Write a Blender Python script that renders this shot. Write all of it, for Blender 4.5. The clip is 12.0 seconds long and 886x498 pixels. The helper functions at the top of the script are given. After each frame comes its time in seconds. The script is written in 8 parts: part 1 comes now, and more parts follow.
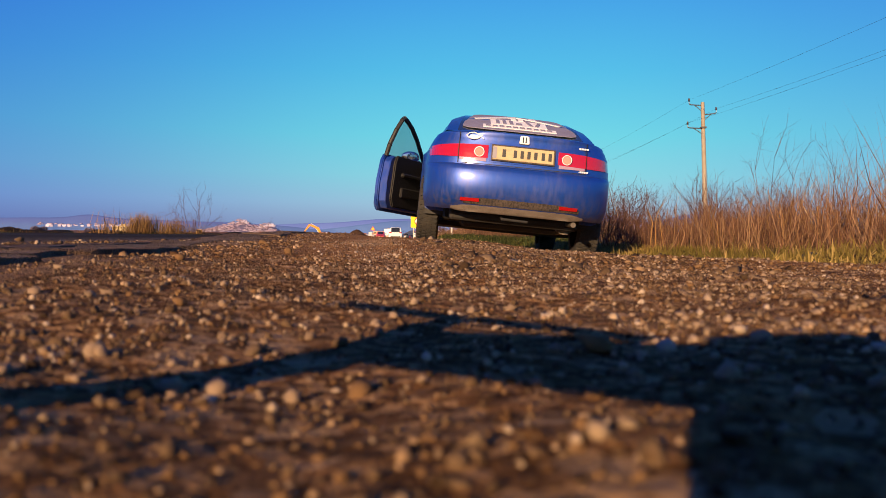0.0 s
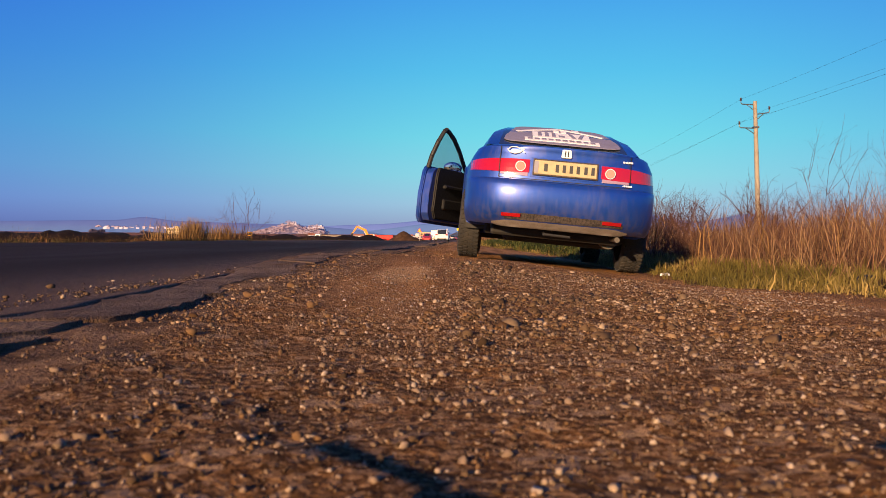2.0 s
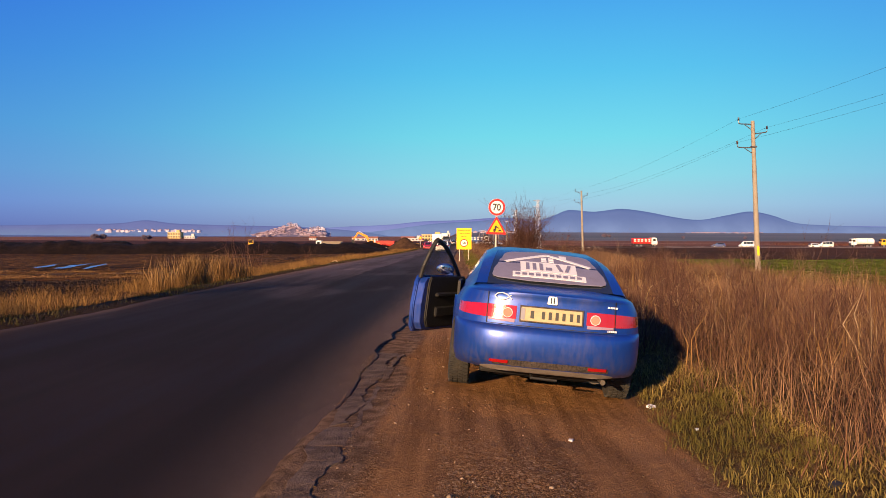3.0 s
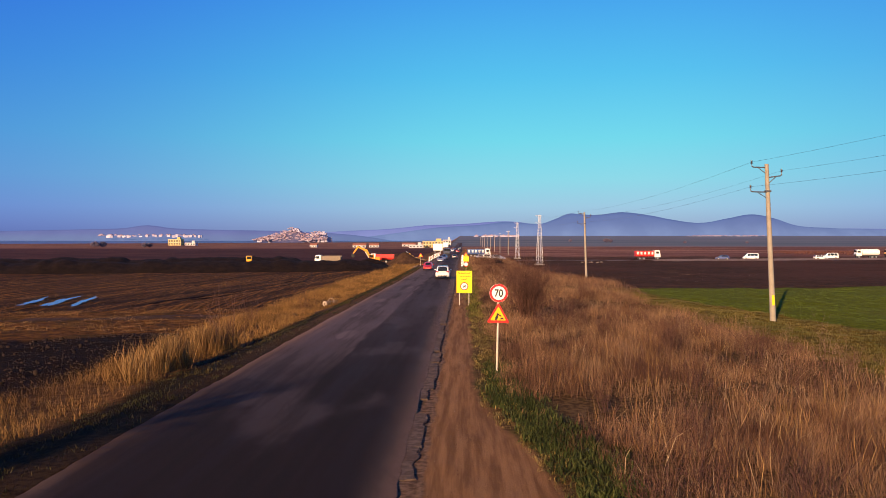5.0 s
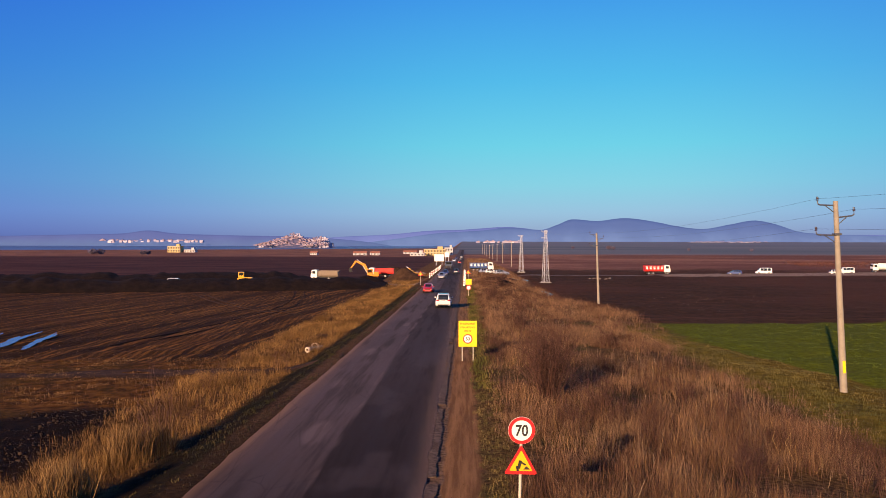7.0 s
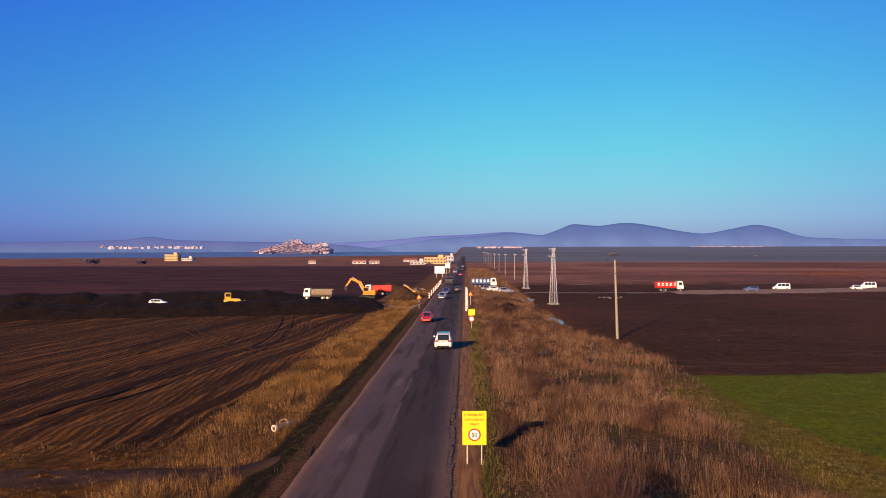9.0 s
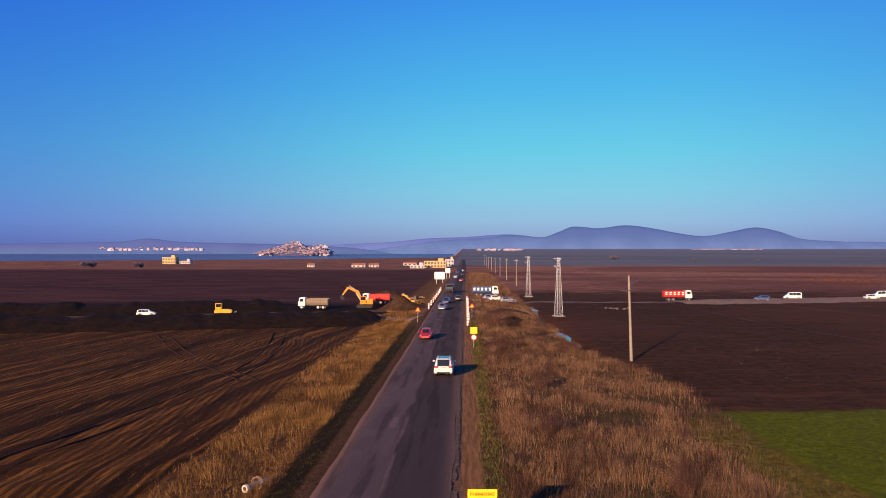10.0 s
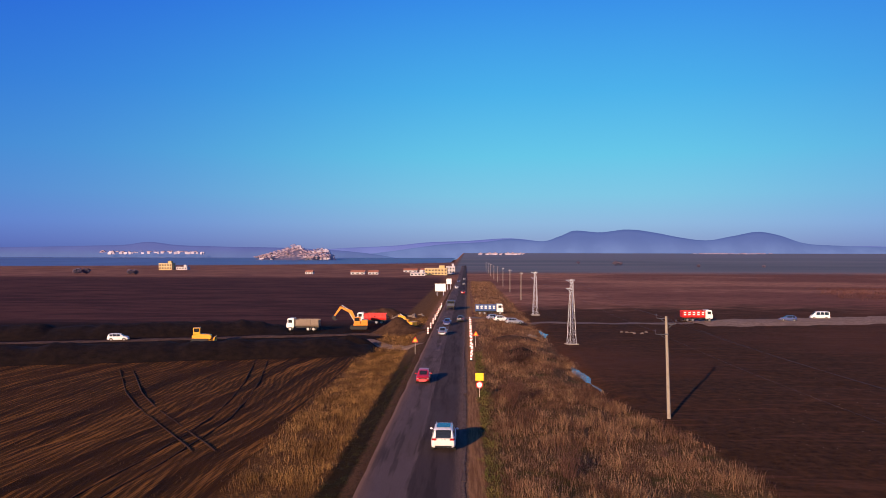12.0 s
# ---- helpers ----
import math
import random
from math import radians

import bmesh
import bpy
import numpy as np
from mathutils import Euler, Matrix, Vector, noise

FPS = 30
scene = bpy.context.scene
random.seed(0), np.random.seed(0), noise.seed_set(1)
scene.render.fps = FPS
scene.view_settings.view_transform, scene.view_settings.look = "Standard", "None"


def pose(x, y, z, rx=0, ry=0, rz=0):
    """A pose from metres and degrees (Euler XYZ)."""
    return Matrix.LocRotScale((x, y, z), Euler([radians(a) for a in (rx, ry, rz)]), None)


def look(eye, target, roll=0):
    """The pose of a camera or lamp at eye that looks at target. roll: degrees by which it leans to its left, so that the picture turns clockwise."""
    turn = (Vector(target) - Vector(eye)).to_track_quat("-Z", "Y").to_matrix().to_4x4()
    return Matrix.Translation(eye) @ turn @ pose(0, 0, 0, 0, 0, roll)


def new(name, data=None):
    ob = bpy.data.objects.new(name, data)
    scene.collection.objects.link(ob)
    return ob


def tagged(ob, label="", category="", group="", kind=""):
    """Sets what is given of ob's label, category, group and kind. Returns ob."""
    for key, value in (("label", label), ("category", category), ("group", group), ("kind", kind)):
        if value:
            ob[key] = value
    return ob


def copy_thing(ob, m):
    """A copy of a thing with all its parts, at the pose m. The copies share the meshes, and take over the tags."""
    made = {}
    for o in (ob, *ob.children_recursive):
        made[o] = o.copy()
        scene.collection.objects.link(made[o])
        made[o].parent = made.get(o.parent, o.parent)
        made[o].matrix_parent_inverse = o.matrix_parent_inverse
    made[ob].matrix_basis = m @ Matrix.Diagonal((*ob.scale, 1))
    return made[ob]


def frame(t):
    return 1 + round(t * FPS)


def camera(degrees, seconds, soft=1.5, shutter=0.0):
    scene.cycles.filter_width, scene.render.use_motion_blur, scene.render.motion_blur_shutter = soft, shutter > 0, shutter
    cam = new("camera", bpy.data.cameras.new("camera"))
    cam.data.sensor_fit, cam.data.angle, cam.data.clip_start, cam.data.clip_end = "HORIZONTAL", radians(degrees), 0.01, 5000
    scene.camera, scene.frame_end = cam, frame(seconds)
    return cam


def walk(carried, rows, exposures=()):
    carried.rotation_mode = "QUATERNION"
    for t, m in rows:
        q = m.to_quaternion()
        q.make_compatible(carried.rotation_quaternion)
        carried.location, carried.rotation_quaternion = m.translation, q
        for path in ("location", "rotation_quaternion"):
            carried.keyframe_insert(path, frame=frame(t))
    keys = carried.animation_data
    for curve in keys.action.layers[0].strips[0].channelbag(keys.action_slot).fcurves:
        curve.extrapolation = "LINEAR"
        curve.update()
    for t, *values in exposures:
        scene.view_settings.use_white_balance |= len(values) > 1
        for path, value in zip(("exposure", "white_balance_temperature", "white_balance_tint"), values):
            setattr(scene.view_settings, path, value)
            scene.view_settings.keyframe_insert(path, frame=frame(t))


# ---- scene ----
cam = camera(60.0, 12.0, soft=0.8)
cam.data.dof.use_dof, cam.data.dof.focus_distance, cam.data.dof.aperture_fstop = True, 7.0, 11.0
PATH = [
    (0, (-0.017, -1.226, 0.0336), (0.06, 0.772, -0.0170), 0.9),
    (0.5, (-0.01, -1.206, 0.0324), (-0.039, 0.794, -0.0182), 0.9),
    (1, (-0.011, -1.207, 0.0304), (-0.052, 0.792, -0.0202), 0.9),
    (1.5, (-0.01, -1.171, 0.0351), (-0.053, 0.829, -0.0155), 0.9),
    (2, (0.033, -1.17, 0.1571), (-0.012, 0.829, 0.1075), 0.7),
    (2.5, (0.105, -1.174, 0.6741), (0.058, 0.825, 0.6225), 0.4),
    (3, (0.135, -1.283, 1.4032), (0.086, 0.716, 1.3546), 0.2),
    (3.5, (0.15, -1.304, 2.1364), (0.099, 0.695, 2.0878), 0.0),
    (5.5, (0.214, 2.408, 4.4852), (0.161, 4.407, 4.4496), -0.0),
    (6, (0.185, 4.251, 5.0462), (0.131, 6.251, 5.0136), -0.0),
    (6.5, (0.158, 6.23, 5.5358), (0.103, 8.23, 5.5072), 0.0),
    (7, (0.118, 8.319, 6.0133), (0.061, 10.319, 5.9877), 0.1),
    (7.2, (0.1, 9.3, 6.2122), (0.044, 11.299, 6.1916), 0.2),
    (9, (-0.071, 18.334, 8.4952), (-0.13, 20.333, 8.4826), -0.1),
    (9.5, (-0.179, 21.407, 9.1235), (-0.238, 23.406, 9.1129), 0.0),
    (10, (-0.282, 24.439, 9.7323), (-0.341, 26.438, 9.7247), -0.0),
    (10.5, (-0.384, 27.653, 10.4022), (-0.444, 29.652, 10.3976), 0.0),
    (11, (-0.454, 30.827, 11.0315), (-0.515, 32.826, 11.0299), 0.1),
    (11.5, (-0.497, 34.068, 11.6541), (-0.559, 36.067, 11.6545), 0.1),
    (12, (-0.587, 37.248, 12.3323), (-0.649, 39.247, 12.3338), 0.1),
]
walk(cam, [(t, look(eye, target, roll)) for t, eye, target, roll in PATH], exposures=[(0.0, 0.72, 6600, 11), (3.5, 0.80, 6620, 13), (5.5, 0.74, 6430, 14), (7.0, 0.66, 6340, 16), (9.5, 0.60, 6180, 19), (12.0, 0.49, 5880, 23.5)])

# ---------------------------------------------------------------- world, sun
SUN_EL, SUN_AZ = radians(14.7), radians(24.4)      # light travels ahead and to the right
to_sun = Vector((-math.sin(SUN_AZ) * math.cos(SUN_EL), -math.cos(SUN_AZ) * math.cos(SUN_EL), math.sin(SUN_EL)))
sun = new("sun", bpy.data.lights.new("sun", "SUN"))
sun.data.energy, sun.data.angle, sun.data.color = 5.4, radians(0.5), (1.0, 0.66, 0.35)
sun.matrix_world = look(to_sun * 50, (0, 0, 0))

world = bpy.data.worlds.new("winter_sky")
scene.world = world
world.use_nodes = True
wt = world.node_tree
wt.nodes.clear()
sky = wt.nodes.new("ShaderNodeTexSky")
sky.sky_type, sky.sun_disc = "NISHITA", False
sky.sun_elevation, sky.sun_rotation = SUN_EL, math.pi + SUN_AZ
sky.air_density, sky.dust_density, sky.ozone_density = 1.0, 0.6, 3.0
coord = wt.nodes.new("ShaderNodeTexCoord")
sep = wt.nodes.new("ShaderNodeSeparateXYZ")
wt.links.new(coord.outputs["Generated"], sep.inputs[0])
ramp = wt.nodes.new("ShaderNodeValToRGB")
wt.links.new(sep.outputs["Z"], ramp.inputs[0])
SKY_STOPS = [(0.0, (0.22, 0.31, 0.51)), (0.012, (0.235, 0.37, 0.585)), (0.033, (0.245, 0.485, 0.685)), (0.07, (0.175, 0.595, 0.705)), (0.12, (0.100, 0.615, 0.725)),
             (0.20, (0.045, 0.48, 0.76)), (0.357, (0.010, 0.212, 0.78)), (0.6, (0.005, 0.07, 0.40)), (1.0, (0.004, 0.035, 0.22))]
while len(ramp.color_ramp.elements) < len(SKY_STOPS):
    ramp.color_ramp.elements.new(0.5)
for el, (p, c) in zip(ramp.color_ramp.elements, SKY_STOPS):
    el.position, el.color = p, (*c, 1)
side = wt.nodes.new("ShaderNodeMapRange")               # the sky deepens at right angles to the sun
side.interpolation_type = "SMOOTHSTEP"
wt.links.new(sep.outputs["X"], side.inputs["Value"])
for k, v in zip(("From Min", "From Max", "To Min", "To Max"), (-0.62, 0.08, 0.0, 1.0)):
    side.inputs[k].default_value = v
deep = wt.nodes.new("ShaderNodeMix")
deep.data_type, deep.blend_type = "RGBA", "MULTIPLY"
deep.inputs["Factor"].default_value = 1.0
# the right is deepened as well, fitted to the view's darker corners
side_r = wt.nodes.new("ShaderNodeMapRange")
side_r.interpolation_type = "SMOOTHSTEP"
wt.links.new(sep.outputs["X"], side_r.inputs["Value"])
for k, v in zip(("From Min", "From Max", "To Min", "To Max"), (0.20, 0.62, 1.0, 0.50)):
    side_r.inputs[k].default_value = v
both = wt.nodes.new("ShaderNodeMath")
both.operation = "MULTIPLY"
wt.links.new(side.outputs[0], both.inputs[0])
wt.links.new(side_r.outputs[0], both.inputs[1])
wt.links.new(ramp.outputs[0], deep.inputs[6])
tint = wt.nodes.new("ShaderNodeMix")
tint.data_type = "RGBA"
tint.inputs[6].default_value, tint.inputs[7].default_value = (0.28, 0.40, 0.86, 1), (1, 1, 1, 1)
wt.links.new(both.outputs[0], tint.inputs["Factor"])
wt.links.new(tint.outputs[2], deep.inputs[7])
bg_a, bg_b = wt.nodes.new("ShaderNodeBackground"), wt.nodes.new("ShaderNodeBackground")
bg_a.inputs[1].default_value, bg_b.inputs[1].default_value = 0.012, 0.56
wt.links.new(sky.outputs[0], bg_a.inputs[0])
wt.links.new(deep.outputs[2], bg_b.inputs[0])
add = wt.nodes.new("ShaderNodeAddShader")
wout = wt.nodes.new("ShaderNodeOutputWorld")
wt.links.new(bg_a.outputs[0], add.inputs[0])
wt.links.new(bg_b.outputs[0], add.inputs[1])
wt.links.new(add.outputs[0], wout.inputs[0])


# ---------------------------------------------------------------- layout scale along the road
CAR_Y, STRETCH, STRETCH_NEAR = 5.29, 1.112, 1.138            # stretch along the road about the parked car's tail, fitted to the camera's lens


def metres(y):
    """Distance along the road in metres from a distance in the plan."""
    y = np.asarray(y, float)
    near = CAR_Y + (y - CAR_Y) * STRETCH_NEAR
    far = CAR_Y + (np.minimum(y, 900.0) - CAR_Y) * STRETCH + np.maximum(y - 900.0, 0)
    return np.where(y < CAR_Y, near, far)


# ---------------------------------------------------------------- node helpers
class Tree:
    """Short hand for building a node material."""

    def __init__(self, name):
        self.mat = bpy.data.materials.new(name)
        self.mat.use_nodes = True
        self.t = self.mat.node_tree
        self.b = self.t.nodes["Principled BSDF"]
        self._pos = None

    def node(self, kind):
        return self.t.nodes.new(kind)

    def put(self, socket, value):
        if isinstance(value, bpy.types.NodeSocket):
            self.t.links.new(value, socket)
        elif isinstance(value, (tuple, list)) and len(value) == 3 and socket.type == "RGBA":
            socket.default_value = (*value, 1)
        else:
            socket.default_value = value

    def pos(self):
        if self._pos is None:
            self._pos = self.node("ShaderNodeNewGeometry").outputs["Position"]
        return self._pos

    def xyz(self):
        n = self.node("ShaderNodeSeparateXYZ")
        self.put(n.inputs[0], self.pos())
        plan_y = self.math("ADD", self.math("DIVIDE", self.math("SUBTRACT", n.outputs[1], CAR_Y), STRETCH), CAR_Y)
        return n.outputs[0], plan_y, n.outputs[2]

    def split(self, vec):
        n = self.node("ShaderNodeSeparateXYZ")
        self.put(n.inputs[0], vec)
        return n.outputs[0], n.outputs[1], n.outputs[2]

    def obj(self):
        return self.node("ShaderNodeTexCoord").outputs["Object"]

    def scaled(self, vec, sx, sy, sz, rz=0.0):
        n = self.node("ShaderNodeMapping")
        self.put(n.inputs["Vector"], vec)
        n.inputs["Scale"].default_value = (sx, sy, sz)
        n.inputs["Rotation"].default_value = (0, 0, rz)
        return n.outputs[0]

    def noise(self, scale, detail=4, rough=0.55, vec=None, distort=0.0):
        n = self.node("ShaderNodeTexNoise")
        self.put(n.inputs["Vector"], vec if vec is not None else self.pos())
        n.inputs["Scale"].default_value, n.inputs["Detail"].default_value = scale, detail
        n.inputs["Roughness"].default_value, n.inputs["Distortion"].default_value = rough, distort
        return n.outputs["Fac"]

    def voronoi(self, scale, feature="F1", out="Distance", vec=None):
        n = self.node("ShaderNodeTexVoronoi")
        n.feature = feature
        self.put(n.inputs["Vector"], vec if vec is not None else self.pos())
        n.inputs["Scale"].default_value = scale
        return n.outputs[out]

    def step(self, value, a, b, lo=0.0, hi=1.0):
        n = self.node("ShaderNodeMapRange")
        n.interpolation_type = "SMOOTHSTEP"
        self.put(n.inputs["Value"], value)
        for k, v in zip(("From Min", "From Max", "To Min", "To Max"), (a, b, lo, hi)):
            n.inputs[k].default_value = v
        return n.outputs[0]

    def math(self, op, a, b=0.0, c=None):
        n = self.node("ShaderNodeMath")
        n.operation = op
        self.put(n.inputs[0], a)
        self.put(n.inputs[1], b)
        if c is not None:
            self.put(n.inputs[2], c)
        return n.outputs[0]

    def mix(self, fac, a, b, mode="MIX"):
        n = self.node("ShaderNodeMix")
        n.data_type, n.blend_type = "RGBA", mode
        self.put(n.inputs["Factor"], fac)
        self.put(n.inputs[6], a)
        self.put(n.inputs[7], b)
        return n.outputs[2]

    def bump(self, height, strength, distance):
        n = self.node("ShaderNodeBump")
        n.inputs["Strength"].default_value, n.inputs["Distance"].default_value = strength, distance
        self.put(n.inputs["Height"], height)
        self.put(self.b.inputs["Normal"], n.outputs[0])

    def end(self, color, rough=0.8, metal=0.0, spec=0.5):
        self.put(self.b.inputs["Base Color"], color)
        self.put(self.b.inputs["Roughness"], rough)
        self.put(self.b.inputs["Metallic"], metal)
        self.put(self.b.inputs["Specular IOR Level"], spec)
        return self.mat


def plain(name, color, rough=0.6, metal=0.0, dirt=0.25, scale=6.0, coat=0.0):
    """A painted or moulded surface with grime at two scales."""
    t = Tree(name)
    big = t.noise(scale, 3)
    fine = t.noise(scale * 9, 4)
    m = t.math("MULTIPLY", t.step(t.math("ADD", t.math("MULTIPLY", big, 0.65), t.math("MULTIPLY", fine, 0.35)), 0.42, 0.68), dirt)
    col = t.mix(m, color, tuple(c * 0.35 + 0.05 * k for c, k in zip(color, (1.0, 0.8, 0.6))))
    t.bump(fine, 0.05, 0.004)
    if coat:
        t.b.inputs["Coat Weight"].default_value = coat
        t.b.inputs["Coat Roughness"].default_value = 0.08
    return t.end(col, t.step(fine, 0.3, 0.7, rough * 0.85, min(1, rough * 1.2)), metal)


# ---------------------------------------------------------------- lie of the land
def sstep(a, b, v):
    k = np.clip((v - a) / (b - a), 0, 1)
    return k * k * (3 - 2 * k)


def hash2(ix, iy):
    h = (ix.astype(np.int64) * 374761393 + iy.astype(np.int64) * 668265263) & 0x7FFFFFFF
    h = ((h ^ (h >> 13)) * 1274126177) & 0x7FFFFFFF
    return ((h ^ (h >> 16)) & 0xFFFF) / 65535.0


def vnoise(x, y, size):
    """Smooth value noise of a given cell size, -1 to 1."""
    u, v = np.asarray(x, float) / size, np.asarray(y, float) / size
    iu, iv = np.floor(u), np.floor(v)
    fu, fv = u - iu, v - iv
    fu, fv = fu * fu * (3 - 2 * fu), fv * fv * (3 - 2 * fv)
    a, b = hash2(iu, iv), hash2(iu + 1, iv)
    c, d = hash2(iu, iv + 1), hash2(iu + 1, iv + 1)
    return ((a * (1 - fu) + b * fu) * (1 - fv) + (c * (1 - fu) + d * fu) * fv) * 2 - 1


ROAD_L, ROAD_R = -6.75, -0.86


SLOPE = 0.0103                                         # the plain falls towards the sea


def fall(y):
    """Height of the plain, which falls ahead and levels out far off; y in the plan."""
    m = metres(y)
    return -SLOPE * (np.clip(m, -300, 560) + 190 * sstep(560, 940, m) * (1 - .5 * sstep(560, 940, m)))


def road_z(y):
    return fall(y) - 0.40 * sstep(20.0, 100.0, y) - 0.5 * sstep(150, 500, y)


def verge_x(y):
    return 1.85 - 1.3 * sstep(11.5, 20.0, y)


def field_x(y):
    """Where the weeds on the right end and the field begins."""
    return 17.0 - 2.2 * np.exp(-((y - 47.0) / 14.0) ** 2) - 4.0 * sstep(78, 105, y)


def crack_x(y):
    return -0.60 + 0.07 * vnoise(y, y * 0 + 13, 1.1) + 0.035 * vnoise(y, y * 0 + 17, 0.28)


def land(x, y):
    """Height of the bare ground."""
    x, y = np.asarray(x, float), np.asarray(y, float)
    z = road_z(y)
    # parking strip: hump ahead of the start, falling away to the right
    near = 1 - sstep(12.0, 22.0, y)
    strip = -0.04 + 0.06 * np.exp(-((y - 3.7) / 1.6) ** 2) * (1 - sstep(0.2, 1.2, x)) - 0.078 * np.clip(x, 0, 1.75) * sstep(1.0, 5.0, y)
    strip = strip + 0.020 * (1 - sstep(-0.68, -0.15, x))
    right = near * strip + (1 - near) * (-0.04 - 0.04 * np.clip(x, 0, 2))
    right = right + 0.010 * vnoise(x, y, 0.45) + 0.006 * vnoise(x + 7, y, 0.16)
    right = right + (0.0045 * vnoise(x, y + 3, 0.06) + 0.0035 * vnoise(x + 5, y, 0.11)) * (1 - sstep(1.5, 3.5, y)) * sstep(-0.6, -0.4, x)
    right = right - 0.012 * sstep(-0.95, -0.88, x) * (1 - sstep(-0.56, -0.46, x)) * (1 - sstep(120, 150, y))
    # grass, weeds, ditch and fields on the right
    right = right + 0.10 * sstep(verge_x(y), verge_x(y) + 0.8, x) - 0.35 * sstep(3.5, 16, x)
    right = right - 0.45 * np.exp(-((x - 12.5) / 1.6) ** 2) * sstep(80, 105, y)
    right = right + sstep(2.5, 5, x) * (0.10 * vnoise(x, y, 2.3) + 0.05 * vnoise(x, y, 0.8))
    # the road runs on a low bank over the fields on the left
    m = metres(y)
    low = 0.80 * sstep(-7.3, -10.3, x) + 0.30 * sstep(-11, -32, x) + 0.25 * sstep(90, 150, m) * sstep(-9, -14, x)
    left = -0.03 - low * (0.40 + 0.60 * sstep(5, 50, m)) - 0.10 * np.exp(-((x + 8.6) / .5) ** 2)
    left = left + sstep(-7.3, -9, x) * (0.06 * vnoise(x, y, 1.9) + 0.05 * vnoise(x, y, 0.6))
    side = np.where(x > -3.7, right, left)
    under = sstep(ROAD_L + 0.05, ROAD_L + 0.25, x) * (1 - sstep(ROAD_R - 0.25, ROAD_R - 0.05, x))
    side = side * (1 - under) - 0.10 * under
    calm = 1 - sstep(200, 420, np.hypot(x, y))
    # beyond the fields on the left the land drops to the bay
    shore = 720 + 0.55 * np.clip(x + 900, 0, 900) + 30 * np.sin(x * .006)
    drop = 44 * sstep(0, 500, metres(y) - shore) * sstep(-14, -70, x)
    return z + side * calm - 0.35 * (1 - calm) - drop


def graded(edges):
    """Stations from (start, step) pairs, the last pair's start being the end."""
    out = []
    for (a, st), (b, _) in zip(edges, edges[1:]):
        out.extend(np.linspace(a, b, max(1, int(round((b - a) / st))), endpoint=False))
    return np.array(out + [edges[-1][0]])


def sheet(name, xs, ys, zfun, mat):
    X, Y = np.meshgrid(xs, ys)
    Z = zfun(X, Y)
    me = bpy.data.meshes.new(name)
    nx, ny = len(xs), len(ys)
    me.vertices.add(nx * ny)
    me.vertices.foreach_set("co", np.stack([X, Y, Z], -1).ravel())
    i = (np.arange(ny - 1)[:, None] * nx + np.arange(nx - 1)).ravel()
    quads = np.stack([i, i + 1, i + 1 + nx, i + nx], -1)
    me.loops.add(quads.size)
    me.loops.foreach_set("vertex_index", quads.ravel())
    me.polygons.add(len(quads))
    me.polygons.foreach_set("loop_start", np.arange(len(quads)) * 4)
    me.polygons.foreach_set("use_smooth", np.ones(len(quads), bool))
    me.update()
    me.materials.append(mat)
    return new(name, me)


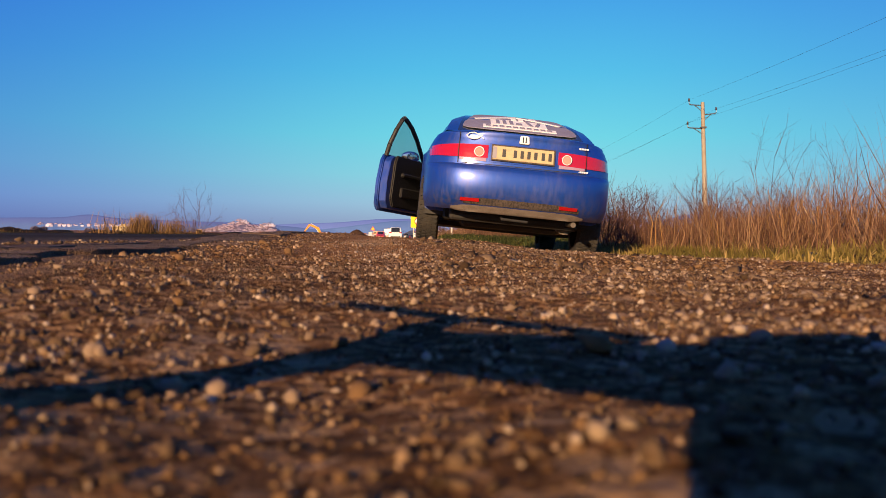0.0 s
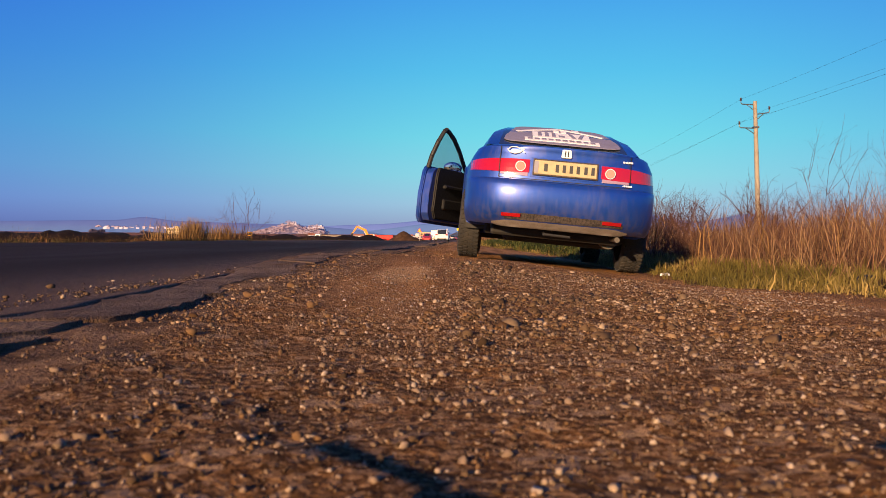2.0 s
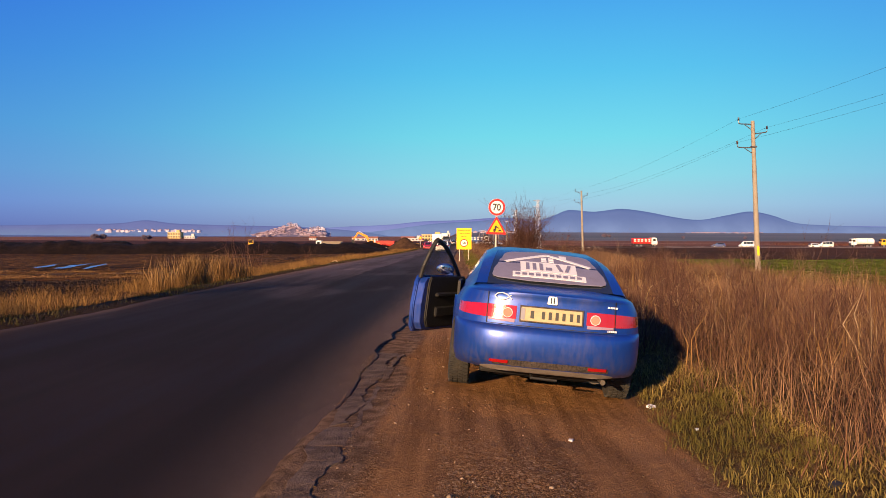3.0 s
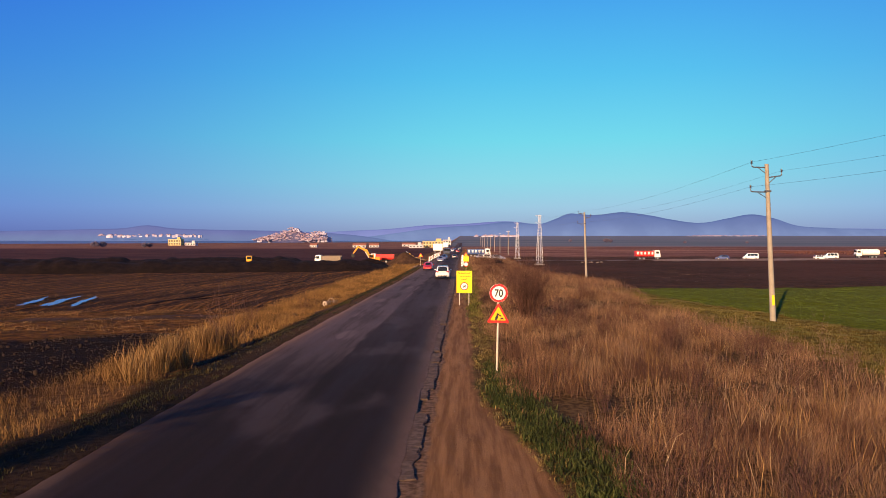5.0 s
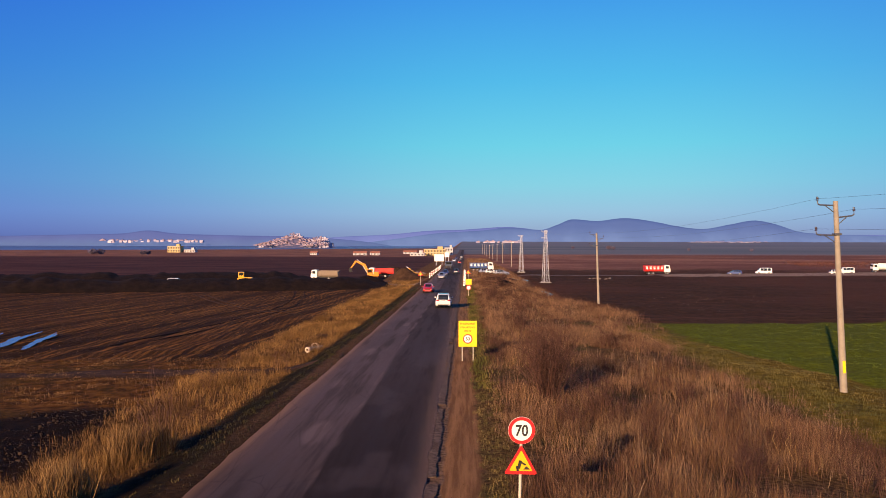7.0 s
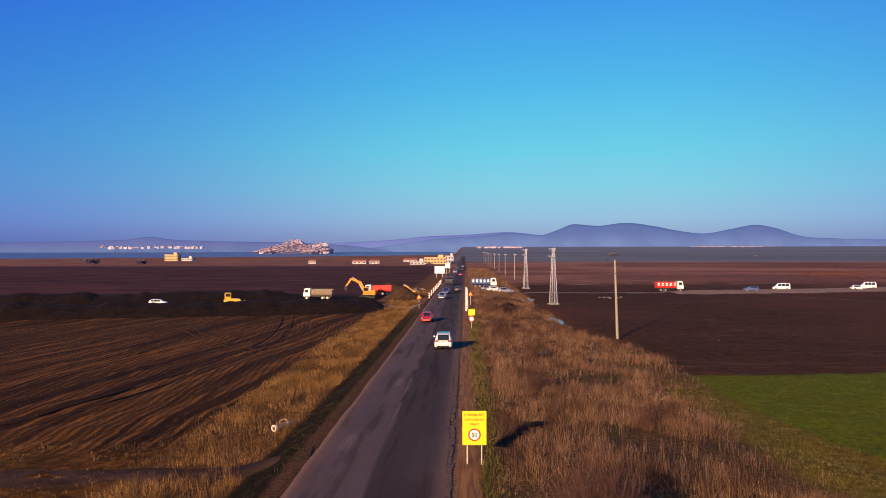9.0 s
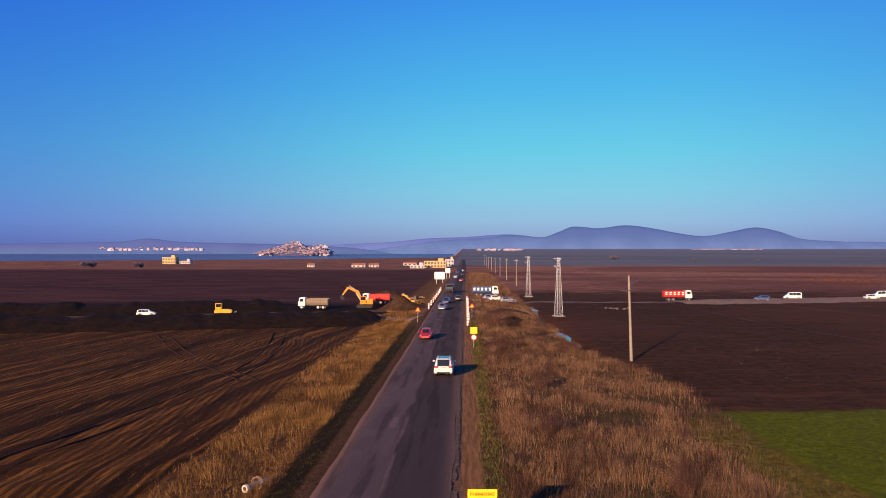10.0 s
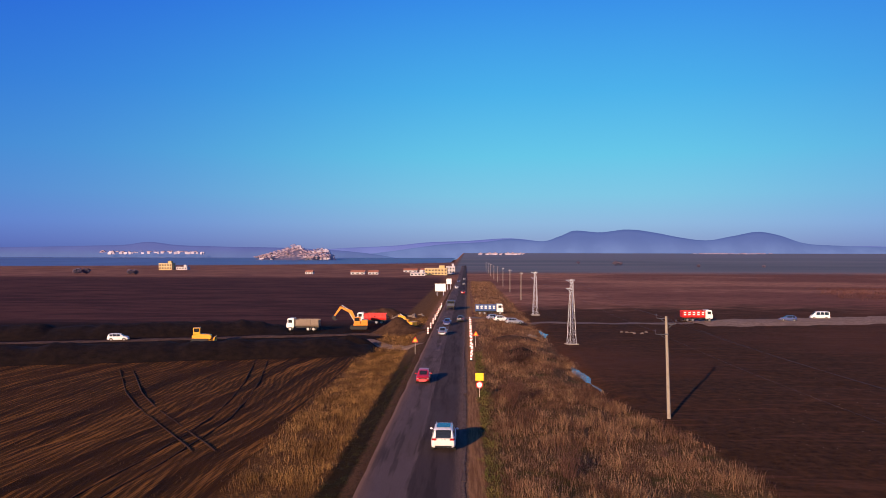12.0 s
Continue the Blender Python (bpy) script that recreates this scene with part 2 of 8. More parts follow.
# ---------------------------------------------------------------- ground material
def ground_material():
    t = Tree("ground_soil")
    x, y, _ = t.xyz()
    wob = t.math("SUBTRACT", t.noise(0.9, 4), 0.5)
    wob_big = t.math("SUBTRACT", t.noise(0.12, 3), 0.5)
    fine, mid, big = t.noise(55, 5, 0.65), t.noise(7, 5), t.noise(0.35, 5)
    pebble = t.voronoi(75)
    # gravel of the parking strip
    gravel = t.mix(t.step(fine, 0.38, 0.64), (0.070, 0.034, 0.014), (0.26, 0.140, 0.060))
    gravel = t.mix(t.step(pebble, 0.10, 0.30, 0.45, 0.0), gravel, (0.34, 0.225, 0.145))
    gravel = t.mix(t.step(mid, 0.45, 0.62, 0.0, 0.55), gravel, (0.095, 0.048, 0.022))
    # dark blotches painted as shade between stones, strongest near the start
    gravel = t.mix(t.math("MULTIPLY", t.step(t.noise(30, 5, 0.7), 0.44, 0.56, 0.0, 0.65), t.step(y, 1.0, 2.2, 1.0, 0.2)), gravel, (0.048, 0.026, 0.012))
    grain = t.split(t.voronoi(130, "F1", "Color"))[0]
    chip = t.split(t.voronoi(48, "F1", "Color"))[1]
    gravel = t.mix(t.step(grain, 0.50, 0.95, 0.0, 0.55), gravel, (0.40, 0.26, 0.15))
    gravel = t.mix(t.step(grain, 0.30, 0.05, 0.0, 0.55), gravel, (0.040, 0.020, 0.010))
    gravel = t.mix(t.step(chip, 0.80, 0.97, 0.0, 0.55), gravel, (0.42, 0.30, 0.20))
    # packed dirt in the wheel tracks
    along = t.noise(1.0, 5, 0.6, t.scaled(t.pos(), 6.0, 0.35, 1))
    packed = t.mix(t.step(along, 0.35, 0.65), (0.175, 0.090, 0.037), (0.33, 0.180, 0.082))
    tw = t.math("ADD", x, t.math("MULTIPLY", wob, 0.5))
    lanes = t.math("ADD", t.math("MULTIPLY", t.step(tw, 0.75, 0.98), t.step(tw, 1.80, 1.60)), t.math("MULTIPLY", t.step(tw, -0.45, -0.30), t.step(tw, 0.10, -0.08)))
    lanes = t.math("MAXIMUM", t.math("MULTIPLY", lanes, t.step(y, 0.7, 1.6)), t.step(y, 3.2, 4.6))
    gravel = t.mix(t.math("MULTIPLY", lanes, 0.85), gravel, packed)
    # a dusty pale patch worn into the strip
    dx, dy = t.math("DIVIDE", t.math("ADD", x, 0.20), 0.13), t.math("DIVIDE", t.math("SUBTRACT", y, 2.35), 0.42)
    worn_at = t.math("ADD", t.math("ADD", t.math("MULTIPLY", dx, dx), t.math("MULTIPLY", dy, dy)), t.math("MULTIPLY", wob, 2.4))
    gravel = t.mix(t.step(worn_at, 1.3, 0.5, 0.0, 0.6), gravel, (0.40, 0.27, 0.15))
    # verge soil and litter under the weeds
    weeds = t.mix(t.step(mid, 0.35, 0.65), (0.050, 0.030, 0.013), (0.13, 0.085, 0.036))
    weeds = t.mix(t.step(big, 0.50, 0.66, 0.0, 0.6), weeds, (0.045, 0.055, 0.012))
    # fields
    crop = t.mix(t.step(t.noise(3.0, 6), 0.35, 0.65), (0.066, 0.096, 0.003), (0.108, 0.150, 0.005))
    crop = t.mix(t.step(t.noise(0.25, 4), 0.55, 0.7, 0.0, 0.35), crop, (0.10, 0.10, 0.02))
    soil = t.mix(t.step(t.noise(1.2, 8, 0.7), 0.3, 0.7), (0.022, 0.012, 0.005), (0.075, 0.040, 0.018))
    soil = t.mix(t.step(t.noise(0.02, 4), 0.42, 0.62, 0.0, 0.6), soil, (0.090, 0.042, 0.024))
    soil = t.mix(t.step(t.noise(1.0, 5, 0.6, t.scaled(t.pos(), 0.10, 0.9, 1, radians(8))), 0.52, 0.66, 0.0, 0.5), soil, (0.115, 0.058, 0.034))
    # fallow strip between the weeds and the crop
    fallow = t.mix(t.step(t.noise(2.0, 6, 0.65), 0.35, 0.65), (0.074, 0.060, 0.009), (0.150, 0.122, 0.020))
    beyond = t.math("ADD", t.math("ADD", x, t.math("MULTIPLY", y, 0.19)), t.math("MULTIPLY", wob, 0.5))
    crop = t.mix(t.step(beyond, 27.1, 27.5), fallow, crop)
    # stubble with rows running away to the left
    bend = t.math("MULTIPLY", t.math("SUBTRACT", t.noise(0.03, 2), 0.5), 5.0)
    comb = t.node("ShaderNodeCombineXYZ")
    t.put(comb.inputs[0], t.math("ADD", x, bend))
    t.put(comb.inputs[1], y)
    v = t.scaled(comb.outputs[0], 1.0, 1.0, 1.0, radians(5))
    lane_x = t.math("ADD", t.math("ADD", x, bend), t.math("MULTIPLY", y, 0.085))
    ripple = t.math("MULTIPLY", t.noise(1.0, 3, 0.5, t.scaled(v, 0.5, 0.03, 1.0)), 3.0)
    rows = t.math("SINE", t.math("ADD", t.math("MULTIPLY", lane_x, 11.0), ripple))
    straw = t.noise(1.0, 6, 0.75, t.scaled(v, 7.5, 0.15, 1.0))
    broad = t.noise(1.0, 4, 0.6, t.scaled(v, 1.1, 0.02, 1.0))
    rows = t.math("ADD", t.math("MULTIPLY", rows, 0.34), t.math("ADD", t.math("MULTIPLY", t.math("SUBTRACT", straw, 0.5), 6.0), t.math("MULTIPLY", t.math("SUBTRACT", broad, 0.5), 4.5)))
    ruts = t.noise(1.0, 3, 0.5, t.scaled(v, 0.42, 0.010, 1.0))
    # straw tone drops towards the left, fitted to the view's darker edge
    thin = t.step(t.math("ADD", t.math("ADD", x, t.math("MULTIPLY", y, 0.03)), t.math("MULTIPLY", wob_big, 14.0)), -34, -19)
    cover = t.math("ADD", rows, t.math("MULTIPLY", t.math("SUBTRACT", thin, 0.70), 0.22))
    stub = t.mix(t.step(cover, -0.30, 1.1), (0.046, 0.027, 0.010), (0.31, 0.172, 0.062))
    stub = t.mix(t.step(ruts, 0.53, 0.585, 0.0, 0.85), stub, (0.014, 0.008, 0.004))
    pair = t.math("ABSOLUTE", t.math("SUBTRACT", t.math("PINGPONG", t.math("ADD", lane_x, t.math("MULTIPLY", ripple, 0.25)), 3.3), 0.9))
    stub = t.mix(t.math("MULTIPLY", t.step(pair, 0.30, 0.12, 0.0, 0.8), t.step(t.noise(1.0, 3, 0.5, t.scaled(v, 0.2, 0.012, 1.0)), 0.45, 0.55)), stub, (0.012, 0.007, 0.004))
    stub = t.mix(t.step(t.noise(0.10, 4), 0.45, 0.65, 0.0, 0.5), stub, (0.055, 0.027, 0.012))
    stub = t.mix(t.step(t.noise(5, 6, 0.7), 0.35, 0.7, 0.35, 0.0), stub, (0.03, 0.016, 0.008))
    # far ground and reeds on the left tinted mauve to stand for haze
    hazy_l = t.mix(t.step(t.noise(0.12, 7, 0.7, t.scaled(t.pos(), 0.35, 1, 1)), 0.35, 0.65), (0.038, 0.019, 0.030), (0.095, 0.050, 0.068))
    hazy_reeds = t.mix(t.step(t.noise(0.05, 6), 0.35, 0.65), (0.15, 0.09, 0.12), (0.25, 0.155, 0.18))
    # right side
    edge = t.math("ADD", y, t.math("MULTIPLY", wob_big, 4.0))
    slope = t.math("SUBTRACT", edge, t.math("MULTIPLY", x, 0.16))
    right = t.mix(t.step(slope, 65.6, 66.6), crop, soil)
    # haze painted in: the right plain goes paler and bluer with distance
    hazy_plain_r = t.mix(t.step(t.noise(0.012, 6, 0.6, t.scaled(t.pos(), 0.5, 1, 1)), 0.40, 0.62), (0.17, 0.088, 0.075), (0.36, 0.21, 0.160))
    hazy_plain_r = t.mix(t.step(t.noise(0.35, 6, 0.72, t.scaled(t.pos(), 0.5, 1.2, 1, radians(-12))), 0.42, 0.60, 0.0, 0.65), hazy_plain_r, (0.090, 0.043, 0.036))
    right = t.mix(t.step(t.math("ADD", y, t.math("MULTIPLY", wob_big, 60)), 205, 245), right, hazy_plain_r)
    hazy_far = t.mix(t.step(t.noise(0.004, 5, 0.6, t.scaled(t.pos(), 0.3, 1, 1)), 0.4, 0.6), (0.105, 0.150, 0.225), (0.150, 0.195, 0.28))
    right = t.mix(t.step(t.math("ADD", y, t.math("MULTIPLY", wob_big, 120)), 560, 700), right, hazy_far)
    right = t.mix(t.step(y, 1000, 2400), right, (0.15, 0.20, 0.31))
    # left side
    ye = t.math("ADD", y, t.math("MULTIPLY", wob_big, 7.0))
    black = t.mix(t.step(t.noise(2.2, 7, 0.7), 0.35, 0.7), (0.006, 0.004, 0.003), (0.024, 0.014, 0.009))
    band = t.mix(t.step(t.noise(1.6, 6, 0.7), 0.38, 0.64), (0.045, 0.023, 0.007), (0.17, 0.092, 0.028))
    band = t.mix(t.step(t.noise(0.22, 4), 0.48, 0.62, 0.0, 0.6), band, (0.050, 0.040, 0.012))
    left = t.mix(t.step(t.math("SUBTRACT", ye, t.step(x, -21, -15.5, -2.8, 0.0)), 36.5, 38), black, band)
    left = t.mix(t.step(ye, 49.5, 52), left, stub)
    left = t.mix(t.step(ye, 129, 134), left, black)
    left = t.mix(t.step(ye, 176, 192), left, hazy_l)
    left = t.mix(t.step(t.math("ADD", y, t.math("MULTIPLY", wob_big, 40)), 480, 540), left, hazy_reeds)
    left = t.mix(1.0, left, (0.98, 0.82, 0.48), "MULTIPLY")
    right = t.mix(1.0, right, (1.03, 0.92, 0.80), "MULTIPLY")
    weeds = t.mix(t.step(y, 105, 190), weeds, t.mix(t.step(t.noise(0.5, 6, 0.65), 0.35, 0.65), (0.10, 0.052, 0.032), (0.23, 0.125, 0.075)))
    # put together across the road
    xw = t.math("ADD", x, wob)
    fields_l = t.step(t.math("ADD", t.math("ADD", x, t.math("ADD", t.step(y, 26, 44, 0.0, 2.4), t.step(y, 60, 100, 0.0, 0.8))), t.math("MULTIPLY", wob, 2.0)), -11.6, -13.0)
    # bank soil beside the left edge darkened to about a sixth
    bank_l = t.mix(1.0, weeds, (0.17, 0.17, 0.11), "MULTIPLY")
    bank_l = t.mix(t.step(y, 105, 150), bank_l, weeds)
    mat_l = t.mix(t.step(t.noise(3.5, 6, 0.65), 0.35, 0.65), (0.075, 0.038, 0.013), (0.17, 0.092, 0.033))
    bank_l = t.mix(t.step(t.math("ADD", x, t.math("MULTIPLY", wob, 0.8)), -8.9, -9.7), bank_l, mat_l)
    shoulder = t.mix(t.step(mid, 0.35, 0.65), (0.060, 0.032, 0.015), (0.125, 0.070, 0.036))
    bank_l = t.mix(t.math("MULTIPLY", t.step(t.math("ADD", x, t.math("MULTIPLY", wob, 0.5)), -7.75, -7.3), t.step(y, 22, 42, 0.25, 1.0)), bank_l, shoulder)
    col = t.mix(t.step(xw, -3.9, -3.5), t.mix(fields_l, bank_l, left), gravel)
    old = t.mix(t.step(mid, 0.35, 0.65), (0.065, 0.043, 0.030), (0.19, 0.130, 0.094))
    col = t.mix(t.step(t.math("ADD", x, t.math("MULTIPLY", wob, 0.35)), -0.50, -0.40, 0.85, 0.0), col, t.mix(t.step(xw, -3.9, -3.5), col, old))
    vx = t.math("SUBTRACT", t.math("ADD", x, t.math("MULTIPLY", wob, 0.7)), t.step(y, 11.5, 20.0, 1.85, 0.55))
    col = t.mix(t.step(vx, -0.12, 0.15), col, weeds)
    dip = t.math("MULTIPLY", t.step(y, 78, 105), 4.0)
    fx = t.math("ADD", t.math("ADD", x, dip), t.math("MULTIPLY", wob, 2.2))
    margin = t.math("MULTIPLY", t.step(t.math("ADD", x, t.math("MULTIPLY", wob, 1.5)), 12.6, 14.0), t.step(edge, 62, 72, 1.0, 0.0))
    col = t.mix(margin, col, fallow)
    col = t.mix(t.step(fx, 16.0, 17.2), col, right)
    # past y 330 the verges too take on the haze-tinted field colours
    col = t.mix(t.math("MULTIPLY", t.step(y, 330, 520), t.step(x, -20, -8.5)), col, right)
    col = t.mix(1.0, col, (1.05, 0.97, 0.84), "MULTIPLY")
    t.bump(t.math("ADD", t.math("MULTIPLY", mid, 0.5), t.math("MULTIPLY", fine, 0.5)), 1.0, 0.045)
    return t.end(col, 0.95, 0.0, 0.06)


def road_material():
    t = Tree("asphalt")
    x, y, _ = t.xyz()
    long = t.noise(0.8, 5, 0.6, t.scaled(t.pos(), 1.6, 0.09, 1))
    grit = t.noise(120, 3, 0.7)
    patch = t.noise(0.30, 4, 0.5, t.scaled(t.pos(), 1.0, 0.45, 1))
    wob = t.math("SUBTRACT", long, 0.5)
    xl = t.math("ADD", x, t.math("MULTIPLY", wob, 1.6))
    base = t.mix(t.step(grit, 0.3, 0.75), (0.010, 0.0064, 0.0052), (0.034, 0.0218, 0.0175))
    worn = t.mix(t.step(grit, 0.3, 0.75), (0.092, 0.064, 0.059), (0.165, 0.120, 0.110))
    # asphalt is darkest near the start and pales further along
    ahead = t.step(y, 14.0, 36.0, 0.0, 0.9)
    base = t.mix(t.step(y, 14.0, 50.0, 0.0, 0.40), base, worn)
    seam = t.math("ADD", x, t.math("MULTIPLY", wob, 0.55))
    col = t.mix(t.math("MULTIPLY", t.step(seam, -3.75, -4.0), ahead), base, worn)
    # pale broken patches down the old lane, and a dusty line along its seam
    cells = t.voronoi(0.5, "F1", "Distance", t.scaled(t.pos(), 1.1, 0.30, 1))
    old = t.math("MULTIPLY", t.math("MULTIPLY", t.step(seam, -4.2, -4.5), t.step(seam, -6.0, -5.6)), t.step(cells, 0.18, 0.30, 0.75, 0.0))
    col = t.mix(t.math("MULTIPLY", old, ahead), col, (0.19, 0.135, 0.12))
    line = t.math("MULTIPLY", t.step(seam, -3.72, -3.82), t.step(seam, -4.02, -3.90))
    col = t.mix(t.math("MULTIPLY", t.math("MULTIPLY", line, ahead), t.step(patch, 0.42, 0.55, 0.0, 0.5)), col, (0.22, 0.155, 0.135))
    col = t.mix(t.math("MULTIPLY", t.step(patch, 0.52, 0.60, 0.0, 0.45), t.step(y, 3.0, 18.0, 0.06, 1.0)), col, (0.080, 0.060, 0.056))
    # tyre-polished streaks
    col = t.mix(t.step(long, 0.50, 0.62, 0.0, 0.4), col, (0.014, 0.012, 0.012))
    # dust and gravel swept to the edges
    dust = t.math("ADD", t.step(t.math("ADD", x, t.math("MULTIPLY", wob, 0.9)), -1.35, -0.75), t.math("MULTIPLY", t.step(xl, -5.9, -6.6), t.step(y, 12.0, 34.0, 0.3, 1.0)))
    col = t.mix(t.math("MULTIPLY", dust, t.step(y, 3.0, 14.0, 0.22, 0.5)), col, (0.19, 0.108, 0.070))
    gritty = t.math("MULTIPLY", t.step(t.math("ADD", x, t.math("MULTIPLY", wob, 0.6)), -1.75, -0.87), t.step(t.noise(260, 3, 0.8), 0.50, 0.60, 0.0, 0.9))
    col = t.mix(gritty, col, (0.27, 0.19, 0.135))
    crack = t.voronoi(0.55, "DISTANCE_TO_EDGE", "Distance", t.scaled(t.pos(), 1.4, 0.45, 1))
    col = t.mix(t.step(t.math("ADD", crack, t.math("MULTIPLY", grit, 0.02)), 0.008, 0.022, 0.35, 0.0), col, (0.018, 0.014, 0.014))
    t.bump(t.math("ADD", grit, t.math("MULTIPLY", long, 0.4)), 0.5, 0.006)
    return t.end(col, t.step(long, 0.3, 0.7, 0.8, 0.98), 0.0, 0.08)


GROUND, ASPHALT = ground_material(), road_material()

gx = graded([(-4700, 420), (-1000, 110), (-240, 16), (-60, 2.5), (-16, 0.55), (-7.4, 0.3), (-0.9, 0.025), (0.9, 0.05), (2.6, 0.4), (20, 2.5), (60, 16), (240, 110), (1000, 420), (4700, 1)])
gy = graded([(-4000, 400), (-200, 25), (-20, 1.0), (-1.0, 0.02), (0.6, 0.035), (2.2, 0.06), (8, 0.12), (16, 0.6), (60, 1.6), (190, 14), (420, 40), (1500, 330), (4850, 1)])
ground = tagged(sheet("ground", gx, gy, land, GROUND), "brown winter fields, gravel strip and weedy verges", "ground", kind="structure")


def road_edge(x, y):
    wob = 0.055 * vnoise(y, y * 0 + 3, 0.5) + 0.016 * vnoise(y, y * 0 + 9, 0.13) + 0.06 * vnoise(y, y * 0 + 5, 2.7)
    s = (x - ROAD_L) / (ROAD_R - ROAD_L)
    return x + wob * np.where(s > 0.9, 1.0, 0) + 0.7 * wob * np.where(s < 0.02, 1.0, 0)


def road_sheet():
    xs = np.array([ROAD_L - 0.02, ROAD_L, ROAD_L + 0.3, -5.5, -4.2, -3.0, -1.8, -1.1, ROAD_R - 0.03, ROAD_R - 0.005, ROAD_R])
    ys = graded([(-150, 6), (-6, 0.4), (-1, 0.05), (12, 0.15), (30, 0.6), (60, 2), (220, 20), (900, 1)])
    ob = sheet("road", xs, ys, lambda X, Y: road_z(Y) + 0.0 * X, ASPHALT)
    n = len(xs)
    co = np.empty(len(ob.data.vertices) * 3)
    ob.data.vertices.foreach_get("co", co)
    co = co.reshape(-1, n, 3)
    y = co[:, :, 1]
    co[:, :, 0] = road_edge(co[:, :, 0], y)
    co[:, :, 2] += 0.012 * vnoise(co[:, :, 0], y, 1.3) * (np.abs(y) < 80) - 0.012 * np.abs(co[:, :, 0] + 3.7) / 3
    co[:, 0, 2] -= 0.12
    co[:, -1, 2] -= 0.05
    ob.data.vertices.foreach_set("co", co.ravel())
    ob.data.update()
    return tagged(ob, "worn two-lane asphalt country road with broken edges", "road", kind="structure")


road = road_sheet()


# ---------------------------------------------------------------- mesh helpers
def empty(name, m=None):
    ob = new(name)
    ob.empty_display_size = 0.2
    if m is not None:
        ob.matrix_world = m
    return ob


def link(name, me, parent=None, label=""):
    ob = new(name, me)
    if parent is not None:
        ob.parent = parent
    if label:
        ob["label"] = label
    return ob


def part(name, bm, material, parent=None, label="", smooth=False):
    me = bpy.data.meshes.new(name)
    bmesh.ops.recalc_face_normals(bm, faces=bm.faces[:])
    if smooth:
        for f in bm.faces:
            f.smooth = True
    bm.to_mesh(me)
    bm.free()
    if smooth:
        me.set_sharp_from_angle(angle=radians(38))
    me.materials.append(material)
    return link(name, me, parent, label)


def box(bm, size, at=(0, 0, 0), rot=(0, 0, 0), bevel=0.0, seg=1):
    m = pose(*at, *rot) @ Matrix.Diagonal((*size, 1))
    r = bmesh.ops.create_cube(bm, size=1.0, matrix=m)
    if bevel:
        edges = list({e for v in r["verts"] for e in v.link_edges})
        bmesh.ops.bevel(bm, geom=edges, offset=bevel, segments=seg, profile=0.5, affect="EDGES")
    return bm


def tube(bm, a, b, r1, r2=None, seg=10, caps=True):
    a, b = Vector(a), Vector(b)
    d = b - a
    m = Matrix.Translation((a + b) / 2) @ d.to_track_quat("Z", "Y").to_matrix().to_4x4()
    bmesh.ops.create_cone(bm, cap_ends=caps, segments=seg, radius1=r1, radius2=r1 if r2 is None else r2, depth=d.length, matrix=m)
    return bm


def prism(bm, outline, depth, m=Matrix()):
    """A polygon in x, z pushed along y by depth, centred."""
    fr = [bm.verts.new(m @ Vector((x, -depth / 2, z))) for x, z in outline]
    bk = [bm.verts.new(m @ Vector((x, depth / 2, z))) for x, z in outline]
    bm.faces.new(fr)
    bm.faces.new(bk[::-1])
    n = len(outline)
    for i in range(n):
        bm.faces.new((fr[i], bk[i], bk[(i + 1) % n], fr[(i + 1) % n]))
    return bm


def B():
    return bmesh.new()


def spline(ctrl, v):
    """Smooth values through (position, value) pairs."""
    p = np.array([c[0] for c in ctrl], float)
    q = np.array([c[1] for c in ctrl], float)
    v = np.clip(np.asarray(v, float), p[0], p[-1])
    d = np.gradient(q, p)
    s = np.diff(q) / np.diff(p)
    for i in range(1, len(q) - 1):
        if s[i - 1] * s[i] <= 0:
            d[i] = 0
    i = np.clip(np.searchsorted(p, v, side="right") - 1, 0, len(p) - 2)
    h = p[i + 1] - p[i]
    t = (v - p[i]) / h
    return ((1 + 2 * t) * (1 - t) ** 2 * q[i] + t * (1 - t) ** 2 * h * d[i] + t * t * (3 - 2 * t) * q[i + 1] + t * t * (t - 1) * h * d[i + 1])


def raw_mesh(name, verts, faces, mat, smooth=False):
    """A mesh from numpy arrays; faces is a list of (k, n) index arrays."""
    me = bpy.data.meshes.new(name)
    verts = np.asarray(verts, np.float32)
    me.vertices.add(len(verts))
    me.vertices.foreach_set("co", verts.ravel())
    loops = np.concatenate([f.ravel() for f in faces])
    sizes = np.concatenate([np.full(len(f), f.shape[1]) for f in faces])
    me.loops.add(len(loops))
    me.loops.foreach_set("vertex_index", loops.astype(np.int32))
    me.polygons.add(len(sizes))
    me.polygons.foreach_set("loop_start", np.concatenate([[0], np.cumsum(sizes)[:-1]]).astype(np.int32))
    if smooth:
        me.polygons.foreach_set("use_smooth", np.ones(len(sizes), bool))
    me.update()
    me.validate()
    me.materials.append(mat)
    return me


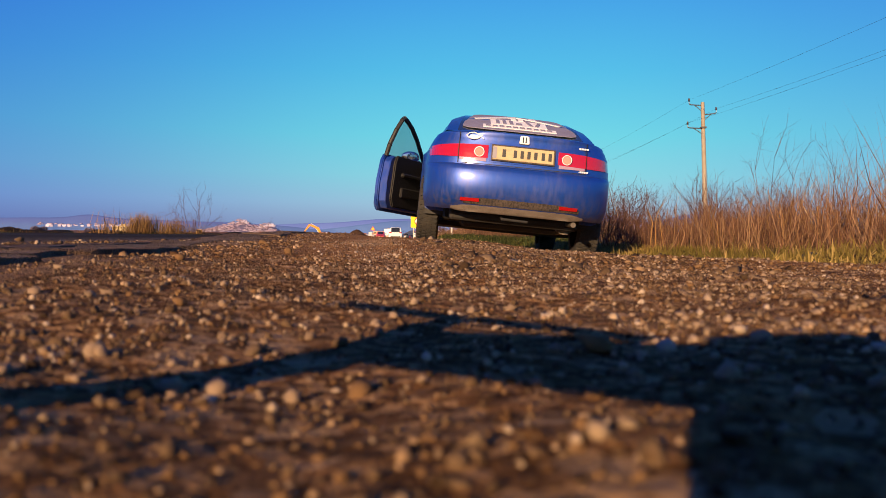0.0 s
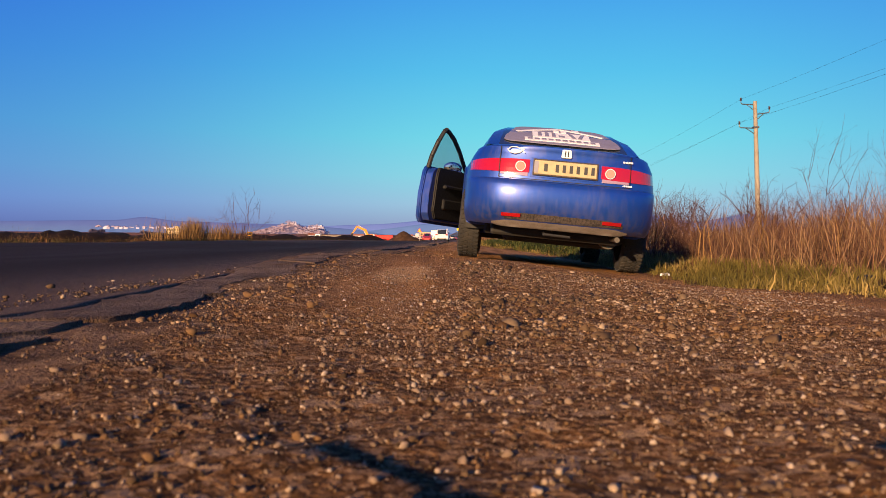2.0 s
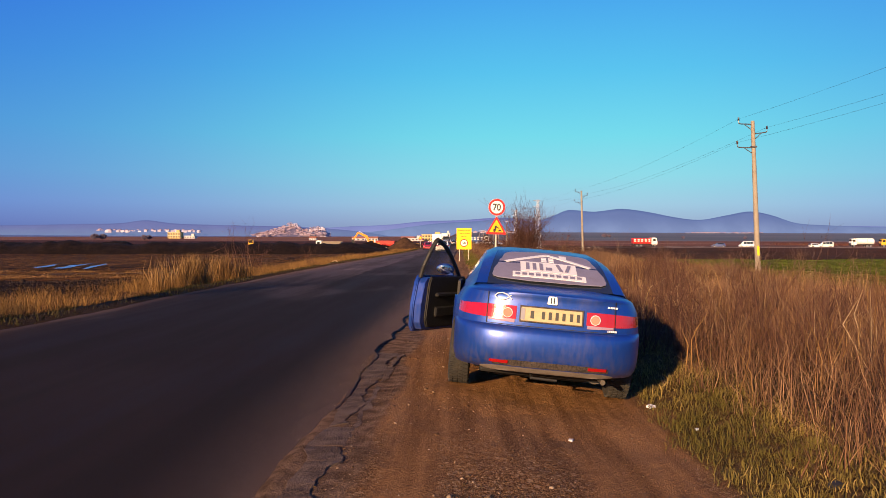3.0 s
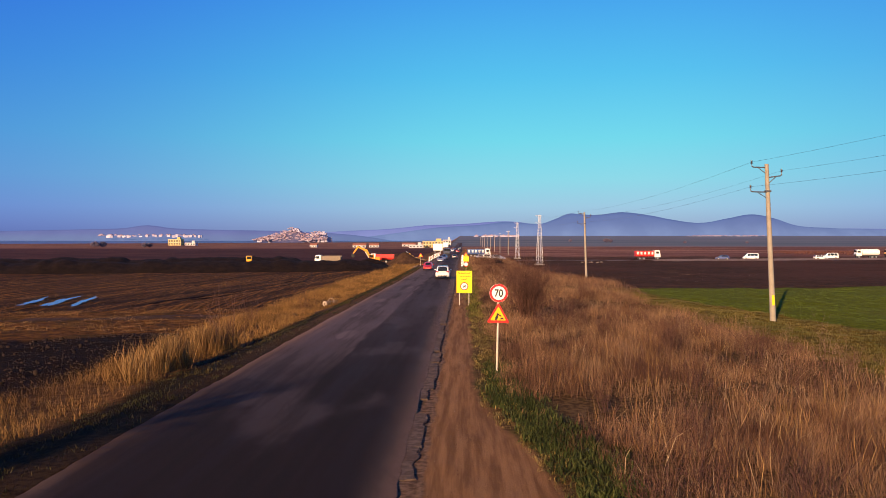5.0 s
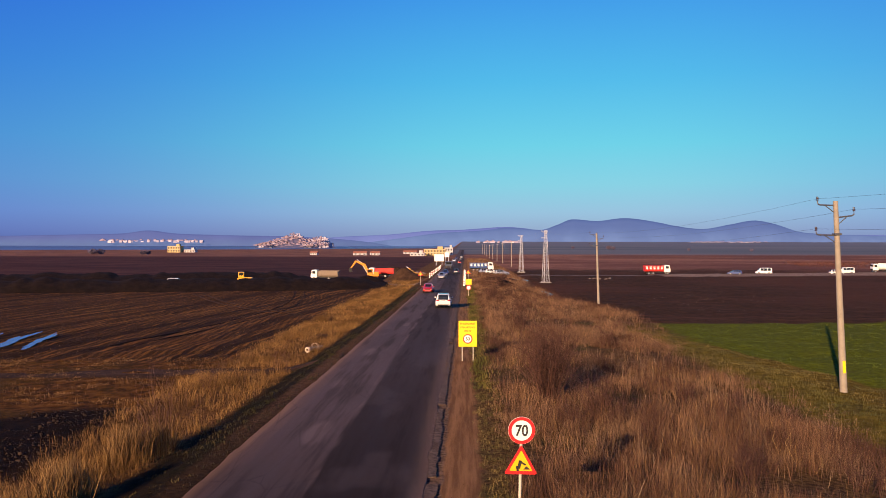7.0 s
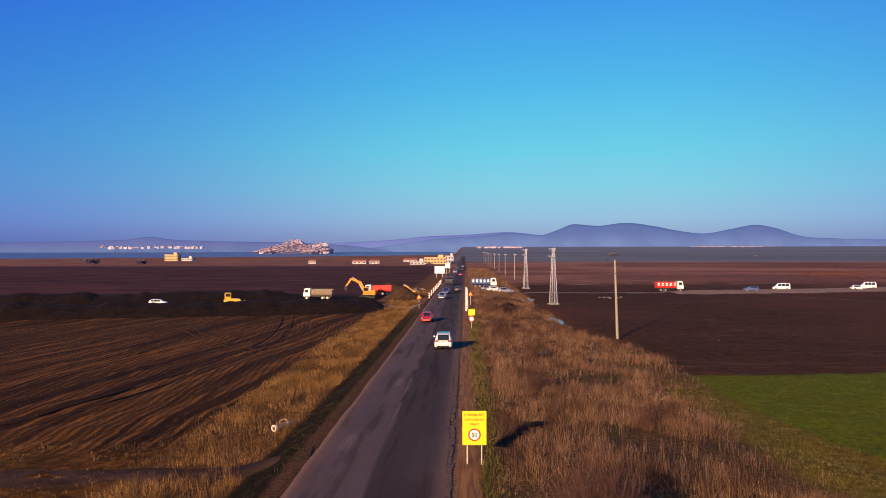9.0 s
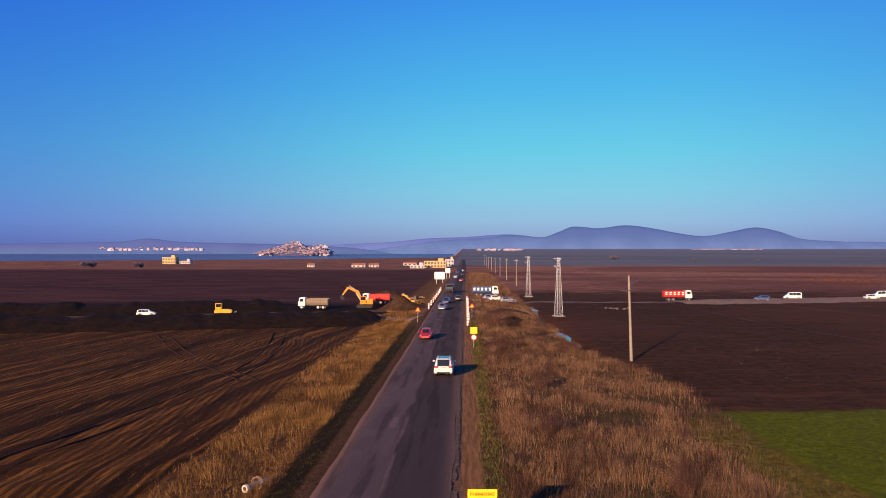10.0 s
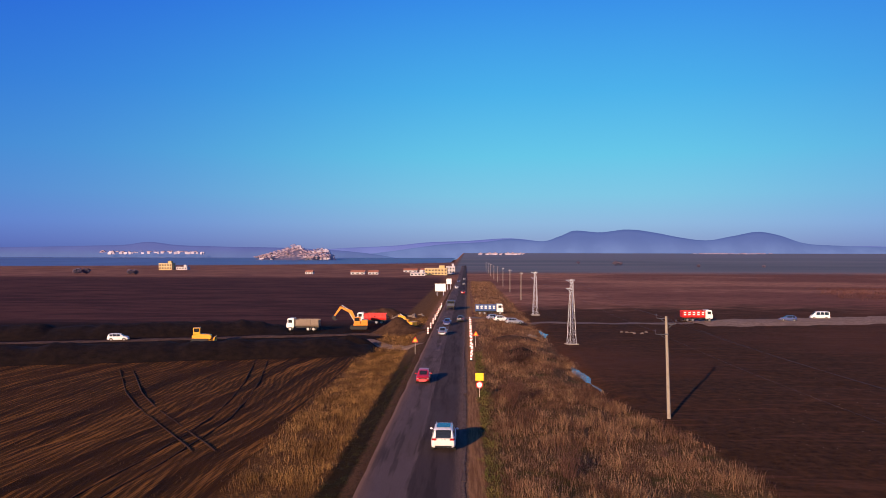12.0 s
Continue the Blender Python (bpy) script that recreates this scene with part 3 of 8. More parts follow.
# ---------------------------------------------------------------- materials of things
def paint(name, color, dust=(0.16, 0.12, 0.085), amount=0.5, metal=0.35, rough=0.3):
    t = Tree(name)
    o = t.obj()
    n1, n2 = t.noise(2.2, 4, 0.6, o), t.noise(28, 4, 0.6, t.scaled(o, 1, 1, 0.25))
    m = t.step(t.math("ADD", t.math("MULTIPLY", n1, 0.6), t.math("MULTIPLY", n2, 0.4)), 0.42, 0.70, 0.0, amount)
    _, _, oz = t.split(o)
    low = t.math("MULTIPLY", t.step(oz, 0.62, 0.33), t.step(n2, 0.36, 0.62))
    m = t.math("MAXIMUM", m, t.math("MULTIPLY", low, amount * 1.3))          # road film thrown up by the wheels
    col = t.mix(m, color, dust)
    t.b.inputs["Coat Weight"].default_value = 0.35
    t.b.inputs["Coat Roughness"].default_value = 0.22
    return t.end(col, t.math("ADD", t.math("MULTIPLY", m, 0.5), rough), metal)


def glass_mat(name, tint=(0.02, 0.025, 0.03), alpha=0.75, rough=0.03):
    t = Tree(name)
    t.bump(t.noise(3, 2), 0.02, 0.01)
    t.b.inputs["Alpha"].default_value = alpha
    t.b.inputs["Coat Weight"].default_value = 0.3
    return t.end(tint, rough, 0.0, 0.6)


def grime(name):
    t = Tree(name)
    o = t.obj()
    n = t.math("ADD", t.math("MULTIPLY", t.noise(60, 4, .7, t.scaled(o, 1, 1, .12)), .65), t.math("MULTIPLY", t.noise(5, 3, .6, o), .35))
    t.bump(n, .3, .004)
    return t.end(t.mix(t.step(n, .38, .62), (.014, .013, .015), (.085, .066, .058)), .75, 0.0)


BLUE = paint("blue_metallic_paint", (0.011, 0.060, 0.34), amount=0.26, metal=0.5, rough=0.36)
WHITE_CAR = paint("white_car_paint", (0.82, 0.81, 0.78), amount=0.22, metal=0.0, rough=0.3)
RED_CAR = paint("red_car_paint", (0.55, 0.012, 0.012), amount=0.2, metal=0.1, rough=0.3)
DARK_CAR = paint("dark_car_paint", (0.03, 0.04, 0.07), amount=0.3, metal=0.3, rough=0.3)
SILVER_CAR = paint("silver_car_paint", (0.45, 0.46, 0.48), amount=0.25, metal=0.6, rough=0.3)
NAVY_CAR = paint("navy_car_paint", (0.05, 0.08, 0.22), amount=0.3, metal=0.3, rough=0.3)
TRUCK_BLUE = paint("truck_blue_paint", (0.03, 0.09, 0.28), amount=0.5, metal=0.1, rough=0.45)
TRUCK_RED = paint("truck_red_paint", (0.60, 0.02, 0.015), amount=0.3, metal=0.1, rough=0.45)
TRUCK_GREY = paint("truck_grey_brown", (0.20, 0.15, 0.11), amount=0.5, metal=0.1, rough=0.6)
MACHINE_YELLOW = paint("machine_yellow", (0.80, 0.38, 0.01), amount=0.2, metal=0.0, rough=0.4)
MACHINE_ORANGE = paint("machine_orange", (0.80, 0.27, 0.01), amount=0.2, metal=0.0, rough=0.4)
GLASS_DARK = glass_mat("dark_car_glass", alpha=0.93)
GLASS_CLEAR = glass_mat("clear_window", (0.05, 0.09, 0.10), alpha=0.28)
RUBBER = plain("tyre_rubber", (0.02, 0.019, 0.018), 0.85, dirt=0.6, scale=14)
RIM = plain("alloy_rim", (0.42, 0.42, 0.43), 0.35, 0.8, dirt=0.5, scale=12)
TRIM = plain("black_plastic", (0.010, 0.010, 0.011), 0.65, dirt=0.18, scale=9)
GRIME = grime("road_grime")
LIP = plain("dusty_grey_trim", (0.30, 0.26, 0.24), 0.7, dirt=0.6, scale=12)
CHROME = plain("chrome", (0.75, 0.75, 0.76), 0.4, 0.45, dirt=0.15, scale=20)
RED_LENS = plain("red_lamp_lens", (0.36, 0.006, 0.010), 0.12, dirt=0.1, scale=20, coat=0.8)
PALE_LENS = plain("pale_lamp_lens", (0.34, 0.22, 0.30), 0.15, dirt=0.15, scale=20, coat=0.8)
CLEAR_LENS = plain("clear_lamp_lens", (0.46, 0.25, 0.19), 0.12, dirt=0.1, scale=20, coat=0.8)
PLATE = plain("number_plate_sheet", (0.46, 0.36, 0.20), 0.5, dirt=0.35, scale=30)
PLATE_INK = plain("plate_ink", (0.03, 0.03, 0.03), 0.5, dirt=0.2)
STICKER = plain("rear_window_film", (0.20, 0.19, 0.27), 0.65, dirt=0.3, scale=10)
WHITE_PRINT = plain("white_print", (0.72, 0.72, 0.74), 0.6, dirt=0.15, scale=20)
CONCRETE = plain("pole_concrete", (0.29, 0.25, 0.20), 0.85, dirt=0.4, scale=2.5)
GALV = plain("galvanised_steel", (0.66, 0.67, 0.70), 0.55, 0.4, dirt=0.3, scale=4)
DARK_STEEL = plain("dark_steel", (.10, .10, .115), 0.6, 0.5, dirt=0.3, scale=4)
CERAMIC = plain("brown_insulator", (0.05, 0.03, 0.03), 0.3)
WIRE = plain("wire", (0.05, 0.05, 0.055), 0.5, 0.5)
SIGN_WHITE = plain("sign_white", (0.82, 0.81, 0.78), 0.45, dirt=0.12, scale=8)
SIGN_RED = plain("sign_red", (0.62, 0.015, 0.015), 0.4, dirt=0.12, scale=8)
SIGN_YELLOW = plain("sign_yellow", (0.92, 0.62, 0.0), 0.45, dirt=0.12, scale=5)
SIGN_ORANGE = plain("sign_amber", (0.90, 0.45, 0.0), 0.45, dirt=0.12, scale=8)
SIGN_BLACK = plain("sign_black", (0.02, 0.02, 0.02), 0.5)
POST = plain("sign_post_paint", (0.55, 0.48, 0.38), 0.6, dirt=0.4, scale=8)


# ---------------------------------------------------------------- cars
def shell(P):
    """Section points of the lower body and the cabin; P holds the controls."""
    L = P["L"]
    ys = np.unique(np.concatenate([np.array(P.get("more", ())), np.array([0, .02, .05, .10, .18, .3, .45]), np.linspace(.6, L - .6, 18), L - np.array([.45, .3, .18, .1, .05, .02, 0])]))
    rows = []
    for y in ys:
        w, zt, zb = float(spline(P["w"], y)), float(spline(P["top"], y)), float(spline(P["bot"], y))
        zs = zb + (zt - zb) * 0.45
        pts = [(0, zb), (.80 * w, zb), (.965 * w, zb + .05), (.995 * w, zb + .14), (w, zb + .22), (w, zs), (.997 * w, zt - .33), (.99 * w, zt - .27), (.965 * w, zt - .155), (.905 * w, zt - .075), (.80 * w, zt - .028), (.45 * w, zt + .004), (0, zt + .014)]
        zs_up = np.maximum.accumulate([z for _, z in pts])
        rows.append([(x, y + P["rake"](y, float(z)), float(z)) for (x, _), z in zip(pts, zs_up)])
    return ys, rows


def closed_rows(rows):
    """Whole section loops, starting and ending at the bottom centre."""
    return [[*r, *[(-x, y, z) for x, y, z in r[-2:0:-1]]] for r in rows]


def loop_loft(rows):
    bm = B()
    vs = [[bm.verts.new(p) for p in r] for r in rows]
    n = len(vs[0])
    for i in range(len(vs) - 1):
        for j in range(n):
            bm.faces.new((vs[i][j], vs[i][(j + 1) % n], vs[i + 1][(j + 1) % n], vs[i + 1][j]))
    bm.faces.new(vs[0][::-1])
    bm.faces.new(vs[-1])
    return bm


def wheel(parent, x, y, r, width, spokes=7, fine=True):
    hub = part("wheel", tyre_mesh(r, width, 28 if fine else 16), RUBBER, parent, "black rubber tyre", True)
    hub.location = (x, y, r)
    bm = B()
    out = 1 if x > 0 else -1
    rr = r * 0.66
    tube(bm, (out * width * .30, 0, 0), (out * width * .44, 0, 0), rr, rr * .97, 24 if fine else 14)
    for k in range(spokes if fine else 0):
        a = 2 * math.pi * k / spokes
        box(bm, (.02, rr * .16, rr * .86), (out * width * .47, math.sin(a) * rr * .5, math.cos(a) * rr * .5), (-math.degrees(a), 0, 0), .004)
    part("rim", bm, RIM, hub, "dusty alloy rim")
    return hub


def tyre_mesh(r, width, seg):
    """A tyre with raised tread blocks between its grooves."""
    bm = B()
    prof = [(-.5, .70), (-.5, .90), (-.42, .975), (-.30, 1.0), (.30, 1.0), (.42, .975), (.5, .90), (.5, .70)]
    rings = []
    for k in range(seg):
        a = 2 * math.pi * k / seg
        rings.append([bm.verts.new((px * width, math.sin(a) * r * pr, math.cos(a) * r * pr)) for px, pr in prof])
    for k in range(seg):
        p, q = rings[k], rings[(k + 1) % seg]
        for j in range(len(prof)):
            jn = (j + 1) % len(prof)
            bm.faces.new((p[j], p[jn], q[jn], q[j]))
    if seg >= 28:
        for k in range(44):
            for j, px in enumerate((-.34, -.115, .115, .34)):
                a = 2 * math.pi * (k + .5 * (j % 2)) / 44
                m = Matrix.Rotation(-a, 4, "X") @ Matrix.Translation((px * width, 0, r * 1.001)) @ Matrix.Rotation(.35 * (1 if j < 2 else -1), 4, "Z")
                bmesh.ops.create_cube(bm, size=1, matrix=m @ Matrix.Diagonal((width * .19, r * .085, .012, 1)))
    return bm


def cabin(P, car, body_mat, glass, fine=True):
    """Roof with pillars, and the panes between them."""
    rows = []
    st = P["cabin"]                                   # (y, half width at belt, half width at roof, belt z, roof z)
    for y, wb, wr, zb, zr in st:
        k = zr - zb
        rows.append([(wb, y, zb - .03), (wb * .995, y, zb + .02), (wr + (wb - wr) * .12, y, zb + k * .84), (wr * .86, y, zb + k * .965), (wr * .55, y, zr - .004), (0, y, zr)])
    nseg = 10
    full = [[(-x, y, z) for x, y, z in r[:-1]] + [p for p in r[::-1]] for r in rows]

    def build(pick, grow=0.0):
        bm = B()
        vs = [[bm.verts.new(p) for p in r] for r in full]
        for i in range(len(vs) - 1):
            for j in range(nseg):
                seg = j if j < 5 else 9 - j
                kind = P["panes"][i]
                g = (kind == "side" and seg == 1) or (kind in ("rear", "front") and seg in (3, 4))
                if pick(g, kind):
                    bm.faces.new((vs[i][j], vs[i][j + 1], vs[i + 1][j + 1], vs[i + 1][j]))
        bmesh.ops.delete(bm, geom=[v for v in bm.verts if not v.link_faces], context="VERTS")
        return bm
    part("roof", build(lambda g, k: not g), body_mat, car, "", True)
    for kind, name in (("rear", "rear_window"), ("front", "windscreen"), ("side", "side_windows")):
        bm = build(lambda g, k, kind=kind: g and k == kind)
        if kind == "side":
            for sgn, nm in ((-1, "side_window"), (1, "side_window")):
                half = bm.copy()
                bmesh.ops.delete(half, geom=[f for f in half.faces if f.calc_center_median().x * sgn < 0], context="FACES")
                part(nm, half, glass, car, "", True)
            bm.free()
        elif len(bm.faces):
            part(name, bm, glass, car, "", True)
        else:
            bm.free()
    return rows


def tail_levels(P):
    """Levels of the rounded tail: side height and half width where it leaves the sides, rear height, rear place, roundness."""
    y = P["tail_from"]
    w, zt, zb = float(spline(P["w"], y)), float(spline(P["top"], y)), float(spline(P["bot"], y))
    side = [(.965 * w, zb + .05), (.995 * w, zb + .14), (w, zb + .22), (w, zb + (zt - zb) * .45), (.997 * w, zt - .33), (.99 * w, zt - .27), (.965 * w, zt - .155), (.905 * w, zt - .075), (.80 * w, zt - .028), (.45 * w, zt + .004)]
    xs_, zs_ = [p[0] for p in side], [p[1] for p in side]
    return [(float(np.interp(z, zs_, xs_)), z, zr, yr, n) for z, zr, yr, n in P["tail"]]


def tail_loft(P, keep, top=False):
    """The skin of the tail between the levels that keep(rear height) picks."""
    y1, bm, rows = P["tail_from"], B(), []
    for X, z, zr, yr, n in tail_levels(P):
        if not keep(zr):
            continue
        row = []
        for k in range(-24, 25):
            a = math.pi / 2 * (1 - abs(k) / 24)
            c, d = math.cos(a) ** (2 / n), math.sin(a) ** (2 / n)
            row.append(bm.verts.new((X * c * (1 if k > 0 else -1), y1 - (y1 - yr) * d, z + (zr - z) * d)))
        rows.append(row)
    for p, q in zip(rows, rows[1:]):
        for j in range(len(p) - 1):
            bm.faces.new((p[j], p[j + 1], q[j + 1], q[j]))
    if top:
        bm.faces.new(rows[-1])
    return bm


def rear_y(P, x, z):
    """How far ahead of the rearmost point the tail lies at (x, z)."""
    if "tail" in P:
        lv = tail_levels(P)
        zr = [l[2] for l in lv]
        X, yr, n = (float(np.interp(z, zr, [l[i] for l in lv])) for i in (0, 3, 4))
        u = min(.999, abs(x) / X)
        return P["tail_from"] - (P["tail_from"] - yr) * (1 - u ** n) ** (1 / n)
    ys = np.linspace(P["w"][0][0], .7, 281)
    w = spline(P["w"], ys) * 0.985
    y = float(np.interp(abs(x), w, ys))
    return y + P["rake"](y, z)


def tail_patch(P, x0, x1, z0, z1, proud, nx=10, nz=4, shape=None):
    """A slab that follows the tail, standing proud of it."""
    bm = B()
    rows = []
    for off in (-proud, .03):
        g = []
        for i in range(nx + 1):
            x = x0 + (x1 - x0) * i / nx
            a, b = shape(i / nx, z0, z1) if shape else (z0, z1)
            g.append([bm.verts.new((x, rear_y(P, x, a + (b - a) * j / nz) + off, a + (b - a) * j / nz)) for j in range(nz + 1)])
        rows.append(g)
    f, k = rows
    for i in range(nx):
        for j in range(nz):
            bm.faces.new((f[i][j], f[i + 1][j], f[i + 1][j + 1], f[i][j + 1]))
            bm.faces.new((k[i][j], k[i][j + 1], k[i + 1][j + 1], k[i + 1][j]))
    for i in range(nx):
        bm.faces.new((f[i][0], k[i][0], k[i + 1][0], f[i + 1][0]))
        bm.faces.new((f[i][nz], f[i + 1][nz], k[i + 1][nz], k[i][nz]))
    for j in range(nz):
        bm.faces.new((f[0][j], f[0][j + 1], k[0][j + 1], k[0][j]))
        bm.faces.new((f[nx][j], k[nx][j], k[nx][j + 1], f[nx][j + 1]))
    return bm


def sedan_rake(y, z):
    k = max(0.0, 1 - y / .75)
    up = max(0.0, z - .74)
    low = max(0.0, .44 - z)
    nose = max(0.0, (y - 4.1) / .56)
    ledge = .034 if .40 < z < .705 else .0            # the bumper stands proud of the boot lid
    belly = .55 * max(0.0, abs(z - .56) - .02) ** 2 * 4 if z < .72 else 0.0
    return k * (.40 * up + .9 * low - ledge + belly) - nose * (.55 * max(0, z - .5) + .5 * max(0, .3 - z))


SEDAN = dict(
    tail_from=.62, tail=[(.335, .318, .12, 3.2), (.345, .335, .07, 3.2), (.375, .365, .022, 3.3), (.42, .415, -.016, 3.4), (.47, .465, -.036, 3.4), (.53, .53, -.046, 3.4), (.60, .60, -.047, 3.4), (.655, .655, -.040, 3.4),
                         (.69, .690, -.028, 3.4), (.703, .703, -.012, 3.3), (.709, .709, .014, 3.2), (.712, .712, .030, 3.2), (.76, .76, .032, 3.2), (.82, .82, .040, 3.2), (.88, .88, .050, 3.2), (.925, .93, .058, 3.2),
                         (.95, .965, .058, 3.1), (.965, .985, .052, 3.1), (.98, .998, .054, 3.0), (1.000, 1.006, .075, 2.9), (1.020, 1.014, .12, 2.8), (1.036, 1.024, .21, 2.6), (1.050, 1.036, .33, 2.4)],
    L=4.66, rake=sedan_rake, more=(-.0455, -.0445, -.042, -.034, -.021, -.003, .025, .075, .62, .66, .70, .76, .82, .92, 1.03, 1.14, 1.24, 1.30, 1.36, 1.42, 3.32, 3.36, 3.42, 3.50, 3.6, 3.7, 3.8, 3.9, 3.98, 4.04, 4.08),
    w=[(-.0455, .001), (-.042, .15), (-.034, .27), (-.021, .39), (-.003, .50), (.025, .59), (.075, .66), (.17, .725), (.4, .79), (.8, .852), (1.25, .882), (2.3, .885), (3.6, .88), (4.1, .86), (4.4, .80), (4.58, .68), (4.66, .50)],
    top=[(0, 1.012), (.12, 1.025), (.45, 1.050), (.62, 1.048), (1.2, .985), (2.0, .965), (3.1, .97), (3.4, .96), (4.1, .86), (4.5, .74), (4.66, .66)],
    bot=[(-.0455, .325), (.3, .295), (.60, .275), (.66, .30), (.70, .40), (.82, .56), (1.03, .635), (1.24, .56), (1.36, .40), (1.41, .235), (1.5, .235), (3.2, .235), (3.30, .235), (3.36, .36), (3.50, .56), (3.7, .635), (3.9, .56), (4.04, .36), (4.1, .235), (4.2, .235), (4.66, .26)],
    cabin=[(.44, .70, .665, .98, 1.038), (.66, .735, .645, .97, 1.135), (.90, .765, .615, .96, 1.235), (1.16, .785, .585, .955, 1.303), (1.36, .79, .565, .955, 1.336),
           (1.43, .795, .565, .955, 1.343), (1.98, .80, .575, .955, 1.362), (2.06, .80, .575, .955, 1.362), (2.75, .80, .575, .955, 1.345), (2.80, .80, .575, .955, 1.34),
           (3.1, .79, .575, .955, 1.25), (3.35, .77, .565, .955, 1.14), (3.55, .74, .55, .945, .995)],
    panes=["rear", "rear", "rear", "rear", "body", "side", "body", "side", "body", "front", "front", "front"])


def text_mesh(name, body, size, mat, parent, m, depth=0.002, label="", bold=0.0):
    cu = bpy.data.curves.new(name, "FONT")
    cu.body, cu.size, cu.extrude, cu.align_x, cu.align_y = body, size, depth, "CENTER", "CENTER"
    cu.offset = bold
    tmp = bpy.data.objects.new(name, cu)
    me = bpy.data.meshes.new_from_object(tmp)
    bpy.data.objects.remove(tmp)
    bpy.data.curves.remove(cu)
    me.materials.clear()
    me.materials.append(mat)
    ob = link(name, me, parent, label)
    ob.matrix_basis = m
    return ob


def blue_sedan():
    P = SEDAN
    car = empty("sedan_car", pose(.832, 5.24, -.148, -0.4, 4.9, -1.9))
    tagged(car, "dusty blue four-door sedan parked with its driver door open", "car")
    ys_, rows = shell(P)
    rows = [r for y, r in zip(ys_, rows) if y >= P["tail_from"] - 1e-6]
    part("body", loop_loft(closed_rows(rows)), BLUE, car, "dusty metallic blue bodywork", True)
    part("boot_lid", tail_loft(P, lambda z: z > .7115, True), BLUE, car, "blue boot lid with a rounded rear edge", True)
    part("rear_bumper", tail_loft(P, lambda z: z < .7125), BLUE, car, "blue rear bumper streaked with road dirt", True)
    cabin(P, car, BLUE, GLASS_DARK)
    for sx in (-1, 1):
        # tail lamps with a round clear reflector inside the red
        lam = part("tail_lamp", tail_patch(P, sx * .30, sx * .80, .757, .893, .008, 26, 3,
                   lambda u, a, b: (a + .016 * (1 - u) + .020 * u ** 3, b - .010 * (1 - u) - .034 * u ** 2)), RED_LENS, car, "red tail lamp")
        part("lamp_split", tail_patch(P, sx * .548, sx * .554, .757, .888, .0095, 1, 3), TRIM, lam)
        part("pale_lens", tail_patch(P, sx * .31, sx * .54, .742, .772, .007, 12, 2, lambda u, a, b: (a + .006 * u, b + .004 * u)), PALE_LENS, lam, "pale pinkish lower lens")
        bm = B()
        y = rear_y(P, .375, .82)
        tube(bm, (sx * .375, y - .020, .822), (sx * .375, y + .02, .822), .036, seg=24)
        part("reversing_light", bm, CLEAR_LENS, lam, "round pale reversing light")
        bm = B()
        for k in range(28):
            a, b = 2 * math.pi * k / 28, 2 * math.pi * (k + 1) / 28
            tube(bm, (sx * .375 + .040 * math.cos(a), y - .016, .822 + .040 * math.sin(a)), (sx * .375 + .040 * math.cos(b), y - .016, .822 + .040 * math.sin(b)), .0045, seg=6)
        part("chrome_ring", bm, CHROME, lam)
        part("bumper_reflector", tail_patch(P, sx * .34, sx * .50, .392, .420, .020, 6, 1), RED_LENS, car, "small red bumper reflector")
        # wheel arches
        for yy in (1.03, 3.70):
            bm = B()
            tube(bm, (sx * .60, yy, .325), (sx * .80, yy, .325), .37, seg=32)
            bmesh.ops.bisect_plane(bm, geom=bm.verts[:] + bm.edges[:] + bm.faces[:], plane_co=(0, 0, .27), plane_no=(0, 0, 1), clear_inner=True)
            part("wheel_arch", bm, TRIM, car, "black wheel arch")
            wheel(car, sx * .766, yy, .318, .205)
        # sills and mirror on the closed side
        bm = B()
        box(bm, (.03, 2.0, .05), (sx * .875, 2.37, .27), bevel=.01)
        part("sill", bm, TRIM, car)
    # boot lid shut lines
    for sx in (-1, 1):
        part("boot_seam", tail_patch(P, sx * .548, sx * .553, .722, .985, .014, 1, 6), TRIM, car)
    part("boot_seam", tail_patch(P, -.55, .55, .716, .722, .003, 20, 1), TRIM, car)
    # plate recess with its plate
    recess = part("plate_recess", tail_patch(P, -.29, .29, .742, .905, .006, 8, 2), BLUE, car, "blue plate surround")
    bm = B()
    y = rear_y(P, 0, .82)
    box(bm, (.545, .012, .142), (0, y - .012, .825), (-9, 0, 0), .004)
    part("plate_frame", bm, GRIME, car, "dirty plate frame")
    bm = B()
    box(bm, (.52, .014, .118), (0, y - .018, .825), (-9, 0, 0), .004)
    plate = part("number_plate", bm, PLATE, car, "sunlit yellowish number plate with dark bars")
    for x, w in ((-.165, .055), (-.07, .05), (-.012, .05), (.046, .05), (.104, .05), (.168, .05), (.226, .05)):
        bm = B()
        box(bm, (w * .55, .004, .066), (x, y - .026, .825), (-9, 0, 0))
        part("dark_bar", bm, PLATE_INK, plate)
    bm = B()
    box(bm, (.035, .004, .10), (-.245, y - .026, .825), (-9, 0, 0))
    part("country_strip", bm, plain("plate_blue", (.25, .24, .28), .5), plate)
    # badges as plain shapes
    bm = B()
    yb = rear_y(P, 0, .955)
    prism(bm, [(-.045, -.030), (-.035, -.037), (.035, -.037), (.045, -.030), (.038, .030), (.030, .037), (-.030, .037), (-.038, .030)], .010, pose(0, yb - .012, .955, -9, 0, 0))
    bmesh.ops.bevel(bm, geom=bm.edges[:], offset=.003, segments=1, affect="EDGES")
    badge = part("badge", bm, CHROME, car, "small chrome badge")
    bm = B()
    for sx in (-1, 1):
        box(bm, (.010, .004, .050), (sx * .012, yb - .020, .955), (-9, 0, 0), .001)
    part("dark_inset", bm, TRIM, badge)
    for x, z, w in ((.50, .935, .13), (.515, .735, .11)):
        bm = B()
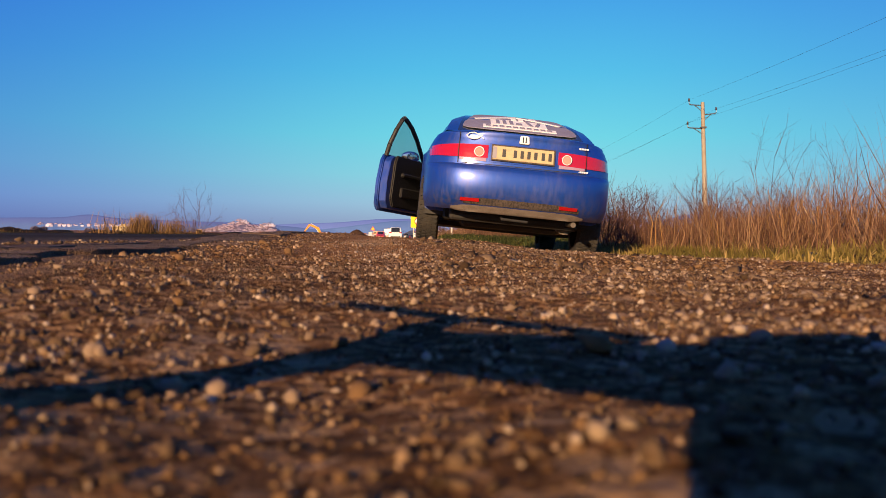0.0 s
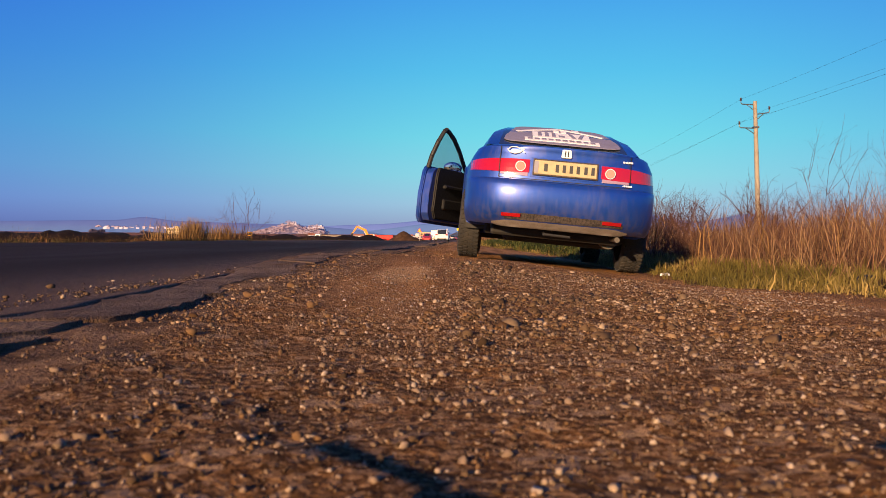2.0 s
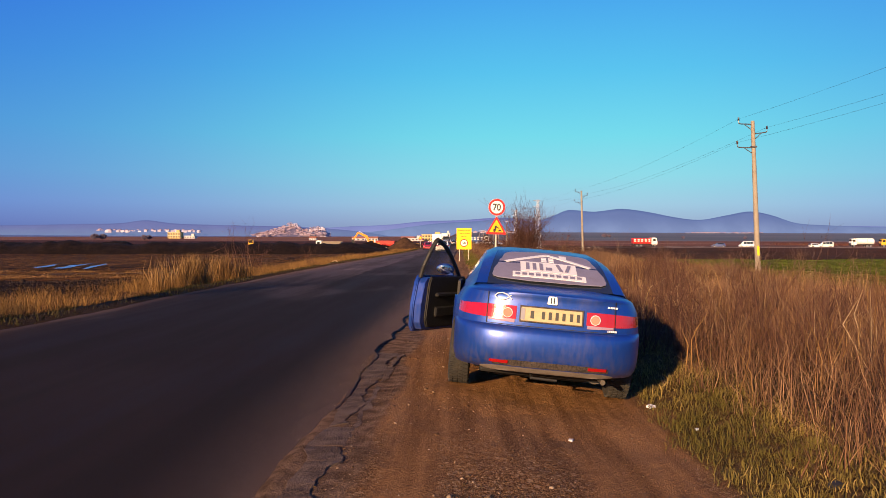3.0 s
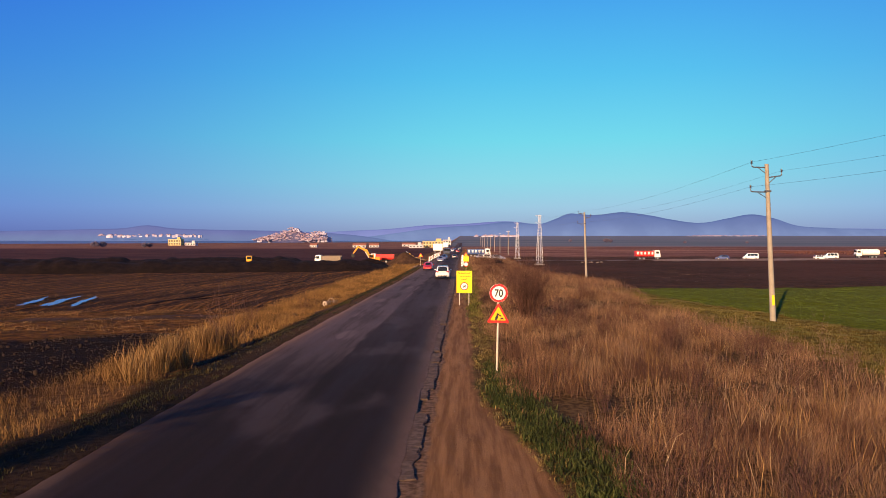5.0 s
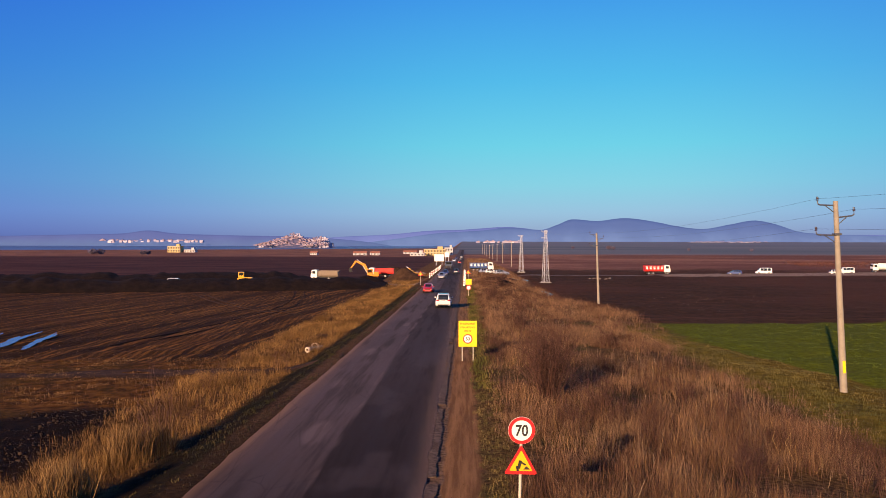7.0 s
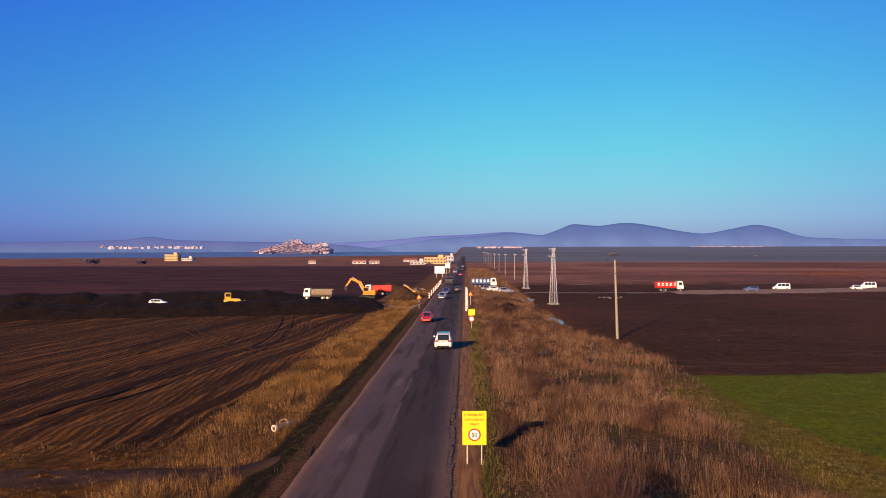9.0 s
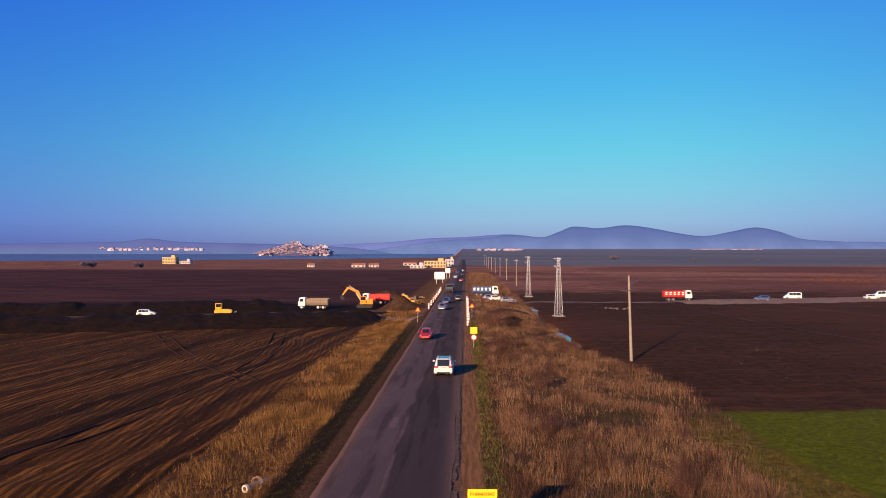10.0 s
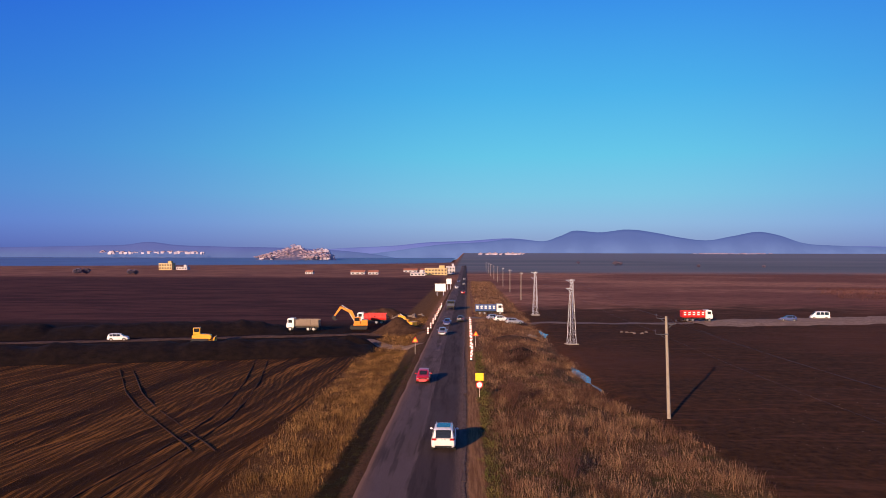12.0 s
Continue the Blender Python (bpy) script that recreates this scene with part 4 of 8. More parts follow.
        for k in range(6):
            box(bm, (w / 7.2, .006, .016), (x - w / 2 + (k + .5) * w / 6, rear_y(P, x, z) - .004, z), (-9, 0, 0), .001)
        part("badge_bars", bm, CHROME, car, "row of small chrome bars")
    # fish outline emblem
    bm = B()
    arc = [(-.075, 0), (-.05, .022), (-.01, .030), (.03, .018), (.075, -.022)]
    for flip in (1, -1):
        for (xa, za), (xb, zb) in zip(arc, arc[1:]):
            ya = rear_y(P, -.42, .955)
            tube(bm, (-.42 + xa, ya - .014 + za * .4 * flip, .955 + za * flip), (-.42 + xb, ya - .014 + zb * .4 * flip, .955 + zb * flip), .005, seg=6)
    part("fish_emblem", bm, WHITE_PRINT, car, "pale fish outline emblem")
    # lower bumper, lip, exhaust
    part("dirt_band", tail_patch(P, -.47, .52, .372, .428, .008, 18, 2, lambda u, a, b: (a, b - .028 * max(0, abs(2 * u - 1) - .75) * 4)), GRIME, car, "strip of streaked grey road dirt", True)
    part("bumper_lip", tail_patch(P, -.575, .575, .308, .362, .014, 22, 3, lambda u, a, b: (a + .018 * max(0, abs(2 * u - 1) - .88) * 8, b - .020 * max(0, abs(2 * u - 1) - .80) * 5)), LIP, car, "dusty grey bumper lip", True)
    bm = B()
    box(bm, (1.15, .30, .10), (0, .52, .31), (14, 0, 0), .03, 2)
    box(bm, (.9, .8, .10), (0, .95, .24), bevel=.03)
    box(bm, (1.26, .90, .36), (0, 1.03, .42), bevel=.02)
    box(bm, (1.26, .90, .36), (0, 3.70, .42), bevel=.02)
    box(bm, (1.64, 1.9, .06), (0, 2.36, .222), bevel=.02)
    part("underbody", bm, TRIM, car, "black underbody")
    bm = B()
    tube(bm, (.50, .13, .282), (.485, .5, .290), .023, seg=16)
    tube(bm, (.485, .5, .285), (.42, 1.3, .28), .09, seg=14)
    part("exhaust_pipe", bm, plain("dull_steel", (.13, .11, .09), .5, .6, dirt=.5, scale=14), car, "metal exhaust pipe")
    bm = B()
    tube(bm, (-.12, .10, .27), (.10, .10, .265), .012, seg=8)
    tube(bm, (-.12, .10, .27), (-.12, .25, .29), .012, seg=8)
    part("tow_eye", bm, TRIM, car)
    # film with a house roof drawing on the rear window
    a, b = Vector((0, .46, 1.045)), Vector((0, 1.34, 1.336))
    up = (b - a).normalized()
    nrm = Vector((0, -up.z, up.y))
    mid = (a + b) / 2

    def on_glass(u, v, off):
        bulge = .012 * (1 - (u / .6) ** 2) + .020 * (1 - (v / .46) ** 2)
        return mid + Vector((u, 0, 0)) + up * v + nrm * (off + bulge - .005)

    def decal(name, polys, mat, off, parent, label=""):
        bm = B()
        for poly in polys:
            n = len(poly)
            top = [bm.verts.new(on_glass(u, v, off)) for u, v in poly]
            low = [bm.verts.new(on_glass(u, v, off - .006)) for u, v in poly]
            bm.faces.new(top)
            for i in range(n):
                bm.faces.new((top[i], low[i], low[(i + 1) % n], top[(i + 1) % n]))
        bmesh.ops.remove_doubles(bm, verts=bm.verts[:], dist=.0004)
        return part(name, bm, mat, parent, label)

    def strips(u0, u1, v0, v1, n=8):
        return [[(u0 + (u1 - u0) * i / n, v0), (u0 + (u1 - u0) * (i + 1) / n, v0), (u0 + (u1 - u0) * (i + 1) / n, v1), (u0 + (u1 - u0) * i / n, v1)] for i in range(n)]
    film_polys = []

    def film_half(v):
        """Half width of the film, with rounded corners and a slightly wavy cut edge."""
        q = min(1.0, abs(v + .01) / .395)
        return (.475 - .085 * v / .4) * (1 - q ** 9) ** .30 + .004 * math.sin(v * 31)
    for j in range(22):
        v0, v1 = -.404 + .788 * j / 22, -.404 + .788 * (j + 1) / 22
        h0, h1 = film_half(v0), film_half(v1)
        for i in range(12):
            f, g = 2 * i / 12 - 1, 2 * (i + 1) / 12 - 1
            if max(h0, h1) > .03:
                film_polys.append([(h0 * f, v0), (h0 * g, v0), (h1 * g, v1), (h1 * f, v1)])
    film = decal("window_film", film_polys, STICKER, .014, car, "grey film with a white house drawing and bars")
    roof = []
    for (ua, va), (ub, vb) in (((-.405, .02), (0, .29)), ((0, .29), (.405, .02))):
        d = Vector((ub - ua, vb - va)).normalized()
        px, py = -d.y * .022, d.x * .022
        for k in range(5):
            f, g = k / 5, (k + 1) / 5
            roof.append([(ua + (ub - ua) * f - px, va + (vb - va) * f - py), (ua + (ub - ua) * g - px, va + (vb - va) * g - py), (ua + (ub - ua) * g + px, va + (vb - va) * g + py), (ua + (ub - ua) * f + px, va + (vb - va) * f + py)])
    roof.append([(.12, .19), (.19, .15), (.19, .30), (.12, .30)])
    decal("roof_drawing", roof, WHITE_PRINT, .019, film)
    decal("small_window_drawing", [[(u, v), (u + .05, v), (u + .05, v + .055), (u, v + .055)] for u in (-.06, .01) for v in (.075, .145)], WHITE_PRINT, .019, film)
    decal("white_panel", strips(-.265, .265, -.205, .045), WHITE_PRINT, .019, film)
    decal("white_panel", strips(-.34, .34, -.335, -.225), WHITE_PRINT, .019, film)
    decal("dark_bars", [[(u, -.165), (u + .032, -.165), (u + .032, .005), (u, .005)] for u in (-.215, -.150, -.085)] + [[(-.025, -.16), (.030, -.16), (.030, -.09), (-.025, -.09)]] + [[(u, -.165), (u + .032, -.165), (u + .032 - k, .005), (u - k, .005)] for u, k in ((.105, .035), (.150, -.035))], STICKER, .024, film)
    decal("dark_bars", [[(-.315 + i * .0635, -.305), (-.272 + i * .0635, -.305), (-.272 + i * .0635, -.255), (-.315 + i * .0635, -.255)] for i in range(10)], STICKER, .024, film)
    # black panel for the shaded doorway, and the open door, hinged at its front edge
    bm = B()
    prism(bm, [(2.05, .34), (3.12, .34), (3.16, .90), (2.08, .93)], .03, pose(-.872, 0, 0, 0, 0, 90))
    part("door_opening", bm, TRIM, car, "black panel standing in for the shaded doorway")
    door = empty("door", pose(-.885, 3.15, 0, 0, 0, -26.5))
    door.parent = car
    M = pose(0, 0, 0, 0, 0, 90)
    bm = B()
    skin = [(-1.10, .36), (-1.05, .29), (-.02, .27), (0, .40), (0, .88), (-.06, .93), (-1.00, .94), (-1.045, .88), (-1.10, .62)]
    prism(bm, skin, .05, pose(-.025, 0, 0, 0, 0, 90))
    bmesh.ops.bevel(bm, geom=bm.edges[:], offset=.010, segments=2, affect="EDGES")
    part("door_skin", bm, BLUE, door, "metallic blue door skin", True)
    bm = B()
    inner = [(-1.075, .40), (-1.02, .32), (-.05, .30), (-.03, .42), (-.03, .86), (-.08, .91), (-.98, .92), (-1.03, .86), (-1.08, .62)]
    prism(bm, inner, .09, pose(.044, 0, 0, 0, 0, 90))
    bmesh.ops.bevel(bm, geom=bm.edges[:], offset=.008, segments=1, affect="EDGES")
    part("door_jamb", bm, BLUE, door, "metallic blue door edge")
    bm = B()
    trim = [(-1.0, .44), (-.95, .345), (-.10, .325), (-.07, .46), (-.07, .86), (-.12, .93), (-.93, .93), (-.97, .85)]
    prism(bm, trim, .04, pose(.10, 0, 0, 0, 0, 90))
    bmesh.ops.bevel(bm, geom=bm.edges[:], offset=.012, segments=2, affect="EDGES")
    box(bm, (.05, .55, .05), (.13, -.55, .72), bevel=.015)
    box(bm, (.04, .60, .12), (.125, -.52, .52), bevel=.015)
    part("door_trim", bm, plain("door_card_black", (.006, .006, .007), .7, dirt=.05), door, "black inner door trim")
    frame_pts = [(-1.02, .92), (-1.025, 1.05), (-.985, 1.22), (-.93, 1.34), (-.90, 1.365), (-.82, 1.345), (-.66, 1.285), (-.46, 1.175), (-.25, 1.035), (-.08, .92)]
    bm = B()
    for (ya, za), (yb_, zb_) in zip(frame_pts, frame_pts[1:]):
        lean = lambda z: .015 + .27 * (z - .93)
        tube(bm, (lean(za), ya, za), (lean(zb_), yb_, zb_), .026, seg=8)
    part("window_frame", bm, TRIM, door, "black window frame")
    bm = B()
    vs = [bm.verts.new((.015 + .27 * (z - .93), y, z)) for y, z in frame_pts]
    bm.faces.new(vs)
    r = bmesh.ops.extrude_face_region(bm, geom=bm.faces[:])
    bmesh.ops.translate(bm, vec=(-.004, 0, 0), verts=[v for v in r["geom"] if isinstance(v, bmesh.types.BMVert)])
    pane = part("door_window", bm, GLASS_CLEAR, door, "clear door window")
    pane.visible_shadow = False
    bm = B()
    bmesh.ops.create_uvsphere(bm, u_segments=18, v_segments=10, radius=1, matrix=pose(-.12, -.22, 1.0, 2, 0, 22) @ Matrix.Diagonal((.115, .05, .072, 1)))
    box(bm, (.08, .04, .03), (-.04, -.21, .945))
    mir = part("wing_mirror", bm, BLUE, door, "blue wing mirror", True)
    bm = B()
    bmesh.ops.create_uvsphere(bm, u_segments=18, v_segments=8, radius=1, matrix=pose(-.104, -.262, 1.002, 2, 0, 22) @ Matrix.Diagonal((.104, .012, .062, 1)))
    part("mirror_glass", bm, plain("mirror_silver", (.85, .87, .88), .04, 1.0, dirt=.05), mir)
    # seats and wheel seen through the glass
    for sx in (-.37, .37):
        bm = B()
        box(bm, (.48, .14, .62), (sx, 2.35, .92), (12, 0, 0), .05, 2)
        box(bm, (.26, .09, .17), (sx, 2.27, 1.27), (12, 0, 0), .04, 2)
        part("seat", bm, TRIM, car, "dark cloth seat")
    bm = B()
    box(bm, (1.2, .14, .5), (0, 1.42, .86), (14, 0, 0), .05, 2)
    part("rear_bench", bm, TRIM, car)
    # front end
    bm = B()
    box(bm, (.9, .05, .12), (0, 4.60, .52), bevel=.015)
    part("grille", bm, TRIM, car)
    for sx in (-1, 1):
        bm = B()
        bmesh.ops.create_uvsphere(bm, u_segments=14, v_segments=8, radius=1, matrix=pose(sx * .62, 4.40, .66) @ Matrix.Diagonal((.18, .12, .075, 1)))
        part("headlight", bm, CLEAR_LENS, car)
    bm = B()
    bmesh.ops.create_uvsphere(bm, u_segments=14, v_segments=8, radius=1, matrix=pose(.93, 3.0, .97) @ Matrix.Diagonal((.08, .05, .06, 1)))
    part("wing_mirror", bm, BLUE, car, "", True)
    return car


blue_sedan()


# ---------------------------------------------------------------- power line
def insulator(parent, p, name="insulator"):
    bm = B()
    x, y, z = p
    tube(bm, (x, y, z - .12), (x, y, z + .04), .018, seg=8)
    for k in range(3):
        tube(bm, (x, y, z + .02 + k * .06), (x, y, z + .07 + k * .06), .075 - k * .012, .045, seg=12)
    return part(name, bm, CERAMIC, parent, "brown ceramic insulator", True)


ARMS = [(-.80, 8.55), (.80, 8.0), (-.92, 7.2)]       # reach and height of the three arms


def power_pole():
    pole = empty("power_pole")
    bm = B()
    tube(bm, (0, 0, -.6), (0, 0, 8.63), .165, .105, 14)
    bmesh.ops.bevel(bm, geom=[e for e in bm.edges if abs(e.verts[0].co.z - e.verts[1].co.z) < .01], offset=.012, segments=1, affect="EDGES")
    part("shaft", bm, CONCRETE, pole, "", True)
    for reach, z in ARMS:
        bm = B()
        tube(bm, (0, 0, z - .12), (reach * .9, 0, z - .06), .032, seg=8)
        tube(bm, (reach * .9, 0, z - .06), (reach, 0, z), .032, seg=8)
        tube(bm, (0, 0, z - .50), (reach * .62, 0, z - .08), .022, seg=8)
        arm = part("crossarm", bm, DARK_STEEL, pole, "dark steel crossarm")
        insulator(arm, (reach, 0, z + .12))
    bm = B()
    box(bm, (.30, .30, .10), (0, 0, 7.13), bevel=.01)
    part("clamp", bm, DARK_STEEL, pole)
    return tagged(pole, "tall pale concrete power pole with three short arms", "power pole", "line of power poles")


POLES = [(17.6, -13.0, 0.0, 0.0), (17.23, 39.55, -2.6, -0.6), (16.44, 92.6, -2.2, 2.0)]
pole_a = power_pole()
pole_poses = []
for i, (x, y, lean, back) in enumerate(POLES):
    m = pose(x, y, float(land(x, y)), back, lean, 0)
    pole_poses.append(m)
    if i:
        made = copy_thing(pole_a, m)
    if i == 1:
        bm = B()
        box(bm, (.13, .012, .55), (0, -.160, 1.15), bevel=.004)
        part("yellow_mark", bm, SIGN_YELLOW, made, "faded yellow painted mark")
pole_a.matrix_world = pole_poses[0]


def plain_pole():
    pole = empty("wooden_pole")
    bm = B()
    tube(bm, (0, 0, -.5), (0, 0, 9.0), .16, .10, 10)
    part("shaft", bm, CONCRETE, pole)
    bm = B()
    box(bm, (1.3, .08, .10), (0, 0, 8.6))
    part("crossarm", bm, GALV, pole)
    return tagged(pole, "slim pale power pole standing far along the road", "power pole", "line of power poles")


far_a = plain_pole()
far_a.matrix_world = pose(16.9, 257, float(land(16.9, 257)))
for y in (314, 368, 424, 480, 538, 598, 660):
    copy_thing(far_a, pose(16.9, y, float(land(16.9, y))))


def pylon():
    """A slender four-legged lattice mast."""
    mast = empty("lattice_pylon")
    H, b, t = 10.2, .56, .15
    half = lambda z: b + (t - b) * z / H
    for sx in (-1, 1):
        for sy in (-1, 1):
            bm = B()
            tube(bm, (sx * b, sy * b, -.3), (sx * t, sy * t, H), .032, .026, 6)
            part("leg", bm, GALV, mast)
    n = 9
    zs = [H * (1 - (1 - k / n) ** 1.15) for k in range(n + 1)]
    for f in range(4):
        bm = B()
        for k in range(n):
            for a, c in ((-1, 1), (1, -1)):
                pts = []
                for s_, z in ((a, zs[k]), (c, zs[k + 1])):
                    h = half(z)
                    pts.append({0: (s_ * h, -h, z), 1: (h, s_ * h, z), 2: (-s_ * h, h, z), 3: (-h, -s_ * h, z)}[f])
                tube(bm, pts[0], pts[1], .014, seg=5)
        part("bracing", bm, GALV, mast)
    for side, z in ((-1, H - .2), (.55, H - .2), (-1, H - 1.5)):
        bm = B()
        tube(bm, (0, 0, z), (side * 1.0, 0, z + .05), .05, seg=6)
        tube(bm, (0, 0, z - .5), (side * .9, 0, z), .03, seg=6)
        part("crossarm", bm, GALV, mast)
    bm = B()
    box(bm, (1.7, 1.7, .35), (0, 0, .0), bevel=.03)
    part("footing", bm, CONCRETE, mast, "concrete footing")
    return tagged(mast, "slender whitish steel lattice pylon on a concrete footing", "pylon", "lattice pylons")


pyl = pylon()
pyl.matrix_world = pose(15.75, 142.0, float(land(15.75, 142)), 0, 0, 20)
copy_thing(pyl, pose(15.55, 197.0, float(land(15.55, 197)), 0, 0, 12))


def wire(a, b, sag, k):
    n = 24
    pts = [a.lerp(b, i / n) - Vector((0, 0, sag * 4 * (i / n) * (1 - i / n))) for i in range(n + 1)]
    bm = B()
    for p, q in zip(pts, pts[1:]):
        tube(bm, p, q, .0045, seg=4, caps=False)
    return tagged(part("power_line", bm, WIRE), "thin dark power line hanging between poles", "wire", "power lines")


tops = [[m @ Vector((r, 0, z + .22)) for r, z in ARMS] for m in pole_poses]
for p, q in zip(tops, tops[1:]):
    for k in range(3):
        wire(p[k], q[k], .55, k)
for k, (r, z) in enumerate(ARMS):
    wire(tops[-1][k], Vector((15.75 + (-.95, .55, -.95)[k], 142, float(land(15.75, 142)) + (10.05, 10.05, 8.7)[k])), .5, k)
    wire(Vector((15.75 + (-.95, .55, -.95)[k], 142, float(land(15.75, 142)) + (10.05, 10.05, 8.7)[k])), Vector((15.55 + (-.95, .55, -.95)[k], 197, float(land(15.55, 197)) + (10.05, 10.05, 8.7)[k])), .5, k)


# ---------------------------------------------------------------- road signs
def disc(bm, r, y0, y1, seg=40, at=(0, 0)):
    tube(bm, (at[0], y0, at[1]), (at[0], y1, at[1]), r, seg=seg)
    return bm


def ring(bm, r0, r1, y0, y1, seg=40, at=(0, 0)):
    vs = []
    for k in range(seg):
        a = 2 * math.pi * k / seg
        c, s_ = math.cos(a), math.sin(a)
        vs.append([bm.verts.new((at[0] + c * r, y, at[1] + s_ * r)) for r, y in ((r0, y0), (r1, y0), (r1, y1), (r0, y1))])
    for k in range(seg):
        p, q = vs[k], vs[(k + 1) % seg]
        for j in range(4):
            bm.faces.new((p[j], p[(j + 1) % 4], q[(j + 1) % 4], q[j]))
    return bm


FACE = pose(0, 0, 0, 90, 0, 0)


def rounded_tri(w, h, r, z0):
    pts = []
    corners = [(-w / 2, z0), (w / 2, z0), (0, z0 + h)]
    for i, (cx, cz) in enumerate(corners):
        p, q = Vector(corners[i - 1]), Vector(corners[(i + 1) % 3])
        c = Vector((cx, cz))
        a, b = c + (p - c).normalized() * r, c + (q - c).normalized() * r
        for k in range(5):
            u = k / 4
            pts.append(tuple((1 - u) ** 2 * a + 2 * u * (1 - u) * c + u * u * b))
    return pts


def limit_and_works_sign():
    x, y = 1.22, 21.9
    g = float(land(x, y))
    sign = empty("road_sign", pose(x, y, g, 0, 1.2, 3))
    bm = B()
    tube(bm, (0, .05, -.4), (0, .05, 2.66), .03, seg=12)
    part("post", bm, POST, sign, "pale steel post")
    z = 2.40
    bm = B()
    disc(bm, .275, -.004, .012)
    plate = part("round_plate", bm, SIGN_WHITE, sign, "round white plate with red ring")
    plate.location = (0, 0, z)
    bm = B()
    ring(bm, .205, .272, -.0085, -.0045)
    part("red_ring", bm, SIGN_RED, plate)
    text_mesh("number", "70", .285, SIGN_BLACK, plate, pose(0, -.007, -.012, 90, 0, 0) @ Matrix.Diagonal((.92, 1.1, 1, 1)), bold=.007)
    bm = B()
    prism(bm, rounded_tri(.68, .60, .06, 0), .012)
    tri = part("triangle_plate", bm, SIGN_RED, sign, "red bordered amber triangle")
    tri.location = (0, 0, 1.515)
    bm = B()
    prism(bm, rounded_tri(.48, .42, .04, .07), .008)
    face = part("triangle_face", bm, SIGN_ORANGE, tri)
    face.location = (0, -.008, 0)
    # plain dark shapes in place of the pictogram
    bm = B()
    box(bm, (.06, .004, .17), (-.03, -.014, .20), (0, 12, 0), .01)
    box(bm, (.15, .004, .035), (.03, -.014, .23), (0, 32, 0), .008)
    box(bm, (.05, .004, .10), (-.07, -.014, .12), (0, -8, 0), .008)
    prism(bm, [(.04, .10), (.19, .10), (.115, .17)], .004, Matrix.Translation((0, -.014, 0)))
    part("dark_shapes", bm, SIGN_BLACK, tri)
    for zz in (1.69, 2.00, 2.30, 2.52):
        bm = B()
        box(bm, (.09, .05, .03), (0, .035, zz), bevel=.004)
        part("bracket", bm, GALV, sign)
    return tagged(sign, "round speed limit sign above a roadworks triangle on one post", "road sign")


limit_and_works_sign()


def works_board():
    x, y = .283, 45.72
    g = float(land(x, y))
    board = empty("warning_board", pose(x, y, g, 0, 0, 1.5))
    top = 2.07 + float(fall(y)) - g
    bm = B()
    box(bm, (1.0, .018, 1.42), (0, 0, top - .71), bevel=.006)
    panel = part("panel", bm, SIGN_YELLOW, board, "bright yellow panel with lettering")
    for sx in (-.30, .30):
        bm = B()
        box(bm, (.05, .04, top + .3), (sx, .035, (top - .3) / 2 - .03), bevel=.006)
        part("leg", bm, POST, board)
    for txt, z, sz in (("\u0412\u041d\u0418\u041c\u0410\u041d\u0418\u0415", top - .17, .145), ("\u0421\u0422\u0420\u041e\u0418\u0422\u0415\u041b\u0415\u041d", top - .37, .120), ("\u041e\u0411\u0415\u041a\u0422", top - .56, .120)):
        text_mesh("lettering", txt, sz, plain("sign_brown", (.22, .07, .0), .5), panel, pose(0, -.012, z, 90, 0, 0), bold=.003)
    bm = B()
    disc(bm, .26, -.018, -.009, at=(0, top - .99))
    d = part("limit_disc", bm, SIGN_WHITE, panel, "white disc with red ring")
    bm = B()
    ring(bm, .205, .262, -.022, -.0185, at=(0, top - .99))
    part("red_ring", bm, SIGN_RED, panel)
    text_mesh("number", "50", .24, SIGN_BLACK, panel, pose(0, -.0215, top - 1.0, 90, 0, 0), bold=.006)
    return tagged(board, "yellow roadworks warning board on two legs by the verge", "sign board")


works_board()


def small_works_sign(x, y, kind, label):
    g = float(land(x, y))
    sign = empty("roadside_sign", pose(x, y, g))
    bm = B()
    tube(bm, (0, .04, -.3), (0, .04, 2.25), .03, seg=8)
    part("post", bm, POST, sign)
    if kind == "board":
        bm = B()
        box(bm, (.78, .02, .72), (0, 0, 1.98), bevel=.005)
        part("panel", bm, SIGN_YELLOW, sign)
        bm = B()
        disc(bm, .33, -.01, .012, 24, (0, 1.22))
        pl = part("round_plate", bm, SIGN_WHITE, sign)
        bm = B()
        ring(bm, .25, .335, -.016, -.011, 24, (0, 1.22))
        part("red_ring", bm, SIGN_RED, pl)
    else:
        bm = B()
        prism(bm, rounded_tri(.9, .78, .07, 1.6), .02)
        pl = part("triangle_plate", bm, SIGN_RED, sign)
        bm = B()
        prism(bm, rounded_tri(.62, .52, .05, 1.69), .012, Matrix.Translation((0, -.012, 0)))
        part("triangle_face", bm, SIGN_ORANGE, pl)
    return tagged(sign, label, "road sign")


small_works_sign(.62, 98.9, "board", "small yellow board above a round sign on a post")
small_works_sign(.75, 136, "tri", "amber roadworks triangle on a thin post")
small_works_sign(-7.6, 128, "tri", "amber triangle on a post across the road")


def delineator():
    d = empty("delineator_post")
    bm = B()
    box(bm, (.26, .06, 1.05), (0, 0, .62), bevel=.02)
    part("blade", bm, SIGN_WHITE, d)
    for z in (.45, .85):
        bm = B()
        box(bm, (.265, .066, .15), (0, 0, z), (0, 0, 0), .01)
        part("red_stripe", bm, SIGN_RED, d)
    bm = B()
    box(bm, (.42, .30, .11), (0, 0, .055), bevel=.02)
    part("foot", bm, TRIM, d)
    return tagged(d, "white and red striped delineator post on a rubber foot", "road delineator", "delineators at the roadworks")


dl = delineator()
